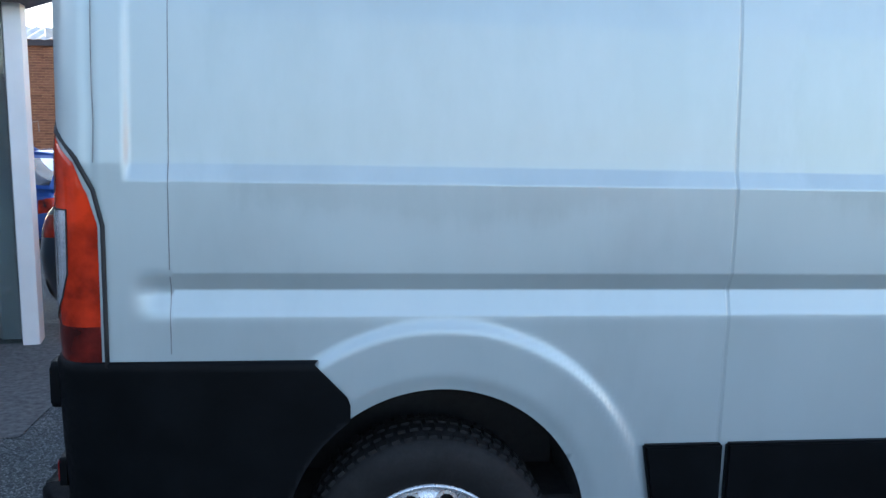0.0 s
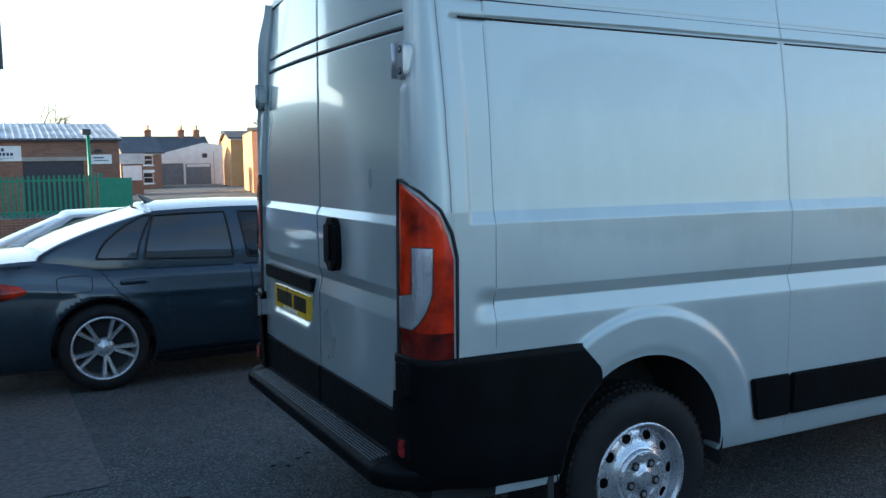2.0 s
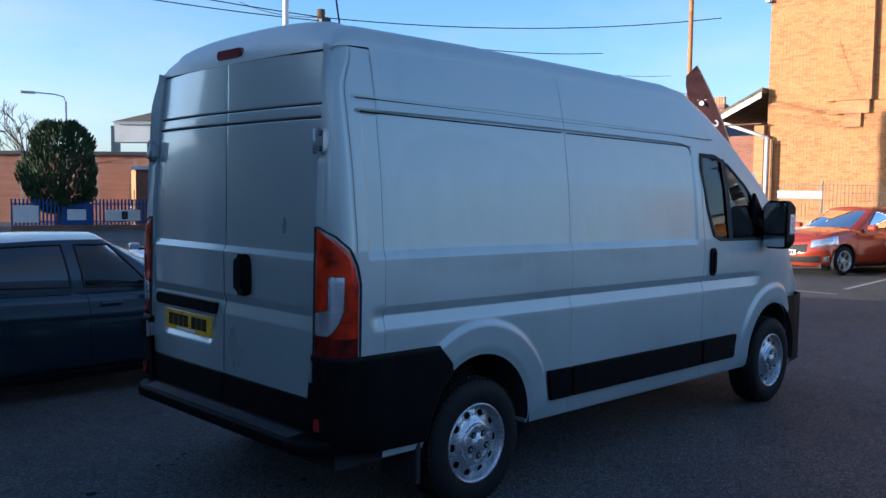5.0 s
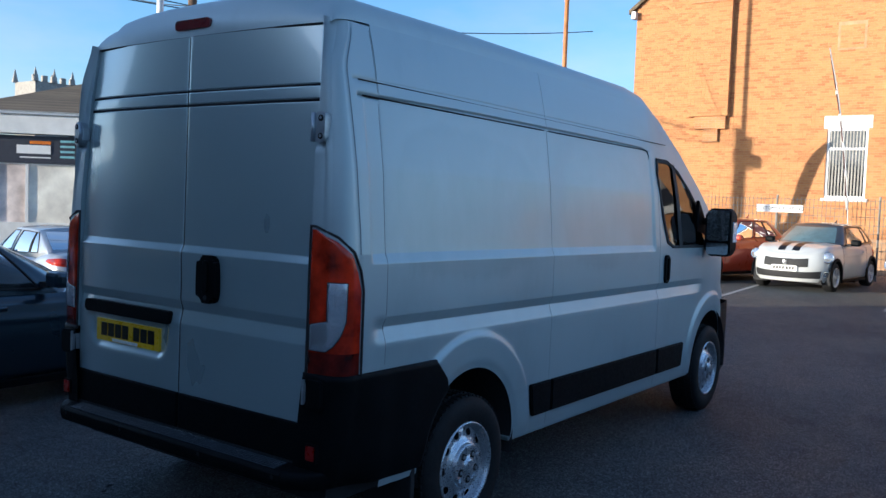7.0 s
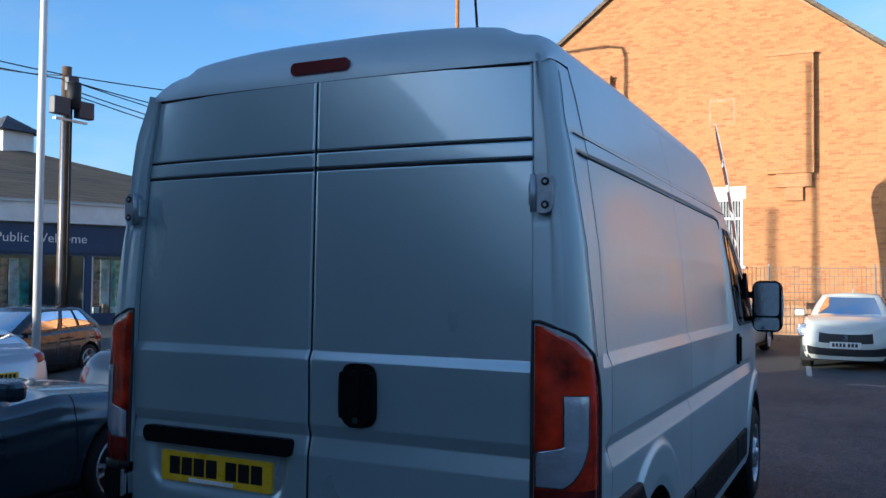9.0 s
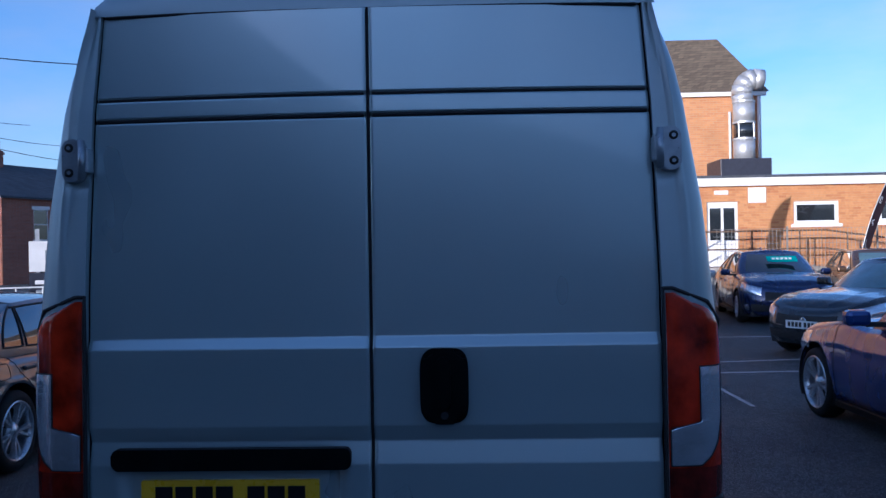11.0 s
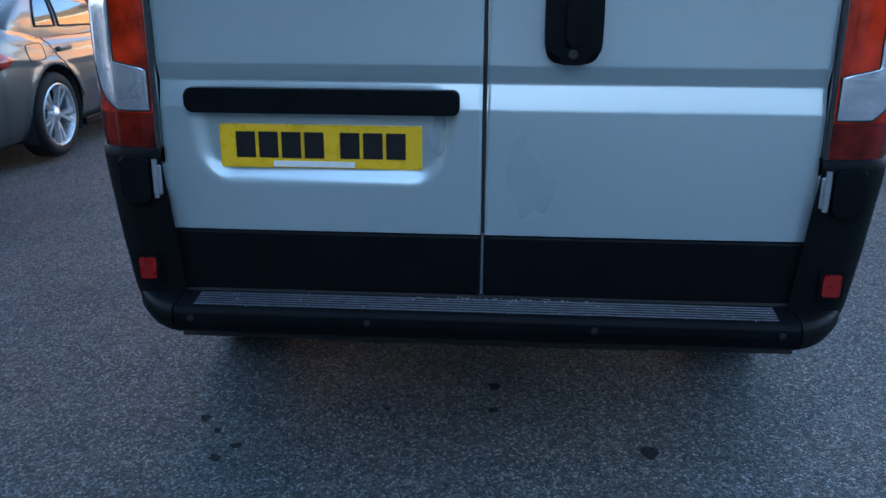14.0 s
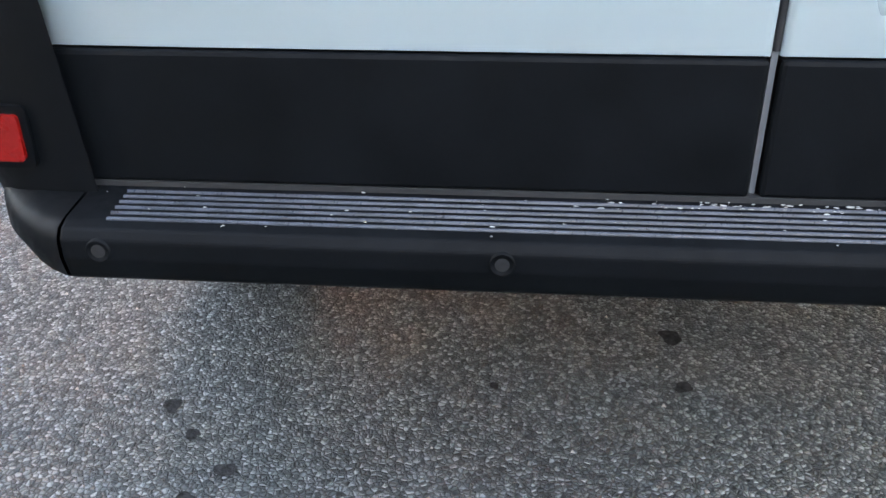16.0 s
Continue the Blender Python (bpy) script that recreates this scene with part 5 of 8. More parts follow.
    def patch(nm, i0, i1, v0, v1, material, out, label="", both=True, parent=car, point=0.0):
        j0, j1 = int(np.argmin(np.abs(vs - v0))), int(np.argmin(np.abs(vs - v1)))
        for s in ((-1, 1) if both else (0,)):
            P = np.stack([X[i0:i1 + 1, j0:j1 + 1], Y[i0:i1 + 1, j0:j1 + 1], Z[i0:i1 + 1, j0:j1 + 1]], -1).copy()
            zmid = P[:, :, 2].mean(1, keepdims=True)
            P[:, :, 2] = zmid + (P[:, :, 2] - zmid) * (1 - point * np.linspace(0, 1, len(P))[:, None] ** 2)
            du = np.gradient(P, axis=0)
            dv = np.gradient(P, axis=1)
            nn = np.cross(du, dv)
            nn /= np.maximum(np.linalg.norm(nn, axis=-1, keepdims=True), 1e-6)
            ii, jj = np.meshgrid(np.linspace(0, 1, P.shape[0]), np.linspace(0, 1, P.shape[1]), indexing="ij")
            dome = (1 - (2 * np.abs(ii - 0.5)) ** 6) * (1 - (2 * np.abs(jj - 0.5)) ** 6) if both else (1 - (2 * np.abs(jj - 0.5)) ** 6)
            sgn = 1.0 if nn[P.shape[0] // 2, P.shape[1] // 2] @ (P[P.shape[0] // 2, P.shape[1] // 2] - np.array([mid, 0, 0.5])) > 0 else -1.0
            P = P + sgn * nn * (0.002 + out * dome[..., None])
            if s:
                grid_ob(nm, P * np.array([1, s, 1]), material, parent, label)
            else:
                Q = np.concatenate([P[::-1] * np.array([1, -1, 1]), P[1:]]) if abs(P[0, 0, 1]) < abs(P[-1, 0, 1]) else np.concatenate([P, (P[::-1] * np.array([1, -1, 1]))[1:]])
                grid_ob(nm, Q, material, parent, label)

    e = n - n_end
    patch("tail_lamp", 8, n_end + (5 if "tip" in K else 4), *tail, M["red_lens"], 0.012, "red tail lamp", point=0.75 if "tip" in K else 0.0)
    if "tip" in K:
        flap = []
        for t in np.linspace(0, 2 * math.pi, 41):
            xx, zz = -0.18 + 0.12 * math.copysign(abs(math.cos(t)) ** 0.35, math.cos(t)), 0.815 + 0.06 * math.copysign(abs(math.sin(t)) ** 0.35, math.sin(t))
            i = col_at(xx)
            flap.append((xx, -float(np.interp(zz, Z[i], Y[i])) - 0.0005, zz))
        cable("fuel_flap", flap, 0.003, M["gap"], car)
    if round_lamps:
        for s in (-1, 1):
            i, j = e + 3, int(np.argmin(np.abs(vs - 0.74)))
            hl = bmesh.new()
            lathe(hl, [(0.0, 0.125), (0.03, 0.12), (0.04, 0.105), (0.035, 0.10)], 24, "x")
            o = part("head_lamp", hl, M["chrome"], car, "round head lamp in a bright ring", smooth=True)
            o.matrix_basis = pose(X[i, j] - 0.01, s * (Y[i, j] + 0.01), Z[i, j], 0, -14, s * 24)
            gl = bmesh.new()
            lathe(gl, [(0.028, 0.102), (0.048, 0.07), (0.055, 0.0)], 24, "x")
            part("lens", gl, M["lamp_glass"], o, smooth=True)
    else:
        patch("head_lamp", e - 4, e + 8, 0.64, 0.88, M["lamp_glass"], 0.014, "clear head lamp")
    patch("grille", e + 9, n - 1, 0.52, 0.80, M["rubber"], 0.004, "dark grille", both=False)
    patch("lower_grille", e + 5, n - 1, 0.12, 0.36, M["rubber"], 0.004, "black lower intake", both=False)
    for k in range(bars):
        patch("grille_bar", e + 9, n - 1, 0.56 + k * 0.065, 0.585 + k * 0.065, M["chrome"], 0.010, both=False)
    if bars:
        bd = bmesh.new()
        lathe(bd, [(0.0, 0.05), (0.012, 0.045), (0.014, 0.0)], 16, "x")
        part("badge", bd, M["chrome"], car).matrix_basis = pose(X[n - 1, 20] + 0.012, 0, Z[n - 1, 20], 0, 0, 0)
    if stripes:
        for s in (-1, 1):
            rows_ = [i for i in range(n) if wb * 0.80 < Xt[i, 10] < wb + fo - 0.16]
            cs = np.linspace(0.07, 0.22, 4)
            P = np.array([[(Xt[i, 10], s * c, float(np.interp(c, np.abs(Yt[i, 10:]), (Zt + cr)[i, 10:])) + 0.004) for c in cs] for i in rows_])
            grid_ob("bonnet_stripe", P, M["ink"], car, "black bonnet stripe", flip=s < 0)
    if card:
        yy = 0.12
        cb = bmesh.new()
        add_box(cb, -0.005, 0.005, -0.30, 0.30, -0.12, 0.12)
        o = part("price_card", cb, card, car, "teal price card with pale figures")
        o.matrix_basis = pose((c2 + c3) / 2 + 0.02, yy, (float(deck(c3)) + H) / 2 + 0.055, 0, -64, 0)
        for k in range(5):
            box("figure_bar", 0.0055, 0.008, -0.20 + k * 0.085, -0.14 + k * 0.085, -0.03, 0.05, M["plate_white"], o)
    if dark_trim:
        for cx in (0.0, wb):
            for s in (-1, 1):
                rows_ = [[(cx + rr_ * math.cos(t), s * (W * 0.965 + dy), r + 0.01 + rr_ * math.sin(t)) for t in np.linspace(-0.2, math.pi + 0.2, 25)] for rr_, dy in ((ra - 0.005, -0.03), (ra - 0.005, 0.028), (ra + 0.05, 0.024), (ra + 0.055, 0.0))]
                grid_ob("arch_trim", np.array(rows_), M["black_plastic"], car, flip=s < 0)
    patch("fog_lamp", e + 2, e + 4, 0.16, 0.30, M["lamp_glass"], 0.006)
    patch("rear_valance", 0, 10, 0.04, 0.20, M["black_plastic"], 0.004, both=False)
    if front_plate:
        xf = X[n - 1, 12] + 0.012
        pl = box("number_plate", xf, xf + 0.012, -0.26, 0.26, 0.42, 0.53, M["plate_white"], car, "white number plate")
        for k in range(7):
            yy = -0.20 + k * 0.06 + (0.02 if k > 3 else 0)
            box("plate_mark", xf + 0.0125, xf + 0.0145, yy - 0.021, yy + 0.021, 0.442, 0.508, M["ink"], pl)
    if rear_plate:
        xb = X[0, 18] - 0.012
        pl = box("number_plate", xb - 0.012, xb, -0.26, 0.26, 0.60, 0.71, M["plate_yellow"], car, "yellow number plate")
        for k in range(7):
            yy = -0.20 + k * 0.06 + (0.02 if k > 3 else 0)
            box("plate_mark", xb - 0.0145, xb - 0.0125, yy - 0.021, yy + 0.021, 0.622, 0.688, M["ink"], pl)
    # wheels and wells
    for cx in (0.0, wb):
        for s in (-1, 1):
            rows = [[(cx + (ra + 0.006) * math.cos(t), s * yv, r + 0.01 + (ra + 0.006) * math.sin(t)) for t in np.linspace(-0.5, math.pi + 0.5, 21)] for yv in (W * 0.965, W * 0.6)]
            grid_ob("wheel_liner", np.array(rows), M["dark_int"], car, flip=s < 0)
            box("liner_back", cx - ra, cx + ra, *sorted((s * W * 0.58, s * W * 0.6)), 0.2, r + ra, M["dark_int"], car)
            w = alloy_wheel(r, rim, s, spokes, double, wheels)
            w.parent = car
            w.matrix_basis = pose(cx, s * (W - 0.125), r, 0, 11 + 23 * (cx > 0), 0)
    return car


PAINT = {
    "graphite": car_paint("graphite_blue_paint", (0.014, 0.032, 0.050), 0.5, 0.28, 0.04, 0.07),
    "blue": car_paint("bright_blue_paint", (0.012, 0.04, 0.20), 0.4, 0.26, 0.06),
    "navy": car_paint("navy_paint", (0.008, 0.018, 0.085), 0.4, 0.26, 0.06),
    "black": car_paint("black_paint", (0.010, 0.011, 0.014), 0.2, 0.24, 0.10),
    "red": car_paint("orange_red_paint", (0.42, 0.045, 0.012), 0.3, 0.28, 0.05),
    "white": car_paint("white_car_paint", (0.52, 0.53, 0.52), 0.0, 0.3, 0.05),
    "cream": car_paint("pale_cream_paint", (0.60, 0.62, 0.56), 0.0, 0.3, 0.05),
    "silver": car_paint("silver_car_paint", (0.45, 0.47, 0.50), 0.5, 0.3, 0.08),
    "dark_grey": car_paint("dark_grey_paint", (0.03, 0.034, 0.038), 0.1, 0.3, 0.08),
    "bronze": car_paint("bronze_paint", (0.10, 0.055, 0.025), 0.45, 0.28, 0.08),
    "mid_blue": car_paint("mid_blue_paint", (0.012, 0.09, 0.36), 0.3, 0.28, 0.06),
}


def local(x, y, dx, dy, yaw):
    a = radians(yaw)
    return x + dx * math.cos(a) - dy * math.sin(a), y + dx * math.sin(a) + dy * math.cos(a)


build_car("saloon_car", "dark graphite-blue four-door saloon with silver alloys", "saloon", PAINT["graphite"], -0.55, 4.13, 0.0, z=-0.11, glass=M["dark_glass"], front_glass=M["saloon_glass"])
build_car("saloon_car", "dark grey saloon with bright window trim and alloys", "saloon", PAINT["dark_grey"], 4.27, 4.24, 0.0, z=-0.09, glass=M["dark_glass"])
build_car("hatchback", "bright orange-red five-door hatchback facing the forecourt", "hatch", PAINT["red"], 19.0, 3.1, 165.0, bars=1)
build_car("hatchback", "white two-door hatchback with dark bonnet stripes", "small", PAINT["white"], 19.12, 1.06, 174.0, roof=PAINT["dark_grey"], round_lamps=True, stripes=True, bars=3, dark_trim=True, screen=M["misted_glass"])
build_car("hatchback", "pale cream round-nosed small hatchback", "small", PAINT["cream"], 17.9, -1.55, 178.0, round_lamps=True, bars=1)
build_car("coupe", "bright blue two-door coupe with five-spoke alloys", "coupe", PAINT["blue"], 3.05, -4.42, 2.0, glass=M["dark_glass"])
build_car("saloon_car", "glossy black saloon with a large dark grille", "saloon", PAINT["black"], 11.6, -7.9, 122.0, bars=2, screen=M["misted_glass"])
build_car("hatchback", "silver five-door hatchback facing the forecourt", "hatch", PAINT["silver"], 17.8, -4.6, 172.0, bars=1)
build_car("estate_car", "navy blue hatchback with a teal price card in its screen", "estate", PAINT["navy"], 18.2, -7.0, 172.0, bars=2, card=plain("teal_card", (0.01, 0.28, 0.27), 0.5, vary=0.1), glass=M["dark_glass"])
build_car("estate_car", "dark bronze car parked by the ramp", "hatch", PAINT["bronze"], 19.0, -9.8, 172.0, bars=1, screen=M["misted_glass"])
build_car("saloon_car", "pale silver saloon seen from behind", "saloon", PAINT["silver"], 5.58, 9.9, 82.0, z=float(ground_z(5.2, 8.4)), tail=(0.80, 0.96))
build_car("hatchback", "black hatchback beyond the silver saloon", "hatch", PAINT["black"], 10.7, 14.1, 192.0, z=float(ground_z(9.5, 14.0)))
build_car("hatchback", "white hatchback with dark glass behind the saloon", "hatch", PAINT["white"], 0.95, 9.4, 176.0, z=-0.48, glass=M["dark_glass"])
build_car("hatchback", "mid-blue hatchback by the brick building", "hatch", PAINT["mid_blue"], -3.3, 9.0, 62.0, z=-0.48)


# ---- buildings ----
class Face:
    """A wall's outer face: u runs along it, z up, n outwards."""

    def __init__(self, x, y, az):
        self.o, a = Vector((x, y, 0)), radians(az)
        self.u = Vector((math.cos(a), math.sin(a), 0))
        self.n = Vector((math.sin(a), -math.cos(a), 0))
        self.m = Matrix(((self.u.x, self.n.x, 0, x), (self.u.y, self.n.y, 0, y), (0, 0, 1, 0), (0, 0, 0, 1)))

    def at(self, u, z, n=0.0):
        return self.o + self.u * u + self.n * n + Vector((0, 0, z))

    def add(self, bm, u0, u1, z0, z1, n0, n1, bevel=0.0):
        add_box(bm, u0, u1, n0, n1, z0, z1, bevel, m=self.m)

    def box(self, name, u0, u1, z0, z1, n0, n1, material, parent=None, label="", bevel=0.0):
        bm = bmesh.new()
        self.add(bm, u0, u1, z0, z1, n0, n1, bevel)
        return part(name, bm, material, parent, label)

    def wall(self, name, u0, u1, z0, z1, material, parent, holes=(), thick=0.25, label=""):
        """A wall with its openings cut through."""
        us = sorted({u0, u1, *[v for h in holes for v in h[:2]]})
        zs = sorted({z0, z1, *[v for h in holes for v in h[2:]]})
        bm = bmesh.new()
        for a, b in zip(us, us[1:]):
            for c, d in zip(zs, zs[1:]):
                if not any(h[0] <= (a + b) / 2 <= h[1] and h[2] <= (c + d) / 2 <= h[3] for h in holes):
                    self.add(bm, a, b, c, d, -thick, 0)
        bmesh.ops.remove_doubles(bm, verts=bm.verts, dist=1e-4)
        return part(name, bm, material, parent, label)

    def window(self, parent, u0, u1, z0, z1, frame="white_paint", pane="dark_glass", cols=1, rows=(), sill=True, lintel=None, bar=0.05, blinds=False):
        w = new("window")
        w.parent = parent
        fb = bmesh.new()
        us = [u0 + (u1 - u0) * k / cols for k in range(cols + 1)]
        for k, u in enumerate(us):
            self.add(fb, max(u0, u - bar / (2 if 0 < k < cols else 1) * (k > 0)), min(u1, u + bar / (2 if 0 < k < cols else 1) * (k < cols)), z0, z1, -0.10, -0.03)
        for z in (z0, z1 - bar, *[z0 + (z1 - z0) * r for r in rows]):
            self.add(fb, u0, u1, z, z + bar, -0.099, -0.031)
        part("window_frame", fb, M[frame], w)
        for a, b in zip(us, us[1:]):
            self.box("pane", a + bar / 2, b - bar / 2, z0 + bar / 2, z1 - bar / 2, -0.08, -0.06, M[pane], w)
        if blinds:
            k = 0
            while u0 + 0.08 + k * 0.09 < u1 - 0.06:
                self.box("blind_slat", u0 + 0.08 + k * 0.09, u0 + 0.125 + k * 0.09, z0 + 0.06, z1 - 0.06, -0.059, -0.056, M["concrete"], w)
                k += 1
        if sill:
            self.box("window_sill", u0 - 0.08, u1 + 0.08, z0 - 0.09, z0, -0.1, 0.06, M["white_paint"], w)
        if lintel:
            self.box("lintel", u0 - 0.10, u1 + 0.10, z1, z1 + lintel, -0.1, 0.02, M["white_paint"], w)
        return w

    def bricks(self, name, u0, u1, z0, z1, parent, holes=(), top=None, single=None, lift=0.012, label=""):
        """Stretcher-bond bricks standing proud of the mortar; those in the single stretch are objects of their own."""
        rnd = random.Random(7)
        verts, faces = [], []
        unit = None
        row = 0
        z = z0
        while z < z1 - 0.03:
            u = u0 - (0.1125 if row % 2 else 0)
            while u < u1 - 0.02:
                a, b = max(u + 0.005, u0), min(u + 0.220, u1)
                c, d = z + 0.005, z + 0.070
                um, zm = (a + b) / 2, (c + d) / 2
                ok = top is None or d < top(um)
                for h in holes:
                    if h[2] - 0.02 < zm < h[3] + 0.02 and a < h[1] and b > h[0]:
                        if a < h[0]:
                            b = h[0]
                        elif b > h[1]:
                            a = h[1]
                        else:
                            ok = False
                um = (a + b) / 2
                ok = ok and b - a > 0.02
                if ok:
                    n1 = lift + rnd.uniform(-0.003, 0.004)
                    if single and single[0] < um < single[1] and single[2] < zm < single[3] and b - a > 0.2:
                        if unit is None:
                            bm = bmesh.new()
                            add_box(bm, -0.1075, 0.1075, -0.02, 0.0, -0.0325, 0.0325)
                            unit = part("brick", bm, M["brick_obj"], parent)
                            unit.matrix_basis = self.m @ Matrix.Translation((um, n1, zm))
                        else:
                            o = new("brick", unit.data)
                            o.parent = parent
                            o.matrix_basis = self.m @ Matrix.Translation((um, n1, zm))
                    else:
                        k = len(verts)
                        for uu, zz, nn in ((a, c, -0.005), (b, c, -0.005), (b, d, -0.005), (a, d, -0.005), (a, c, n1), (b, c, n1), (b, d, n1), (a, d, n1)):
                            verts.append(self.at(uu, zz, nn))
                        faces += [(k + 4, k + 5, k + 6, k + 7), (k, k + 1, k + 5, k + 4), (k + 1, k + 2, k + 6, k + 5), (k + 2, k + 3, k + 7, k + 6), (k + 3, k, k + 4, k + 7)]
                u += 0.225
            z += 0.075
            row += 1
        ob = mesh_ob(name, verts, faces, M["brick_one"], parent, label)
        return tagged(ob, kind="stuff")


def gable_roof(name, f, u0, u1, z0, rise, depth, material, parent, over=0.25, thick=0.12):
    """A roof whose ridge runs along the face."""
    bm = bmesh.new()
    for sgn in (0, 1):
        pts = [(over, z0 - over * rise / (depth / 2)), (-depth / 2, z0 + rise), (-depth / 2, z0 + rise + thick), (over, z0 - over * rise / (depth / 2) + thick)]
        if sgn:
            pts = [(-depth - p[0], p[1]) for p in pts]
        va = [bm.verts.new(f.at(u0 - over, p[1], p[0])) for p in pts]
        vb = [bm.verts.new(f.at(u1 + over, p[1], p[0])) for p in pts]
        bm.faces.new(va)
        bm.faces.new(vb[::-1])
        for i in range(4):
            bm.faces.new((va[i], vb[i], vb[(i + 1) % 4], va[(i + 1) % 4]))
    return part(name, bm, material, parent)


def chimney(parent, x, y, z0, z1, w=0.9, d=0.6, pots=4, along="y"):
    c = new("chimney")
    c.parent = parent
    bm = bmesh.new()
    wx, wy = (d, w) if along == "y" else (w, d)
    add_box(bm, x - wx / 2, x + wx / 2, y - wy / 2, y + wy / 2, z0, z1)
    add_box(bm, x - wx / 2 - 0.06, x + wx / 2 + 0.06, y - wy / 2 - 0.06, y + wy / 2 + 0.06, z1 - 0.25, z1 - 0.10)
    part("chimney", bm, M["brick_red"], c)
    for k in range(pots):
        t = (k + 0.5) / pots - 0.5
        p = (x, y + t * wy * 0.9) if along == "y" else (x + t * wx * 0.9, y)
        pb = bmesh.new()
        lathe(pb, [(z1, 0.13), (z1 + 0.45, 0.10), (z1 + 0.47, 0.125), (z1 + 0.52, 0.125), (z1 + 0.52, 0.08)], 10, "z", (p[0], p[1], 0))
        part("chimney_pot", pb, plain("clay_pot", (0.5, 0.3, 0.16), 0.85) if "clay_pot" not in bpy.data.materials else bpy.data.materials["clay_pot"], c)
    return c


# --- the big brick gable end, and what leans on it
def build_gable():
    h = thing("gable_house", "orange brick gable-ended house catching low sunlight", "house")
    f = Face(25.5, 9.09, -90)          # u runs towards -y
    apex_u, eave = 5.77, 8.37
    top = lambda u: eave + (apex_u - abs(u - apex_u)) * 0.78
    win = (6.33, 7.47, 2.08, 4.18)
    bm = bmesh.new()
    for a, b in zip(np.linspace(0, 11.54, 25)[:-1], np.linspace(0, 11.54, 25)[1:]):
        t0, t1 = top(a), top(b)
        va = [f.at(a, 0), f.at(b, 0), f.at(b, t1), f.at(a, t0)]
        vb = [v - f.n * 0.3 for v in va]
        q = [bm.verts.new(v) for v in va + vb]
        for idx in ((0, 1, 2, 3), (7, 6, 5, 4), (3, 2, 6, 7), (0, 4, 5, 1)):
            bm.faces.new([q[i] for i in idx])
    bmesh.ops.remove_doubles(bm, verts=bm.verts, dist=1e-4)
    wall = part("wall", bm, M["mortar"], h, "mortar bed of the gable wall")
    cut = bmesh.new()
    f.add(cut, win[0], win[1], win[2], win[3], -1.0, 0.5)
    cutter = part("cutter", cut, M["mortar"])
    md = wall.modifiers.new("opening", "BOOLEAN")
    md.object, md.operation, md.solver = cutter, "DIFFERENCE", "EXACT"
    bpy.context.view_layer.update()
    me = bpy.data.meshes.new_from_object(wall.evaluated_get(bpy.context.evaluated_depsgraph_get()))
    wall.modifiers.clear()
    wall.data = me
    bpy.data.objects.remove(cutter)
    breasts = ((2.01, 3.33, 4.64, 8.30), (8.20, 9.53, 4.88, 8.48))
    for u0, u1, z0, z1 in breasts:
        b = new("chimney_breast")
        b.parent = h
        f.box("core", u0, u1, z0, z1, 0, 0.20, M["mortar"], b)
        g = Face(*(f.at(0, 0, 0.20).xy), -90)
        g.bricks("brickwork", u0, u1, z0, z1, b, label="")
        f.box("cap", u0 - 0.03, u1 + 0.03, z1, z1 + 0.08, 0, 0.25, M["brick_orange"], b)
        for k, (ua, ub) in enumerate(((u0 + 0.25, u1 - 0.07), (u0 + 0.52, u1 - 0.32))):
            zt = z0 - k * 0.41
            f.box("corbel", ua, ub, zt - 0.41, zt, 0, 0.15 - 0.04 * k, M["brick_orange"], b)
    f.bricks("brickwork", 0, 11.54, 0.9, 12.5, h, holes=[win, (win[0] - 0.1, win[1] + 0.1, win[3], win[3] + 0.38), (6.47, 7.27, 6.51, 7.31)] + [b[:4] for b in breasts], top=top, single=(3.4, 6.2, 1.5, 3.25), label="weathered orange bricks")
    f.box("vent_frame", 6.47, 7.27, 6.51, 7.31, 0, 0.020, M["mortar"], h)
    f.bricks("blocked_vent", 6.54, 7.20, 6.57, 7.25, h, lift=0.030, label="bricked-up vent panel")
    f.window(h, *win, cols=1, rows=(0.69,), lintel=0.37, bar=0.07, blinds=True)
    # verge and roof behind
    for sgn in (-1, 1):
        bm = bmesh.new()
        a, b = (apex_u, apex_u + sgn * (apex_u + 0.25))
        za, zb = top(apex_u), eave - 0.25 * 0.78
        pts = [f.at(a, za + 0.02, 0.15), f.at(b, zb + 0.02, 0.15), f.at(b, zb + 0.16, 0.15), f.at(a, za + 0.16, 0.15)]
        q = [bm.verts.new(p) for p in pts] + [bm.verts.new(p - f.n * 8.5) for p in pts]
        for idx in ((0, 1, 2, 3), (7, 6, 5, 4), (3, 2, 6, 7), (0, 4, 5, 1), (1, 5, 6, 2), (0, 3, 7, 4)):
            bm.faces.new([q[i] for i in idx])
        part("roof_slope", bm, M["clay_tile"], h)
    f.box("gutter_bracket", -0.12, 0.02, 8.02, 8.26, -0.05, 0.22, M["white_paint"], h)
    Face(25.8, 9.09, 0).box("side_wall", 0.0, 8.0, 0, 8.3, 0.0, 0.28, M["brick_orange"], h)
    Face(25.8, -2.45, 0).box("side_wall", 0.0, 8.0, 0, 8.3, -0.28, 0.0, M["brick_orange"], h)
    # lean-to porch by the corner
    p = thing("porch", "open timber porch roof with white drainpipe beside the gable", "porch")
    bm = bmesh.new()
    add_prism(bm, [(9.12, 5.05), (10.85, 4.22), (10.85, 4.38), (9.12, 5.22)], 25.1, 28.5, "x")
    part("roof", bm, M["clay_tile"], p)
    prism("bargeboard", [(9.12, 4.88), (10.95, 4.02), (10.95, 4.20), (9.12, 5.06)], 25.02, 25.08, M["fascia_white"], p)
    box("soffit", 25.1, 28.4, 9.12, 10.6, 4.02, 4.06, M["wood_pole"], p)
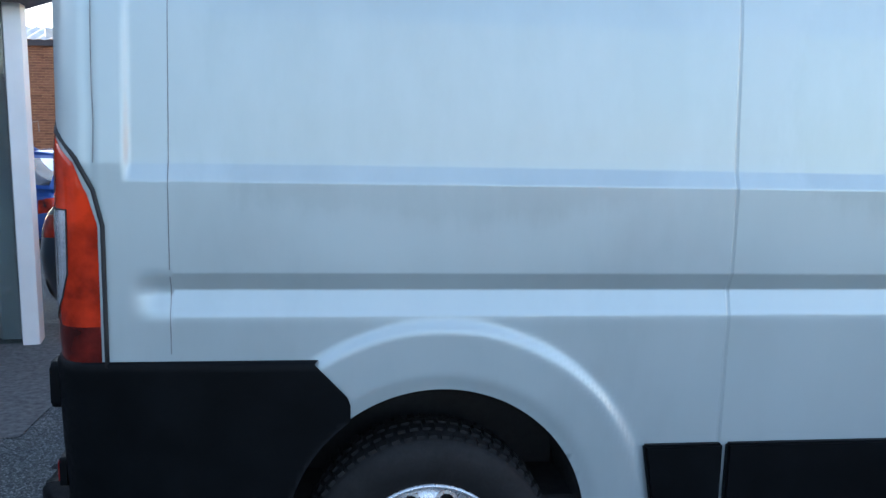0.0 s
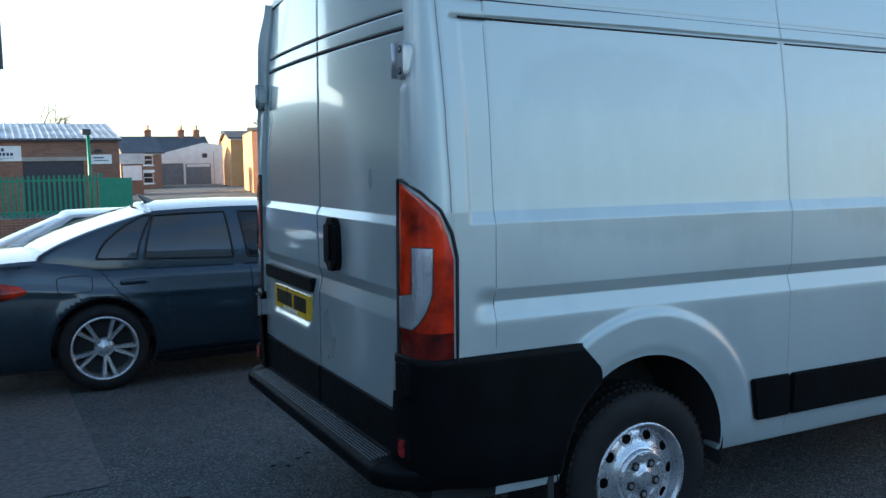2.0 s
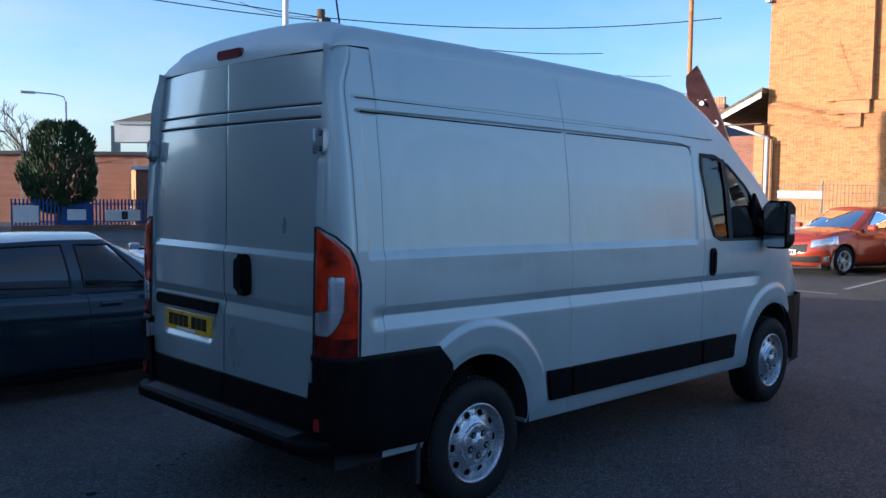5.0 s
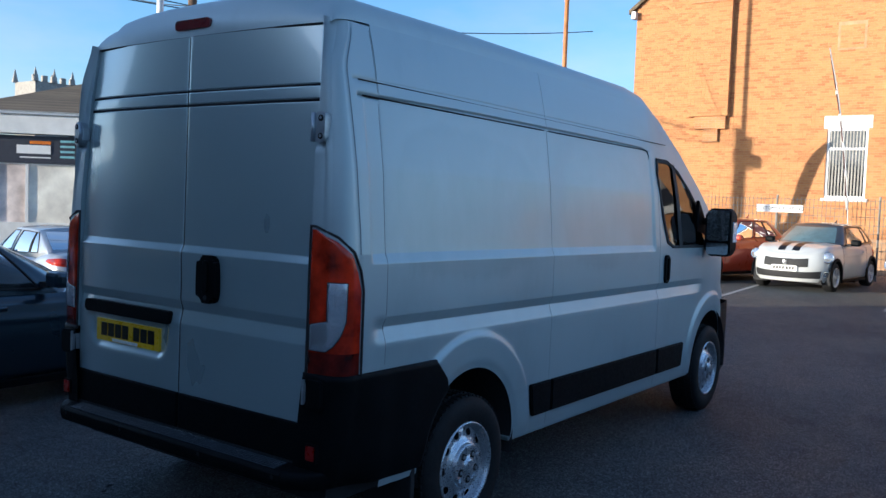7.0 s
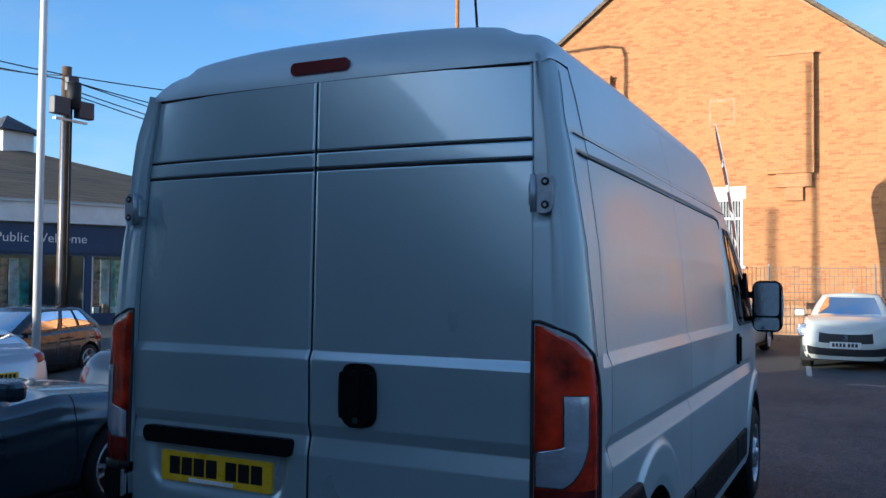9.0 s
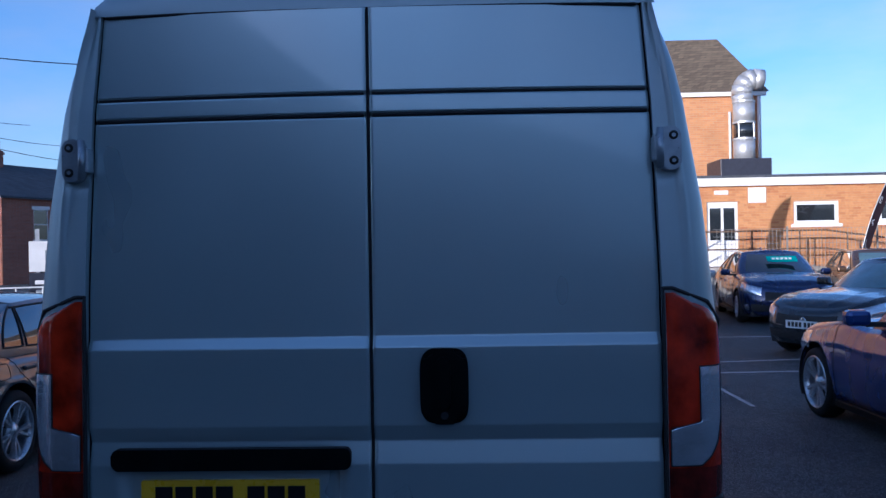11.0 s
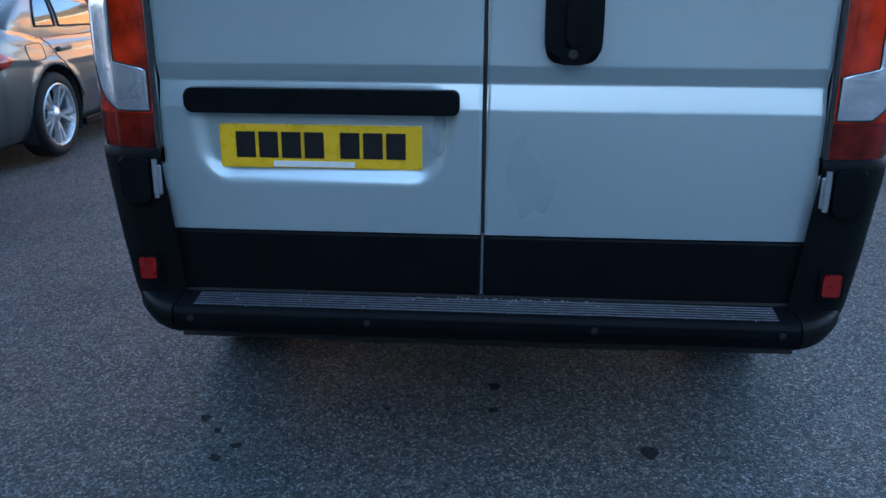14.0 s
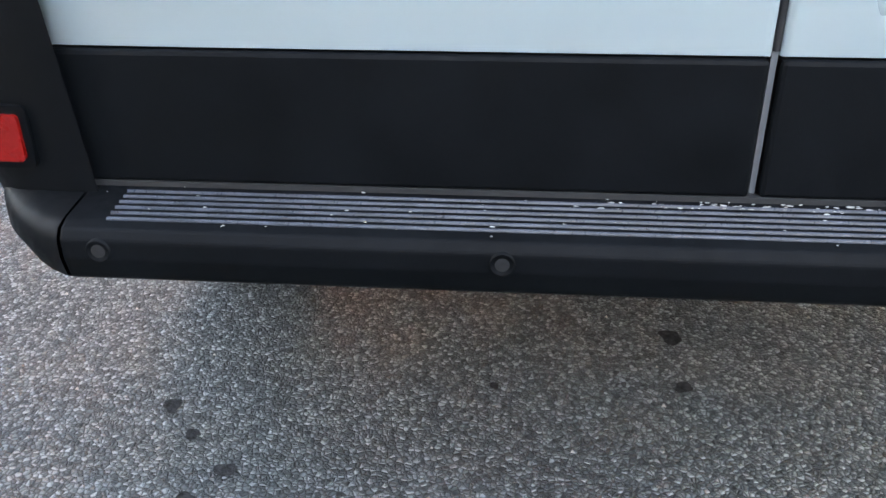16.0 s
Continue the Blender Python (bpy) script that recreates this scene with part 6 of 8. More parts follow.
    box("pier", 25.3, 25.6, 9.12, 9.45, 0, 4.0, M["brick_orange"], p)
    tube("drainpipe", (25.25, 8.98, 0.4), (25.25, 8.98, 3.58), 0.065, M["white_paint"], p)
    tube("drainpipe", (25.25, 8.98, 3.58), (25.2, 10.6, 4.15), 0.055, M["white_paint"], p)
    tube("soil_pipe", (25.3, 8.80, 0.4), (25.3, 8.80, 3.5), 0.05, M["wood_pole"], p)
    box("back_wall", 28.5, 28.8, 9.1, 12.0, 0, 3.9, M["brick_red"], p)
    return h


gable_house = build_gable()


def build_extension():
    e = thing("flat_roofed_extension", "single-storey orange brick extension with white fascia", "building")
    f = Face(23.0, -4.6, -90)
    door = (2.53, 3.44, 0.90, 2.84)
    wins = [(5.04, 6.34, 2.15, 2.81), (7.48, 8.78, 2.17, 2.84), (0.95, 1.85, 2.15, 2.81)]
    f.wall("wall", 0, 9.45, 0, 3.36, M["mortar"], e, holes=[door] + wins)
    f.bricks("brickwork", 0, 9.45, 0.6, 3.32, e, holes=[door] + wins, single=None, label="weathered orange bricks")
    for w in wins:
        f.window(e, *w, bar=0.10)
    f.box("fascia", -0.1, 9.6, 3.29, 3.53, 0.02, 0.16, M["fascia_white"], e)
    f.box("roof", -0.1, 9.6, 3.53, 3.60, -8.0, 0.20, M["slate"], e)
    f.box("end_wall", 9.2, 9.45, 0, 3.36, -8.0, -0.26, M["brick_orange"], e)
    d = new("door")
    d.parent = e
    f.box("door_leaf", *door, -0.12, -0.06, M["white_paint"], d)
    for u in (door[0] + 0.10, door[0] + 0.50):
        f.box("pane", u, u + 0.32, 1.72, 2.66, -0.058, -0.05, M["dark_glass"], d)
    f.box("notice", 3.73, 4.24, 2.80, 3.24, 0.012, 0.04, M["white_paint"], e)
    f.box("vent", 2.75, 3.15, 3.05, 3.17, 0.012, 0.05, M["fascia_white"], e)
    tube("drainpipe", f.at(9.33, 0.3, 0.08), f.at(9.33, 3.4, 0.08), 0.045, M["white_paint"], e)
    # flue standing on the flat roof
    fl = thing("flue", "shiny galvanised kitchen flue with a bent top", "flue")
    bx, by = 25.2, -8.94
    box("plinth", bx - 0.7, bx + 0.9, by - 0.62, by + 0.95, 3.60, 4.25, M["dark_board"], fl, bevel=0.02)
    for z0, z1, mt in ((4.25, 4.92, "galv"), (4.92, 5.44, "dark_glass"), (5.44, 6.1, "galv")):
        tube("duct", (bx, by, z0), (bx, by, z1), 0.33, M[mt], fl, seg=28)
        bm = bmesh.new()
        lathe(bm, [(z1 - 0.03, 0.33), (z1 - 0.03, 0.355), (z1 + 0.03, 0.355), (z1 + 0.03, 0.33)], 28, "z", (bx, by, 0))
        part("collar", bm, M["galv"], fl)
    for k in range(4):
        a = radians(45 + 90 * k)
        tube("strut", (bx + 0.33 * math.cos(a), by + 0.33 * math.sin(a), 4.9), (bx + 0.33 * math.cos(a), by + 0.33 * math.sin(a), 5.46), 0.025, M["galv"], fl, seg=8)
    bend = [(bx, by, 6.1), (bx, by + 0.06, 6.32), (bx, by + 0.03, 6.55), (bx, by - 0.10, 6.74), (bx, by - 0.30, 6.83), (bx, by - 0.56, 6.80)]
    for p, q in zip(bend, bend[1:]):
        d = (Vector(q) - Vector(p)).normalized() * 0.05
        tube("elbow", p, Vector(q) + d, 0.32, M["galv"], fl, seg=24)
    # the taller house behind
    h = thing("rear_wing", "two-storey brick wing with brown tiled roof and white gutter", "house")
    g = Face(26.6, -2.0, -90)
    g.wall("wall", 0.6, 7.95, 0, 6.60, M["brick_orange"], h)
    g.box("gutter", 0.5, 8.08, 6.52, 6.66, 0.02, 0.16, M["white_paint"], h)
    bm = bmesh.new()
    q = [bm.verts.new(v) for v in (g.at(0.5, 6.66, 0.2), g.at(8.15, 6.66, 0.2), g.at(7.5, 9.24, -3.4), g.at(0.5, 9.24, -3.4), g.at(8.15, 6.66, -7.0), g.at(0.5, 6.66, -7.0))]
    for idx in ((0, 1, 2, 3), (3, 2, 4, 5), (1, 4, 2), (0, 3, 5), (0, 5, 4, 1)):
        bm.faces.new([q[i] for i in idx])
    part("roof", bm, M["clay_tile"], h)
    Face(26.6, -9.69, 0).box("end_wall", 0.26, 6.5, 0, 6.60, 0, 0.25, M["brick_orange"], h)
    tube("drainpipe", g.at(7.86, 3.6, 0.08), g.at(7.86, 6.5, 0.08), 0.06, M["white_paint"], h)
    tube("drainpipe", g.at(6.89, 3.6, 0.08), g.at(6.89, 6.0, 0.08), 0.04, M["white_paint"], h)
    # ramp with hand rails
    r = thing("access_ramp", "concrete access ramp with brown metal hand rails", "ramp")
    prism("slab", [(21.6, 0.0), (22.97, 0.0), (22.97, 0.95), (21.6, 0.95)], -10.0, -6.6, M["concrete"], r, axis="y")
    prism("slope", [(-10.0, 0.0), (-15.5, 0.0), (-15.5, 0.15), (-10.0, 0.95)], 21.6, 22.97, M["concrete"], r, axis="x")
    for n_, yy in enumerate(np.arange(-6.7, -14.6, -1.3)):
        zz = 0.95 if yy > -10 else 0.95 + (yy + 10) * 0.145
        tube("rail_post", (21.65, yy, zz), (21.65, yy, zz + 1.0), 0.025, M["wood_pole"], r, seg=8)
    for k in (0.5, 1.0):
        tube("hand_rail", (21.65, -6.7, 0.95 + k), (21.65, -10, 0.95 + k), 0.024, M["wood_pole"], r, seg=8)
        tube("hand_rail", (21.65, -10, 0.95 + k), (21.65, -14.6, 0.28 + k), 0.024, M["wood_pole"], r, seg=8)
    for k in range(5):
        box("step", 21.6, 22.97, -6.6 + k * 0.28, -6.32 + k * 0.28, 0, 0.95 - (k + 1) * 0.16, M["concrete"], r)
    for xx in (21.65, 22.9):
        tube("stair_rail", (xx, -6.6, 1.95), (xx, -5.0, 1.05), 0.024, M["galv"], r, seg=8)
        tube("stair_rail", (xx, -6.6, 1.50), (xx, -5.0, 0.60), 0.024, M["galv"], r, seg=8)
        tube("rail_post", (xx, -5.0, 0.0), (xx, -5.0, 1.05), 0.024, M["galv"], r, seg=8)
    return e


extension = build_extension()


def mesh_fence(x, y0, y1, z0, z1, name="mesh_fence", step=0.10):
    fe = thing(name, "grey welded mesh fence panels on steel posts", "fence")
    for yy in np.arange(y0, y1 + 0.01, 2.4):
        box("post", x - 0.022, x + 0.022, yy - 0.022, yy + 0.022, 0.0, z1 + 0.06, M["fence_grey"], fe)
    bm = bmesh.new()
    for yy in np.arange(y0, y1, step):
        add_tube(bm, (x - 0.04, yy, z0), (x - 0.04, yy, z1), 0.006, seg=4, caps=False)
    for zz in np.arange(z0, z1 + 0.01, 0.2):
        add_tube(bm, (x - 0.045, y0, zz), (x - 0.045, y1, zz), 0.006, seg=4, caps=False)
    tagged(part("mesh_panel", bm, M["fence_grey"], fe), kind="stuff")
    return fe


mesh_fence(20.55, -4.4, 6.4, 0.15, 2.0)
mesh_fence(21.2, -16.0, -6.8, 0.6, 2.0)
for y0, y1 in ((5.15, 6.35), (2.14, 3.28)):
    sg = thing("parking_sign", "white sign with dark capital lettering on the fence", "sign")
    box("board", 20.44, 20.47, y0, y1, 1.61, 1.80, M["white_paint"], sg)
    letters("lettering", "CUSTOMER PARKING", 0.125, M["ink"], pose(20.435, (y0 + y1) / 2, 1.705, 90, 0, -90), sg, depth=0.001)


# --- workshops across the street
def build_workshop():
    w = thing("trade_workshop", "brown brick workshop with a pale corrugated roof", "building")
    f = Face(-15.0, 40.0, 0)
    win, door = (10.95, 13.41, -0.20, 1.61), (15.14, 17.72, -0.5, 1.78)
    f.wall("wall", 0, 19.3, -0.52, 2.75, M["brick_brown"], w, holes=[win, door])
    f.window(w, *win, cols=3, bar=0.09)
    f.box("lintel", 10.8, 13.6, 1.62, 1.80, -0.2, 0.02, M["concrete"], w)
    f.box("roller_door", door[0], door[1], door[2], door[3], -0.2, -0.12, M["dark_board"], w)
    for k in range(18):
        f.box("slat", door[0], door[1], door[2] + k * 0.12 + 0.01, door[2] + k * 0.12 + 0.07, -0.12, -0.10, M["dark_board"], w)
    f.box("door_lintel", 15.0, 17.9, 1.79, 1.97, -0.2, 0.02, M["concrete"], w)
    f.box("gutter", -0.1, 19.4, 2.68, 2.82, 0.0, 0.16, M["dark_board"], w)
    Face(4.3, 40.0, 90).box("side_wall", 0.01, 11, -0.52, 2.75, -0.25, 0.0, M["brick_red"], w)
    # corrugated roof
    us = np.arange(-0.2, 19.5, 0.075)
    rows = []
    for v, (n, z) in enumerate(((0.25, 2.76), (-5.5, 3.75), (-11.2, 2.76))):
        rows.append([tuple(f.at(u, z + 0.03 * math.sin(k * math.pi / 2), n)) for k, u in enumerate(us)])
    grid_ob("roof", np.array(rows), M["corrug"], w, "weathered corrugated roof sheets", smooth=False)
    prism("gable", [(40.0, 2.75), (51.2, 2.75), (45.5, 3.72)], 4.05, 4.29, M["brick_red"], w)
    f.box("alarm_box", 9.9, 10.2, 2.22, 2.42, 0, 0.12, M["fascia_white"], w)
    f.box("flood_lamp", 18.2, 18.5, 2.15, 2.30, 0.0, 0.2, M["dark_board"], w)
    f.box("name_board", 12.45, 15.12, 1.80, 2.48, 0.02, 0.08, M["white_paint"], w, "white name board")
    nb = thing("name_marks", "dark bars and a square mark on the white board", "sign")
    f.box("mark", 12.60, 12.98, 2.02, 2.36, 0.081, 0.09, M["navy"], nb)
    f.box("mark", 12.67, 12.91, 2.09, 2.29, 0.09, 0.094, M["white_paint"], nb)
    for k in range(9):
        f.box("bar", 13.12 + k * 0.15, 13.23 + k * 0.15, 2.24, 2.38, 0.081, 0.09, M["navy"], nb)
    for k in range(11):
        f.box("bar", 13.12 + k * 0.155, 13.23 + k * 0.155, 2.04, 2.18, 0.081, 0.09, M["navy"], nb)
    f.box("bar", 12.65, 14.80, 1.93, 1.95, 0.081, 0.09, M["navy"], nb)
    f.box("bar", 12.65, 14.40, 1.86, 1.88, 0.081, 0.09, M["navy"], nb)
    f.box("notice", 18.05, 18.95, 1.62, 2.06, 0.0, 0.05, M["white_paint"], w)
    f.box("notice_bar", 18.15, 18.6, 1.88, 1.94, 0.05, 0.056, M["navy"], w)
    f.box("notice_bar", 18.15, 18.8, 1.76, 1.80, 0.05, 0.056, M["navy"], w)
    # nearer brick block with flat roof
    b = thing("brick_block", "brown brick workshop end with rooftop ducts and faded tags", "building")
    g = Face(-13.0, 22.5, 0)
    g.wall("wall", 0, 9.2, -0.52, 3.26, M["mortar"], b)
    g.bricks("brickwork", 0, 9.2, -0.52, 3.23, b, label="brown bricks").data.materials[0] = M["brick_dark"]
    Face(-3.81, 22.5, 101).box("side_wall", 0.01, 8, -0.52, 3.26, -0.25, 0.0, M["brick_brown"], b)
    g.box("gutter", -0.1, 9.3, 3.21, 3.37, 0.0, 0.15, M["dark_board"], b)
    us = np.arange(-0.2, 9.4, 0.075)
    rows = [[tuple(g.at(u + 0.2 * min(0.0, n), z + 0.025 * math.sin(k * math.pi / 2), n)) for k, u in enumerate(us)] for n, z in ((0.2, 3.37), (-4.0, 4.05), (-8.0, 3.37))]
    grid_ob("roof", np.array(rows), M["corrug"], b, "pale corrugated roof sheets", smooth=False)
    g.box("alarm_box", 8.25, 8.5, 2.56, 2.81, 0.012, 0.12, M["red_lens"], b)
    for u in (8.45, 8.65, 8.8):
        tube("duct", g.at(u, 3.4, -0.4), g.at(u, 3.95, -0.4), 0.07, M["galv"], b)
    g.box("roof_unit", 5.5, 8.2, 3.4, 3.75, -2.0, -0.5, M["galv"], b, bevel=0.05)
    tube("drainpipe", g.at(9.12, 0, 0.08), g.at(9.12, 3.2, 0.08), 0.05, M["rubber"], b)
    rnd = random.Random(3)
    for u0, n_ in ((4.0, 7), (6.3, 4), (7.9, 5)):
        pts = []
        for k in range(n_ * 4):
            pts.append(tuple(g.at(u0 + k * 0.05 + rnd.uniform(-0.08, 0.08), 0.95 + rnd.uniform(-0.16, 0.2), 0.02)))
        cable("chalk_tag", pts, 0.010, M["concrete"], b)


M["brick_dark"] = island_brick_mat("brown_brick", [(0.0, (0.16, 0.07, 0.045)), (0.4, (0.25, 0.115, 0.07)), (0.75, (0.30, 0.14, 0.085)), (1.0, (0.20, 0.09, 0.06))])
build_workshop()


def build_green_fence():
    fe = thing("palisade_fence", "green steel palisade fence on a low brick wall", "fence")
    y, x0, x1, zb, zt = 22.6, -3.7, 1.55, 0.16, 1.32
    box("plinth", x0 - 0.05, x1 + 1.0, y, y + 0.25, -0.52, zb - 0.03, M["brick_brown"], fe)
    for z in (zb + 0.12, zt - 0.16):
        box("rail", x0, x1, y + 0.10, y + 0.14, z - 0.02, z + 0.03, M["green_steel"], fe)
    for k in range(int((x1 - x0) / 0.13)):
        x = x0 + k * 0.13
        prism("pale", [(x, zb), (x + 0.06, zb), (x + 0.06, zt - 0.05), (x + 0.03, zt), (x, zt - 0.05)], y + 0.07, y + 0.095, M["green_steel"], fe, axis="y")
    for x in (x0, x0 + 2.0, x1):
        box("post", x - 0.05, x + 0.05, y + 0.08, y + 0.18, -0.1, zt + 0.02, M["green_steel"], fe)
    box("gate_sheet", x1 + 0.05, x1 + 0.85, y + 0.08, y + 0.10, zb - 0.1, zt - 0.12, M["green_steel"], fe)
    bn = thing("wheeled_bin", "turquoise bin standing behind the green fence", "bin")
    box("bin_body", -2.95, -2.40, 24.2, 24.8, -0.52, 0.95, plain("turquoise_plastic", (0.03, 0.22, 0.30), 0.5), bn, bevel=0.03)
    box("lid", -2.98, -2.37, 24.15, 24.85, 0.95, 1.03, bpy.data.materials["turquoise_plastic"], bn, bevel=0.02)
    box("label", -2.8, -2.5, 24.18, 24.199, 0.5, 0.85, M["white_paint"], bn)
    lp = thing("yard_lamp", "floodlight on a green post behind the fence", "lamp")
    tube("post", (2.0, 30.0, -0.52), (2.0, 30.0, 2.72), 0.06, M["green_steel"], lp)
    box("flood_head", 1.78, 2.08, 29.7, 29.95, 2.65, 2.85, M["dark_board"], lp, bevel=0.02)
    tp = thing("telegraph_pole", "tall weathered timber telegraph pole", "pole")
    tube("shaft", (-3.15, 20.5, -0.52), (-3.25, 20.5, 8.5), 0.105, M["wood_pole"], tp, r1=0.085)
    for k in range(6):
        tube("step_iron", (-3.18, 20.35, 1.6 + k * 1.0), (-3.18, 20.20, 1.6 + k * 1.0), 0.012, M["steel"], tp, seg=6)


build_green_fence()


def house(name, label, f, width, eave, rise, depth, wall, roof, wins=(), over=0.25, stacks=(), z0=-0.52):
    h = thing(name, label, "house", group="houses down the street")
    f.wall("wall", 0, width, z0, eave, M[wall], h, holes=[w[:4] for w in wins])
    for w in wins:
        f.window(h, *w[:4], cols=1, rows=(0.5,), lintel=0.2)
    f.box("back_wall", 0, width, z0, eave, -depth, -depth + 0.25, M[wall], h)
    for u in (0.0, width - 0.25):
        bm = bmesh.new()
        pts = [(0, z0), (-depth, z0), (-depth, eave), (-depth / 2, eave + rise), (0, eave)]
        va = [bm.verts.new(f.at(u, p[1], p[0] * 0.998 - 0.005)) for p in pts]
        vb = [bm.verts.new(f.at(u + 0.25, p[1], p[0] * 0.998 - 0.005)) for p in pts]
        bm.faces.new(va)
        bm.faces.new(vb[::-1])
        for i in range(5):
            bm.faces.new((va[i], vb[i], vb[(i + 1) % 5], va[(i + 1) % 5]))
        part("gable_wall", bm, M[wall], h)
    gable_roof("roof", f, 0, width, eave, rise, depth, M[roof], h, over)
    f.box("gutter", -0.1, width + 0.1, eave - 0.12, eave, 0.02, 0.15, M["fascia_white"], h)
    for u in stacks:
        p = f.at(u, 0, -depth / 2)
        chimney(h, p.x, p.y, eave + rise - 0.6, eave + rise + 0.9, 1.1, 0.6, 5)
    return h


def build_far_street():
    # white gabled garage at the end of the side street
    g = thing("garage", "white gabled garage with two grey roller doors", "building")
    f = Face(12.74, 80.2, -11.8)
    f.wall("wall", 0, 6.37, -0.6, 2.45, M["fascia_white"], g, holes=[(0.33, 2.3, -0.6, 1.6), (2.5, 4.8, -0.6, 1.55)])
    for u0, u1, zt in ((0.33, 2.3, 1.6), (2.5, 4.8, 1.55)):
        f.box("roller_door", u0, u1, -0.6, zt, -0.2, -0.12, M["shutter"], g)
        for k in range(14):
            f.box("slat", u0, u1, -0.58 + k * 0.15, -0.49 + k * 0.15, -0.12, -0.10, M["shutter"], g)
    f.box("door_head", 2.6, 4.7, 1.25, 1.5, -0.09, -0.05, M["white_paint"], g)
    f.box("pipe", 5.05, 5.13, -0.6, 2.7, 0.0, 0.08, M["steel"], g)
    bm = bmesh.new()
    va = [bm.verts.new(f.at(u, z, -0.01)) for u, z in ((0, 2.45), (6.37, 2.45), (6.37, 3.2), (4.2, 3.5))]
    vb = [bm.verts.new(v.co - f.n * 12) for v in va]
    bm.faces.new(va)
    bm.faces.new(vb[::-1])
    for i in range(4):
        bm.faces.new((va[i], vb[i], vb[(i + 1) % 4], va[(i + 1) % 4]))
    part("gable", bm, M["fascia_white"], g)
    f.box("vent", 4.05, 4.5, 2.1, 2.5, 0.0, 0.05, M["dark_board"], g)
    house("terrace", "dark slate-roofed terrace beyond the garage", Face(0.0, 99.0, 0), 22, 2.8, 1.9, 8, "brick_brown", "slate", stacks=(6, 15.6, 19.4, 21.2))
    house("terrace", "grey brick terrace with small windows at the corner", Face(8.6, 70.7, 0), 2.9, 2.5, 1.3, 8, "brick_brown", "slate", wins=[(1.4, 2.2, 1.5, 2.3), (1.4, 2.2, 0.0, 0.9)])
    s = thing("shed", "small grey-roofed shed with a white sign", "shed")
    box("wall", 6.6, 8.0, 57.5, 60.0, -0.52, 1.6, M["brick_brown"], s)
    box("roof", 6.5, 8.1, 57.3, 60.2, 1.6, 2.3, M["corrug"], s)
    box("sign", 6.7, 7.9, 57.40, 57.48, 0.5, 1.5, M["white_paint"], s)
    house("brick_house", "sunlit brick house end beside the street", Face(16.63, 68.1, -8), 5.0, 3.6, 0.6, 7, "brick_orange", "slate")
    house("brick_house", "grey rendered house front with an upper window", Face(20.2, 84.0, -8), 5.0, 3.2, 1.6, 7, "brick_brown", "corrug", wins=[(0.8, 2.0, 0.6, 2.0)])
    # far roofline to the west
    far = thing("tower_block", "pale hazy block on the skyline", "building")
    box("wall", -18, -2, 118, 130, -0.52, 8.3, M["concrete"], far)
    box("upper_wall", -15, -4, 118.5, 129, 8.3, 9.1, M["concrete"], far)


build_far_street()


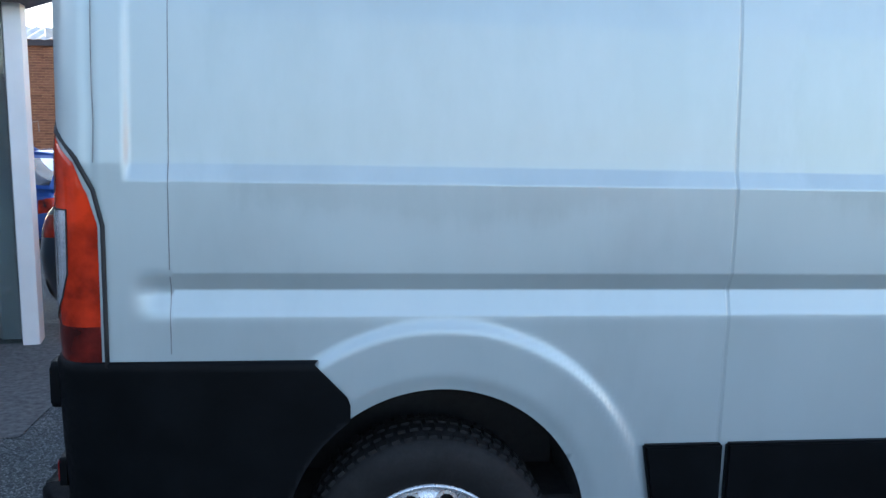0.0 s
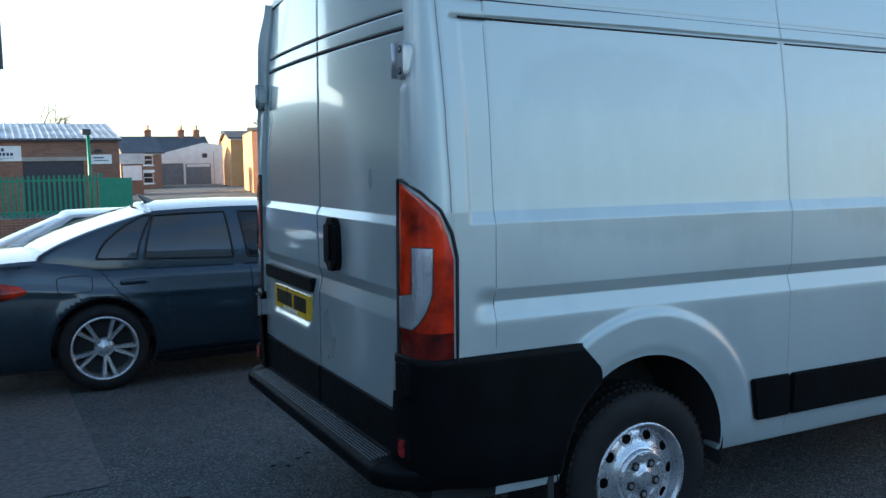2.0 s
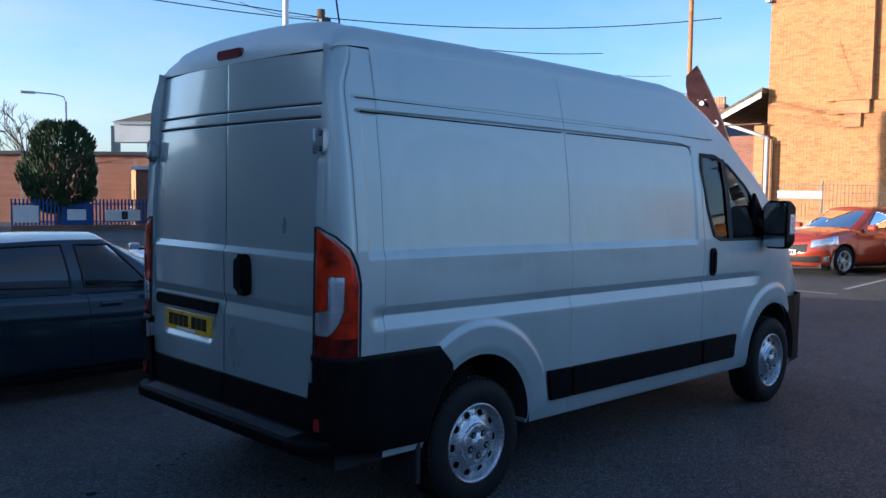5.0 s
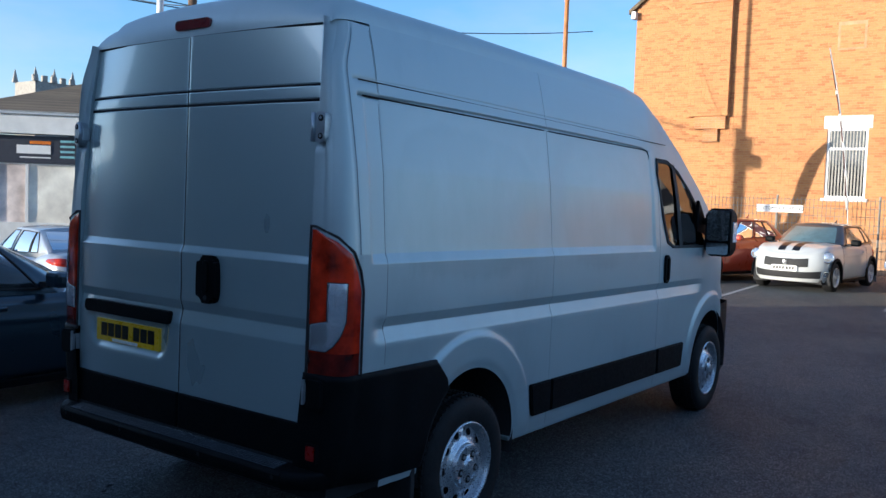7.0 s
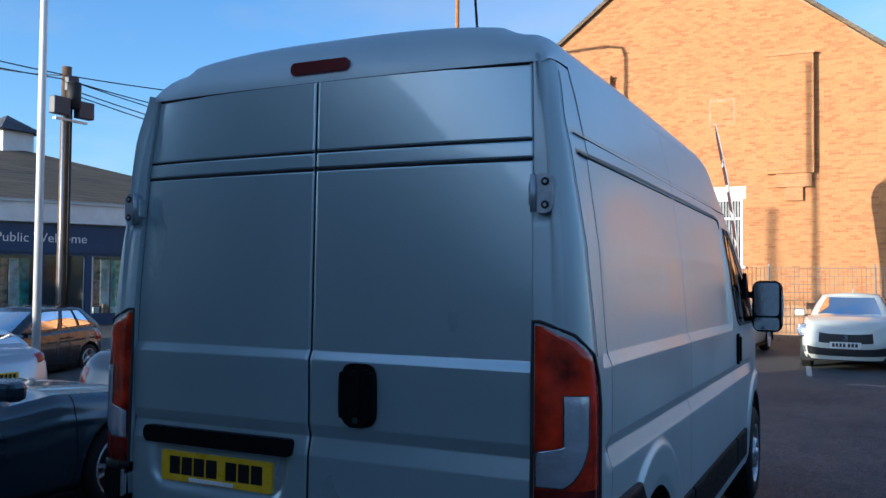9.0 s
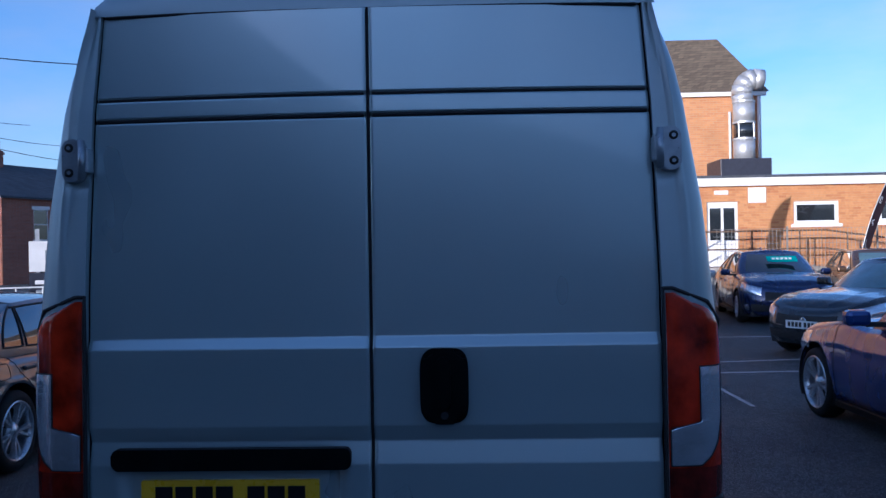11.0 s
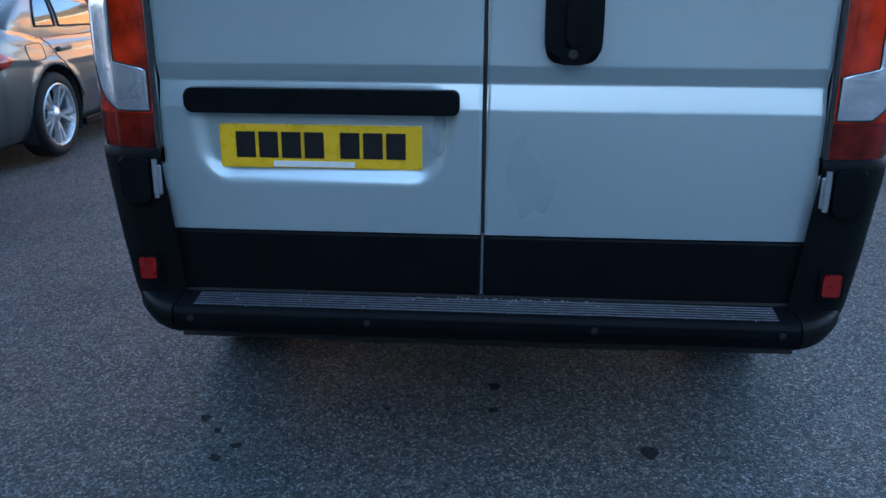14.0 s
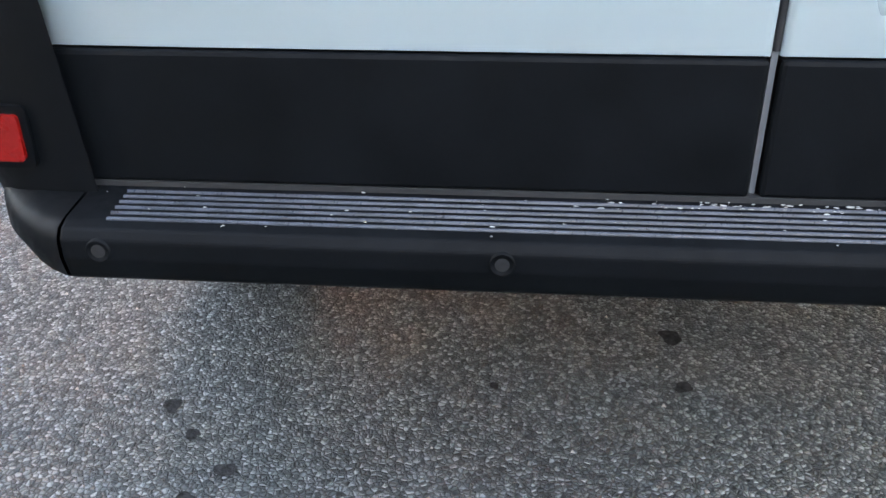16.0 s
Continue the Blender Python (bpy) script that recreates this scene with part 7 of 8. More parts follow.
def build_shop():
    s = thing("corner_shop", "decorating shop with white fascia, blue signs and hipped roof", "shop")
    cx, cy = 13.6, 23.2
    L, R = Face(cx + 4.4 * math.cos(radians(135)), cy + 4.4 * math.sin(radians(135)), -45), Face(cx, cy, -24)
    zg = -0.52
    L.wall("wall", 1.6, 4.4, zg, 2.35, M["fascia_white"], s, holes=[(1.75, 2.6, 0.4, 2.3), (2.7, 4.2, 0.4, 2.3)])
    mural = [plain("faded_mural_pink", (0.75, 0.62, 0.56), 0.6, vary=0.4, scale=1.5), plain("faded_mural_cream", (0.80, 0.74, 0.64), 0.6, vary=0.3, scale=1.2)]
    L.box("window_vinyl", 1.75, 2.6, 0.4, 2.3, -0.1, -0.05, mural[0], s)
    L.box("window_vinyl", 2.7, 4.2, 0.4, 2.3, -0.1, -0.05, mural[1], s)
    L.box("sign_band", 1.6, 4.4, 2.35, 3.25, -0.2, 0.05, M["dark_board"], s)
    L.box("brand_swoosh", 2.75, 3.4, 2.98, 3.08, 0.05, 0.07, M["amber_lens"], s)
    L.box("brand_bar", 2.35, 3.4, 2.66, 2.94, 0.05, 0.07, M["white_paint"], s)
    L.box("brand_bar", 2.45, 3.4, 2.52, 2.56, 0.05, 0.07, M["white_paint"], s)
    for k in range(4):
        L.box("list_bar", 3.70, 4.15, 2.55 + k * 0.17, 2.62 + k * 0.17, 0.05, 0.07, plain("pale_cyan", (0.25, 0.5, 0.55), 0.5) if k == 0 and "pale_cyan" not in bpy.data.materials else bpy.data.materials["pale_cyan"], s)
    R.wall("wall", 0, 12, zg, 2.35, M["navy"], s, holes=[(0.35, 3.1, 0.35, 2.25), (3.3, 4.6, 0.0, 2.25), (4.8, 9.5, 0.35, 2.25)])
    display = [plain("window_display_teal", (0.10, 0.30, 0.30), 0.6, vary=0.8, scale=5.0), plain("window_display_green", (0.16, 0.27, 0.20), 0.6, vary=0.9, scale=7.0),
               plain("window_display_buff", (0.36, 0.25, 0.18), 0.6, vary=0.8, scale=6.0), plain("window_display_pale", (0.55, 0.60, 0.60), 0.6, vary=0.6, scale=4.0)]
    for w, (a, b) in enumerate(((0.35, 1.7), (1.75, 3.1), (4.8, 6.3), (6.35, 7.9), (7.95, 9.5))):
        R.box("shop_window", a, b, 0.35, 2.25, -0.10, -0.07, M["glass"], s).visible_shadow = False
        R.box("window_frame", a, a + 0.06, 0.35, 2.25, -0.12, -0.04, M["fascia_white"], s)
        # hanging wallpaper lengths and stacked tins
        u = a + 0.12
        for k in range(5):
            wide = (0.30, 0.16, 0.24, 0.20, 0.28)[(k + 2 * w) % 5]
            if u + wide > b - 0.05:
                break
            low = (0.45, 0.95, 0.45, 0.6, 0.45)[(k + w) % 5]
            R.box("wallpaper_length", u, u + wide, low, 2.15, -0.40 - 0.05 * (k % 2), -0.38 - 0.05 * (k % 2), display[(k + w) % 4], s)
            u += wide + 0.03
        for k in range(4):
            R.box("paint_tin", a + 0.15 + k * 0.3, a + 0.33 + k * 0.3, 0.36, 0.56 + 0.1 * (k % 2), -0.35, -0.2, display[3 - k % 2], s)
    R.box("door_glass", 3.35, 4.55, 0.05, 2.25, -0.10, -0.07, M["glass"], s)
    R.box("inside_wall", 0.2, 9.8, 0, 2.35, -1.6, -1.5, M["dark_board"], s)
    R.box("sign_band", -0.05, 12, 2.35, 3.25, -0.2, 0.06, M["navy"], s)
    letters("lettering", "Trade and Public Welcome", 0.42, M["white_paint"], pose(*R.at(2.3, 2.80, 0.065), 90, 0, -24), s, depth=0.004)
    for F_, a, b in ((L, 0.40, 4.5), (R, -0.1, 12.3)):
        F_.box("fascia", a, b, 3.30, 3.92, -0.52, 0.30, M["fascia_white"], s)
        F_.box("gutter", a, b, 3.92, 4.02, 0.1, 0.38, M["galv"], s)
    # hipped roof up to a cupola
    apex = Vector((20.1, 28.4, 6.65))
    bm = bmesh.new()
    a = [L.at(0.35, 4.0, 0.4), L.at(4.5, 4.0, 0.4), R.at(12.3, 4.0, 0.4), R.at(12.3, 4.0, -15), L.at(0.35, 4.0, -14)]
    q = [bm.verts.new(p) for p in a]
    t = bm.verts.new(apex)
    for i in range(5):
        bm.faces.new((q[i], q[(i + 1) % 5], t))
    bm.faces.new(q)
    part("roof", bm, M["clay_tile"], s, "brown slate hipped roof")
    cz = apex.z - 0.1
    box("cupola", apex.x - 0.68, apex.x + 0.68, apex.y - 0.68, apex.y + 0.68, cz - 0.5, cz + 0.62, M["fascia_white"], s)
    bm = bmesh.new()
    q = [bm.verts.new((apex.x + dx, apex.y + dy, cz + 0.62)) for dx, dy in ((-1.0, -1.0), (1.0, -1.0), (1.0, 1.0), (-1.0, 1.0))]
    t = bm.verts.new((apex.x, apex.y, cz + 1.32))
    for i in range(4):
        bm.faces.new((q[i], q[(i + 1) % 4], t))
    bm.faces.new(q)
    part("cupola_roof", bm, M["slate"], s)
    tube("vent_pipe", R.at(0.5, 4.6, -3.5), R.at(0.5, 5.6, -3.5), 0.10, M["galv"], s)
    # church tower far behind
    c = thing("church_tower", "distant stone church tower with corner pinnacles", "church")
    px, py = 70.4, 127.8
    box("tower", px - 3, px + 3, py - 3, py + 3, -0.52, 17.5, M["concrete"], c)
    for dx in (-3, -1.5, 0, 1.5, 3):
        box("merlon", px + dx - 0.4, px + dx + 0.4, py - 3.1, py - 2.6, 17.5, 18.4, M["concrete"], c)
    for dx, dy in ((-3, -3), (3, -3), (-3, 3), (3, 3), (0, -3)):
        tube("pinnacle", (px + dx, py + dy, 17.5), (px + dx, py + dy, 19.6), 0.5, M["concrete"], c, r1=0.03, seg=6)


build_shop()


def build_hall():
    h = thing("school_hall", "low brick hall with a sunlit entrance behind blue railings", "building")
    f = Face(13.83, 51.3, -47)
    f.wall("wall", 0, 14, -0.52, 3.6, M["brick_red"], h, holes=[(8.6, 9.4, 0.6, 2.0)])
    f.box("roof", -0.2, 14.2, 3.6, 3.8, -8, 0.25, M["dark_board"], h)
    f.window(h, 8.6, 9.4, 0.6, 2.0)
    # sun-facing end: orange brick puts the sunlight into the wall colour
    Face(13.83, 51.3, 79).box("end_wall", 0.3, 9, -0.52, 3.6, 0.0, 0.25, M["brick_orange"], h)
    p = Face(18.5, 41.5, -25)
    p.wall("porch_wall", 0, 3.0, -0.52, 2.7, M["brick_red"], h)
    q = Face(18.5, 41.5, 70)
    # porch side, likewise lighter than its front to show the sun on it
    q.wall("porch_side", 0.26, 3.3, -0.52, 2.7, M["brick_orange"], h, holes=[(0.9, 1.8, -0.52, 1.6)], thick=-0.2)
    q.box("porch_door", 0.9, 1.8, -0.52, 1.6, 0.05, 0.12, M["dark_board"], h)
    p.box("porch_roof", -0.25, 3.2, 2.7, 2.9, -3.5, 0.2, M["fascia_white"], h)
    Face(20.6, 49.6, -25).box("boiler_flue", 0.0, 0.55, 3.0, 5.6, -0.7, 0.0, M["concrete"], h)
    fe = thing("blue_railings", "blue steel palisade railings hung with banners", "fence")
    r = Face(11.3, 39.2, -15)
    r.box("base_wall", 0, 10.0, -0.52, -0.15, -0.12, 0.12, M["brick_brown"], fe)
    for k in range(58):
        u = k * 0.17
        r.box("pale", u, u + 0.08, -0.14, 1.12, 0, 0.02, M["blue_steel"], fe)
    for z in (0.0, 0.85):
        r.box("rail", 0, 9.9, z, z + 0.06, -0.03, 0.0, M["blue_steel"], fe)
    r.box("banner", 4.2, 5.85, 0.05, 0.60, 0.03, 0.04, M["white_paint"], fe)
    r.box("banner_mark", 4.95, 5.25, 0.12, 0.52, 0.041, 0.05, M["dark_board"], fe)
    r.box("banner", 2.3, 3.6, -0.15, 0.85, 0.03, 0.04, M["blue_steel"], fe)
    r.box("banner_mark", 2.45, 3.3, 0.10, 0.62, 0.041, 0.05, M["white_paint"], fe)
    r.box("notice", 0.1, 1.2, 0.0, 0.8, 0.03, 0.04, M["white_paint"], fe)
    w = thing("low_wall", "low brown brick wall along the pavement", "wall")
    Face(5.0, 27.0, -15).box("wall", 0, 3, -0.52, -0.1, -0.2, 0.0, M["brick_brown"], w)


build_hall()


def build_terrace_right():
    f = Face(44.44, 25.9, -22)
    wins = [(2.10, 3.14, 2.50, 4.29), (3.42, 3.80, 3.17, 4.02), (5.24, 6.05, 2.53, 4.45), (8.3, 9.1, 2.53, 4.45), (2.1, 3.14, -0.1, 1.6), (5.24, 6.05, -0.1, 1.6)]
    h = house("terrace", "red brick terrace with slate roof and clay chimney pots", f, 13, 5.0, 2.1, 8, "brick_red", "slate", wins=wins, stacks=(2.6, 8.9))
    for u in (3.91, 4.64):
        tube("drainpipe", f.at(u, -0.5, 0.07), f.at(u, 4.85, 0.07), 0.05, M["rubber"], h)
    # rendered front of the service garage sign
    b = thing("sign_board", "white garage sign board with dark lettering on posts", "sign")
    g = Face(18.78, 10.89, -62)
    g.box("board", 0, 4.4, 1.22, 1.99, -0.05, 0.0, M["white_paint"], b)
    g.box("lower_board", 0, 4.4, 0.62, 1.19, -0.05, 0.0, M["dark_board"], b)
    letters("lettering", "MOT & SERVICE CENTRE", 0.22, M["white_paint"], pose(*g.at(2.6, 0.94, 0.004), 90, 0, -62), b, depth=0.002)
    for k in range(8):
        g.box("name_bar", 0.37 + k * 0.36, 0.62 + k * 0.36, 1.50, 1.76, 0.001, 0.01, M["steel"], b)
    for k in range(9):
        g.box("dot", 0.15 + k * 0.42, 0.40 + k * 0.42, 0.69, 0.75, 0.001, 0.01, M["white_paint"], b)
    ah = bmesh.new()
    av = [ah.verts.new(g.at(u, z, 0.008)) for u, z in ((0.13, 0.90), (0.40, 0.90), (0.40, 0.82), (0.62, 0.95), (0.40, 1.08), (0.40, 1.00), (0.13, 1.00))]
    ah.faces.new(av)
    part("arrow", ah, M["white_paint"], b)
    for u in (0.2, 4.2):
        g.box("post", u - 0.05, u + 0.05, -0.52, 2.3, -0.15, -0.06, M["galv"], b)
    wf = thing("white_railing", "white tubular railing along the forecourt edge", "fence")
    for k in range(12):
        p = g.at(-1.5 + k * 0.6, 0, 0.4)
        tube("post", (p.x, p.y, -0.52), (p.x, p.y, 0.85), 0.02, M["white_paint"], wf, seg=8)
    for z in (0.4, 0.84):
        p, q = g.at(-1.5, z, 0.4), g.at(5.1, z, 0.4)
        tube("rail", p, q, 0.02, M["white_paint"], wf, seg=8)


build_terrace_right()


def build_showroom():
    """The dealer's glazed office: one corner shows, the rest shades the forecourt."""
    s = thing("showroom", "glazed car showroom corner with white posts and dark fascia", "building")
    px, py = -1.365, 2.94
    f = Face(px - 12.0, py - 2.1, 10)        # front, running towards the corner
    end = 12.18
    f.box("corner_post", end - 0.11, end, -0.34, 2.45, -0.22, 0.0, M["white_paint"], s, "white aluminium corner post", bevel=0.006)
    for k in range(6):
        u = end - 0.13 - (k + 1) * 2.0
        f.box("mullion", u - 0.05, u + 0.05, -0.34, 2.45, -0.16, -0.02, M["white_paint"], s)
        f.box("pane", u + 0.05, u + (1.95 if k else 2.0), -0.16, 2.40, -0.09, -0.07, M["glass"] if k == 0 else M["dark_glass"], s)
        f.box("pane_seal", u + 0.05, u + 0.075, -0.14, 2.38, -0.06, -0.04, M["rubber"], s)
    f.box("bottom_rail", 0, end - 0.11, -0.34, -0.14, -0.15, -0.01, M["white_paint"], s)
    f.box("top_rail", 0, end - 0.11, 2.38, 2.46, -0.15, -0.01, M["white_paint"], s)
    C = Vector((-1.11, 2.83, 0))
    sd = Vector((math.cos(radians(124)), math.sin(radians(124)), 0))
    A = f.at(-3.0, 0, 0.16)
    Bk = [C + sd * 16.5, A + sd * 16.5]
    prism("fascia", [(p.x, p.y) for p in (A, C, *Bk)], 2.2, 4.05, M["dark_board"], s, "dark ribbed fascia", axis="z")
    # unseen raised block, added to keep low sun off the far parked cars
    back = [C + sd * 7.5, Bk[0], Bk[1], A + sd * 7.5]
    prism("rear_store", [(p.x, p.y) for p in back], 4.05, 4.9, M["charcoal_render"], s, "unseen raised block added to shade the forecourt, set back from the front", axis="z")
    fr = Face(A.x, A.y, math.degrees(math.atan2(C.y - A.y, C.x - A.x)))
    for k in range(int((C - A).length / 0.32)):
        fr.box("fascia_rib", 0.1 + k * 0.32, 0.13 + k * 0.32, 2.22, 4.05, 0.0, 0.02, M["dark_board"], s)
    w0 = f.at(end - 0.12, 0, -0.22)
    prism("side_wall", [(p.x, p.y) for p in (w0, w0 + sd * 16.0, w0 + sd * 16.0 - f.u * 0.15, w0 - f.u * 0.15)], -0.34, 2.45, M["charcoal_render"], s, axis="z")
    w1 = w0 + sd * 16.0
    prism("back_wall", [(p.x, p.y) for p in (w1, w1 - f.u * 9, w1 - f.u * 9 - f.n * 0.15, w1 - f.n * 0.15)], -0.34, 2.45, M["charcoal_render"], s, axis="z")
    f.box("floor", -6, end - 3.1, -0.36, -0.30, -4.8, -0.1, M["concrete"], s)
    f.box("inner_wall", -3, end - 3.6, -0.52, 2.4, -5.0, -4.9, M["charcoal_render"], s)
    # unseen taller block behind the camera, added to screen the doors from sky glow
    k = thing("unseen_block", "unseen flat-roofed block added to screen low sky from the rear doors", "building")
    box("wall", -19.0, -9.0, -24.0, 2.2, -0.52, 3.6, M["charcoal_render"], k)
    box("roof", -19.3, -8.7, -24.3, 2.25, 3.6, 3.8, M["dark_board"], k)
    for yy in (-18, -13.5, -9, -4.5):
        for zz in (0.6,):
            box("window", -9.02, -8.95, yy, yy + 1.6, zz, zz + 1.4, M["dark_glass"], k)
    n = thing("neighbour_block", "plain brown brick wall along the side of the yard", "building")
    box("wall", -8.0, 12.0, -19.5, -17.0, -0.52, 2.3, M["brick_brown"], n)
    box("coping", -8.1, 12.1, -19.6, -16.9, 2.3, 2.42, M["concrete"], n)


build_showroom()


# ---- poles, flags, wires, trees, ground marks ----
def street_lamp(x, y, h, az, label="tall grey street lamp with a bent arm"):
    l = thing("street_lamp", label, "lamp", x, y, -0.52)
    tube("column", (0, 0, 0), (0, 0, h), 0.09, M["galv"], l, r1=0.05)
    a = radians(az)
    pts = [(0.0, 0.0, h), (0.1 * math.cos(a), 0.1 * math.sin(a), h + 0.25), (0.5 * math.cos(a), 0.5 * math.sin(a), h + 0.35), (1.5 * math.cos(a), 1.5 * math.sin(a), h + 0.4)]
    cable("arm", pts, 0.035, M["galv"], l)
    bm = bmesh.new()
    add_box(bm, 1.4, 2.1, -0.14, 0.14, h + 0.33, h + 0.45, 0.04, m=Matrix.Rotation(a, 4, "Z"))
    part("lantern", bm, M["galv"], l)
    return l


def feather_flag(x, y, z, h, lean_x, lean_y, label, word="CARS", az=0.0):
    """A sail-shaped flag on a bent pole."""
    fl = thing("feather_flag", label, "flag", x, y, z)
    n = 24
    pole, edge = [], []
    lean = Vector((lean_x, lean_y, 0))
    a = radians(az)
    side = Vector((math.cos(a), math.sin(a), 0))
    for k in range(n + 1):
        t = k / n
        p = Vector((0, 0, h * t * (1 - 0.03 * t))) + lean * t * t
        w = 0.0 if t < 0.22 else 0.62 * math.sin(min(1.0, (t - 0.22) / 0.12) * math.pi / 2) * math.sqrt(max(0.0, 1 - max(0.0, (t - 0.82) / 0.18) ** 2))
        pole.append(p)
        edge.append(p + side * w + Vector((0, 0, -0.10 * w)) + Vector((math.sin(t * 9) * 0.04 * w, 0, 0)))
    cable("pole", [tuple(p) for p in pole], 0.014, M["steel"], fl)
    rows = []
    for k in range(5, n + 1):
        rows.append([tuple(pole[k] + (edge[k] - pole[k]) * j / 6) for j in range(7)])
    P = np.array(rows)
    back = P + np.array([-0.006 * math.sin(a), 0.006 * math.cos(a), 0])
    m = plain("dark_red_flag", (0.06, 0.02, 0.025), 0.8, vary=0.3) if "dark_red_flag" not in bpy.data.materials else bpy.data.materials["dark_red_flag"]
    sail = grid_ob("sail", np.concatenate([P, back[::-1]]), m, fl)
    for i, ch in enumerate(word):
        t = 0.36 + i * 0.125
        k = int(t * n)
        c = (pole[k] + edge[k]) / 2
        d = (pole[k + 1] - pole[k - 1]).normalized()
        r = -side
        r = (r - d * (r @ d)).normalized()
        nz = d.cross(r)
        c = c - nz * 0.012
        letters("letter", ch, 0.50, M["white_paint"], Matrix(((d.x, r.x, nz.x, c.x), (d.y, r.y, nz.y, c.y), (d.z, r.z, nz.z, c.z), (0, 0, 0, 1))), fl, depth=0.012)
    c = (pole[int(0.87 * n)] + edge[int(0.87 * n)]) / 2
    for dx, dz in ((-0.10, 0.06), (0.10, 0.06), (0.0, -0.08)):
        q = c + side * dx + Vector((0, 0, dz))
        tube("mark", q - Vector((side.y, -side.x, 0)) * 0.014, q + Vector((side.y, -side.x, 0)) * 0.014, 0.07, M["white_paint"], fl, seg=6)
    box("base_weight", -0.25, 0.25, -0.25, 0.25, -0.02, 0.06, M["rubber"], fl, bevel=0.01)
    return fl


feather_flag(20.35, 7.15, 0, 5.2, -2.15, 0.45, "dark maroon feather flag lettered in white", "CARS", az=110)
feather_flag(20.0, 0.95, 0, 5.75, -0.3, 0.62, "thin dark feather flag seen edge on", "CARS", az=13)
feather_flag(20.2, -10.2, 0, 4.72, -0.1, -1.70, "dark feather flag leaning over the ramp", "CARS", az=-40)
feather_flag(14.2, -2.95, 0, 4.55, 0.0, -0.60, "dark feather flag beside the silver hatchback", "CARS", az=110)
gp = thing("flag_pole", "tall slim metal pole lit orange by the sun", "pole")
rust = plain("orange_rusted_pole", (0.46, 0.19, 0.055), 0.6, vary=0.3, scale=4, bumpy=0.3, bscale=60)
tube("shaft", (20.15, 8.94, -0.2), (20.15, 8.94, 10.0), 0.075, rust, gp, r1=0.06)
cable("arm", [(20.15, 8.94, 9.9), (20.11, 9.1, 10.2), (20.0, 9.7, 10.3), (19.6, 12.1, 10.3)], 0.06, rust, gp)
wp = thing("flag_pole", "tall white flag pole", "pole")
tube("shaft", (8.1, 11.5, -0.52), (8.1, 11.5, 11.0), 0.075, M["white_paint"], wp, r1=0.055)
tf = thing("telegraph_pole", "timber telegraph pole carrying two floodlights and cables", "pole")
tube("shaft", (10.5, 12.7, -0.52), (10.5, 12.7, 6.35), 0.14, M["wood_pole"], tf, r1=0.11)
tube("conduit", (10.33, 12.58, -0.52), (10.33, 12.58, 5.5), 0.035, M["galv"], tf)
box("crossbar", 10.05, 10.95, 12.5, 12.58, 5.05, 5.10, M["steel"], tf)
for dx in (-0.38, 0.30):
    box("flood_lamp", 10.5 + dx - 0.22, 10.5 + dx + 0.22, 12.35, 12.55, 5.15, 5.55, M["dark_board"], tf, bevel=0.02)
tube("cable_run", (10.5, 12.53, 0), (10.5, 12.53, 5.6), 0.03, M["rubber"], tf)
tube("transformer", (10.5, 12.45, 5.35), (10.5, 12.45, 5.95), 0.16, M["rubber"], tf, seg=14)
box("junction_box", 10.35, 10.65, 12.45, 12.6, 5.75, 6.1, M["dark_board"], tf, bevel=0.02)


tf.matrix_basis = pose(1.05, 2.28, 0.15)


def wire(a, b, sag, name="overhead_cable"):
    w = thing(name, "thin black overhead cable", "cable")
    pts = []
    for k in range(17):
        t = k / 16
        p = Vector(a) + (Vector(b) - Vector(a)) * t
        pts.append((p.x, p.y, p.z - sag * 4 * t * (1 - t)))
    cable("strand", pts, 0.014, M["rubber"], w)


wire((11.55, 14.98, 6.3), (-3.25, 20.5, 8.4), 0.35)
wire((11.55, 14.98, 6.2), (-3.24, 20.5, 7.9), 0.40)
wire((11.55, 14.98, 6.3), (22.0, 9.0, 7.0), 0.30)
wire((11.55, 14.98, 6.2), (23.0, 14.0, 6.6), 0.30)
wire((11.55, 14.98, 6.3), (14.5, 24.0, 8.5), 0.15)
wire((11.55, 14.98, 6.2), (44.0, 24.0, 8.8), 0.5)
wire((11.55, 14.98, 6.0), (44.0, 22.0, 7.6), 0.5)
wire((11.55, 14.98, 5.9), (44.0, 20.5, 6.6), 0.5)

street_lamp(14.8, 41.5, 6.6, 160)
street_lamp(21.0, 66.0, 6.0, 165)


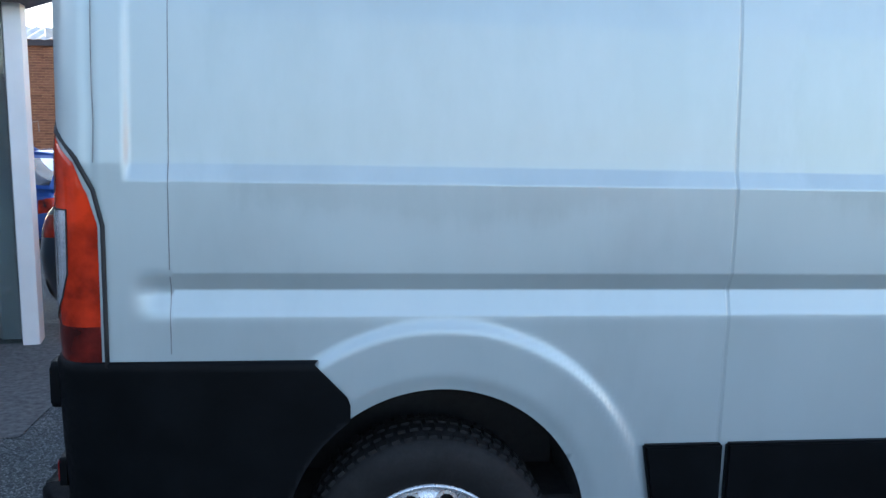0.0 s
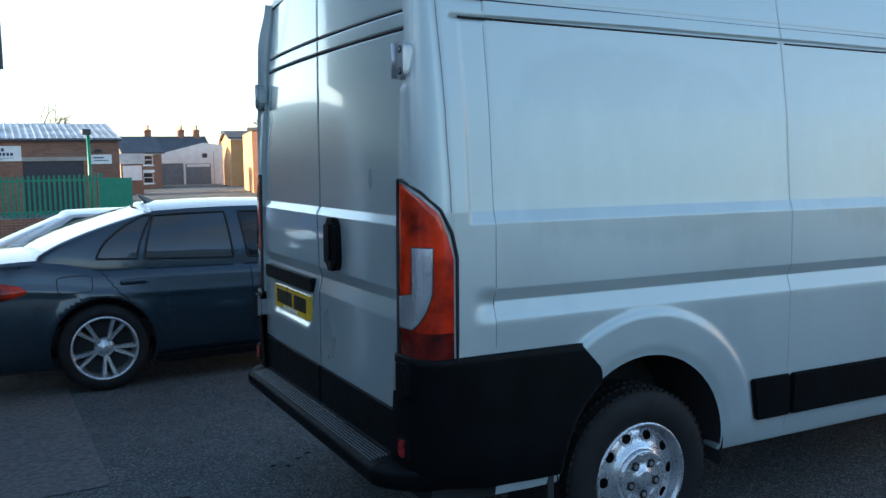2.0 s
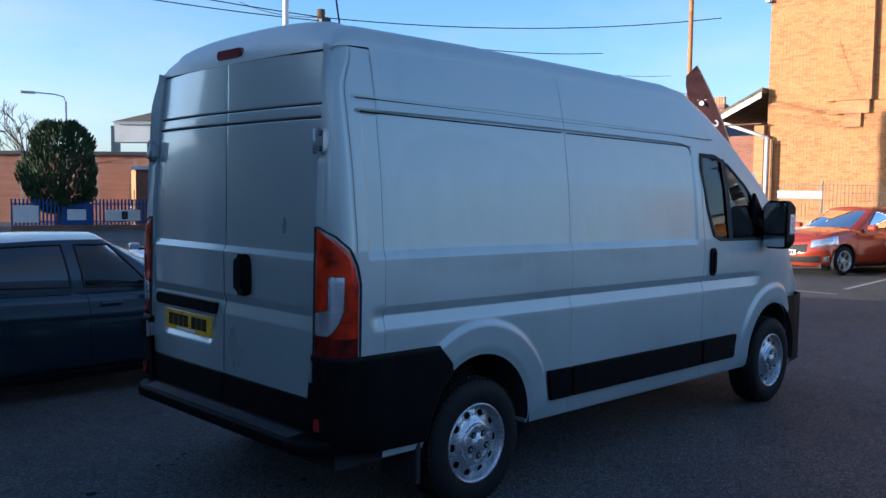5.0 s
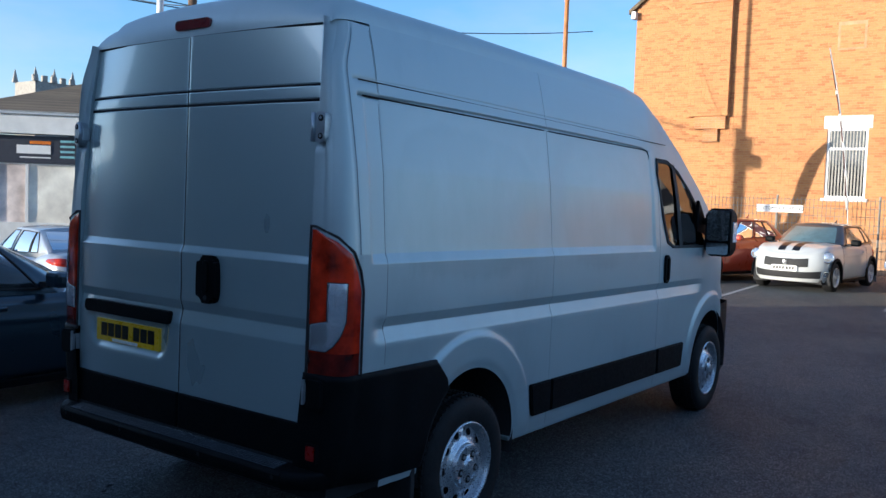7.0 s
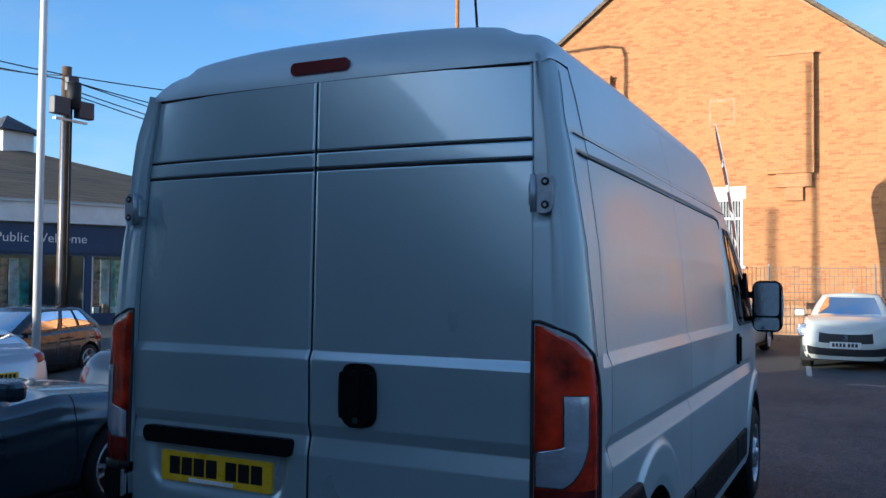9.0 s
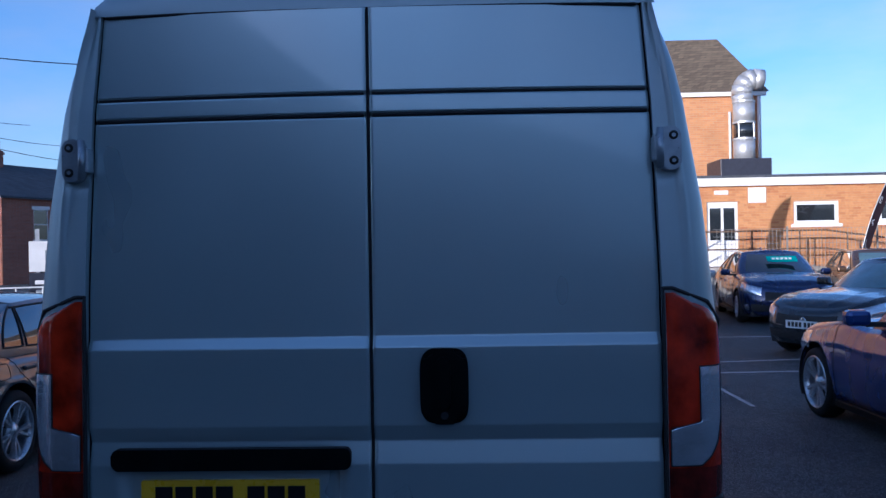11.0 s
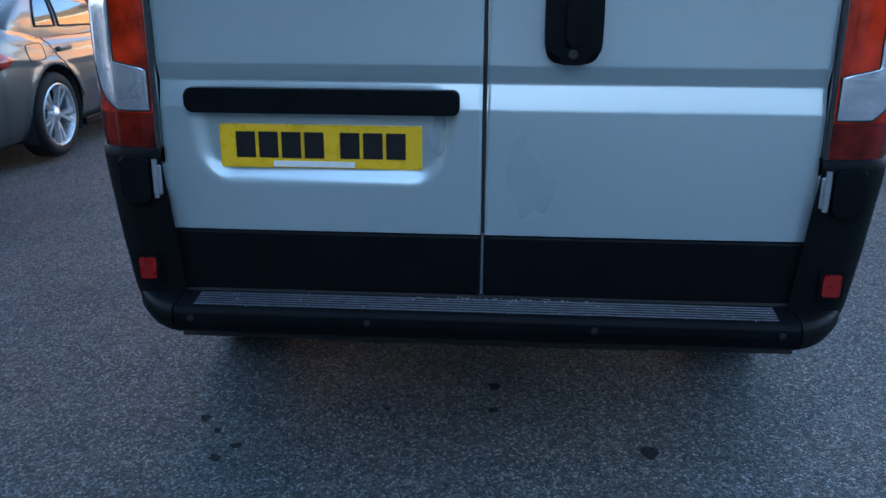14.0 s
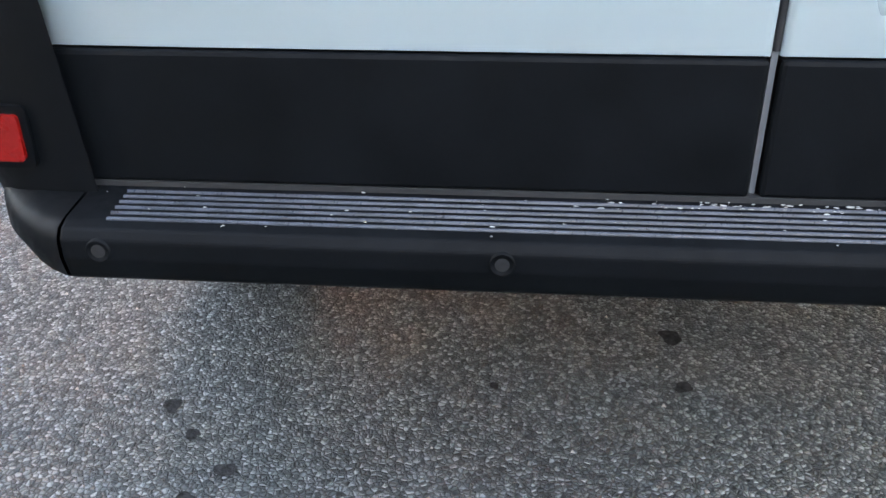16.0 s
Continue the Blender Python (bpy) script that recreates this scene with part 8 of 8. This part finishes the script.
def build_yew(x, y):
    t = thing("yew_tree", "dense dark green clipped yew with an uneven crown", "tree", x, y, -0.52)
    rnd = random.Random(11)
    bm = bmesh.new()
    add_tube(bm, (0, 0, 0), (0.1, 0, 2.2), 0.28, 0.18, 10)
    for k in range(7):
        a = k * 0.9
        add_tube(bm, (0.05, 0, 1.2 + k * 0.15), (1.0 * math.cos(a), 1.0 * math.sin(a), 2.6 + k * 0.25), 0.10, 0.03, 6)
    part("trunk", bm, M["wood_pole"], t)
    verts, faces = [], []
    for k in range(6800):
        a, u = rnd.uniform(0, 2 * math.pi), rnd.random()
        z = 0.9 + 4.4 * u
        rad = (2.0 * math.sin(min(1.0, (z - 0.5) / 1.7) * math.pi / 2) * math.sqrt(max(0.0, 1 - max(0.0, (z - 3.0) / 2.5) ** 2)))
        rad *= 0.80 + 0.32 * noise.noise(Vector((math.cos(a) * 1.6, math.sin(a) * 1.6, z * 0.9)))
        rr = rad * (0.78 + 0.26 * rnd.random())
        c = Vector((rr * math.cos(a), rr * math.sin(a), z))
        up = Vector((math.cos(a) * 0.5, math.sin(a) * 0.5, 1.0)).normalized()
        sd = up.cross(Vector((rnd.uniform(-1, 1), rnd.uniform(-1, 1), rnd.uniform(-1, 1)))).normalized()
        L, W = rnd.uniform(0.14, 0.32), rnd.uniform(0.03, 0.07)
        i = len(verts)
        verts += [c - sd * W, c + sd * W, c + up * L + sd * W * 0.4, c + up * L - sd * W * 0.4]
        faces.append((i, i + 1, i + 2, i + 3))
    tagged(mesh_ob("crown", verts, faces, M["leaf"], t), kind="stuff")


def build_bare_tree(x, y, h, spread, seed, label="bare winter tree with fine twigs"):
    t = thing("bare_tree", label, "tree", x, y, -0.52)
    rnd = random.Random(seed)
    segs = []

    def grow(p, d, length, r, depth):
        q = p + d * length
        segs.append((p, q, r, r * 0.65))
        if depth == 0:
            return
        for _ in range(3 if depth > 1 else 4):
            nd = (d + Vector((rnd.uniform(-1, 1), rnd.uniform(-1, 1), rnd.uniform(-0.25, 0.7))) * 0.75).normalized()
            grow(p + d * length * rnd.uniform(0.65, 1.0), nd, length * rnd.uniform(0.55, 0.78), r * 0.6, depth - 1)

    grow(Vector((0, 0, 0)), Vector((0, 0, 1)), h * 0.36, 0.16, 5)
    trunk, twigs = bmesh.new(), ([], [])
    for p, q, r0, r1 in segs:
        if r0 > 0.05:
            add_tube(trunk, p, q, r0, r1, 6, caps=False)
        else:
            d = (q - p).normalized()
            s = d.orthogonal().normalized()
            s2 = d.cross(s)
            i = len(twigs[0])
            for c, r in ((p, max(r0, 0.012)), (q, max(r1, 0.008))):
                for k in range(3):
                    a = k * 2.094
                    twigs[0].append(c + (s * math.cos(a) + s2 * math.sin(a)) * r)
            for k in range(3):
                twigs[1].append((i + k, i + (k + 1) % 3, i + 3 + (k + 1) % 3, i + 3 + k))
    part("trunk", trunk, M["twig"], t)
    tagged(mesh_ob("crown", *twigs, M["twig"], t), kind="stuff")


build_yew(13.7, 39.5)
build_bare_tree(16.0, 50.0, 8.2, 3.0, 4)
build_bare_tree(-4.0, 96.0, 15.0, 5.0, 9)
build_bare_tree(60.0, -36.0, 10.0, 5.0, 5)
build_bare_tree(2.0, 70.0, 8.0, 5.0, 6)


# white bay lines, patches, stains and litter on the tarmac
def ground_sheet(name, pts, material, label, lift=0.004):
    bm = bmesh.new()
    bm.faces.new([bm.verts.new((x, y, float(ground_z(x, y)) + lift)) for x, y in pts])
    ob = part(name, bm, material)
    return tagged(ob, label, "marking", kind="structure")


def line(x0, y0, x1, y1, w=0.09):
    d = Vector((x1 - x0, y1 - y0)).normalized() * (w / 2)
    ground_sheet("bay_line", [(x0 - d.y, y0 + d.x), (x0 + d.y, y0 - d.x), (x1 + d.y, y1 - d.x), (x1 - d.y, y1 + d.x)], M["road_white"], "worn white parking bay line")


rnd = random.Random(5)
for y in (1.9, -0.9, -3.4, 4.6):
    line(13.6, y, 18.2, y + 0.3)
line(9.3, -2.6, 10.2, -8.5)
line(8.4, -2.0, 8.6, -6.0)
line(12.8, 6.0, 12.6, -6.0)
line(6.2, -3.05, 9.0, -3.0, 0.05)
# lighter, older tarmac in front of the showroom
old = plain("older_grey_tarmac", (0.088, 0.086, 0.084), 0.85, vary=0.5, scale=30, bumpy=0.8, bscale=150)
xs_, ys_ = np.linspace(-4.2, -0.80, 12), np.linspace(0.9, 3.6, 14)
P = np.array([[(x, y, float(ground_z(x, y)) + 0.004) for y in ys_] for x in xs_])
tagged(grid_ob("tarmac_patch", P, old), "paler worn tarmac patch before the showroom", "patch", kind="structure")
# tar stains and pale grit behind the van
spots = ((0.48, -0.04, 0.030), (0.32, -0.04, 0.022), (0.20, 0.86, 0.022), (0.13, 0.80, 0.018), (0.05, 0.72, 0.02), (-0.02, 0.76, 0.022), (0.30, 0.30, 0.012), (-0.52, 0.55, 0.04), (-0.5, -0.2, 0.05), (0.1, -0.5, 0.04))
tar = plain("tar_stain", (0.03, 0.03, 0.031), 0.9, vary=0.6, scale=90, bumpy=1.0, bscale=120, spec=0.05)
for x, y, r in spots:
    n_ = 18
    pts = []
    for k in range(n_):
        a = 2 * math.pi * k / n_
        rr = r * (0.75 + 0.5 * noise.noise(Vector((x * 9 + math.cos(a), y * 9 + math.sin(a), 0.3))))
        pts.append((x + rr * math.cos(a), y + rr * math.sin(a)))
    ground_sheet("oil_spot", pts, tar, "small dark oil spot on the tarmac", 0.003)
grit_v, grit_f = [], []
for k in range(900):
    x, y = rnd.uniform(-2.5, 9), rnd.uniform(-4.5, 2.2)
    r = rnd.uniform(0.002, 0.006)
    z = float(ground_z(x, y))
    i = len(grit_v)
    grit_v += [(x + r, y, z), (x - r * 0.5, y + r * 0.8, z), (x - r * 0.5, y - r * 0.8, z), (x, y, z + r)]
    grit_f += [(i, i + 1, i + 3), (i + 1, i + 2, i + 3), (i + 2, i, i + 3)]
tagged(mesh_ob("grit", grit_v, grit_f, M["concrete"]), "pale loose grit scattered on the tarmac", "grit", kind="stuff")
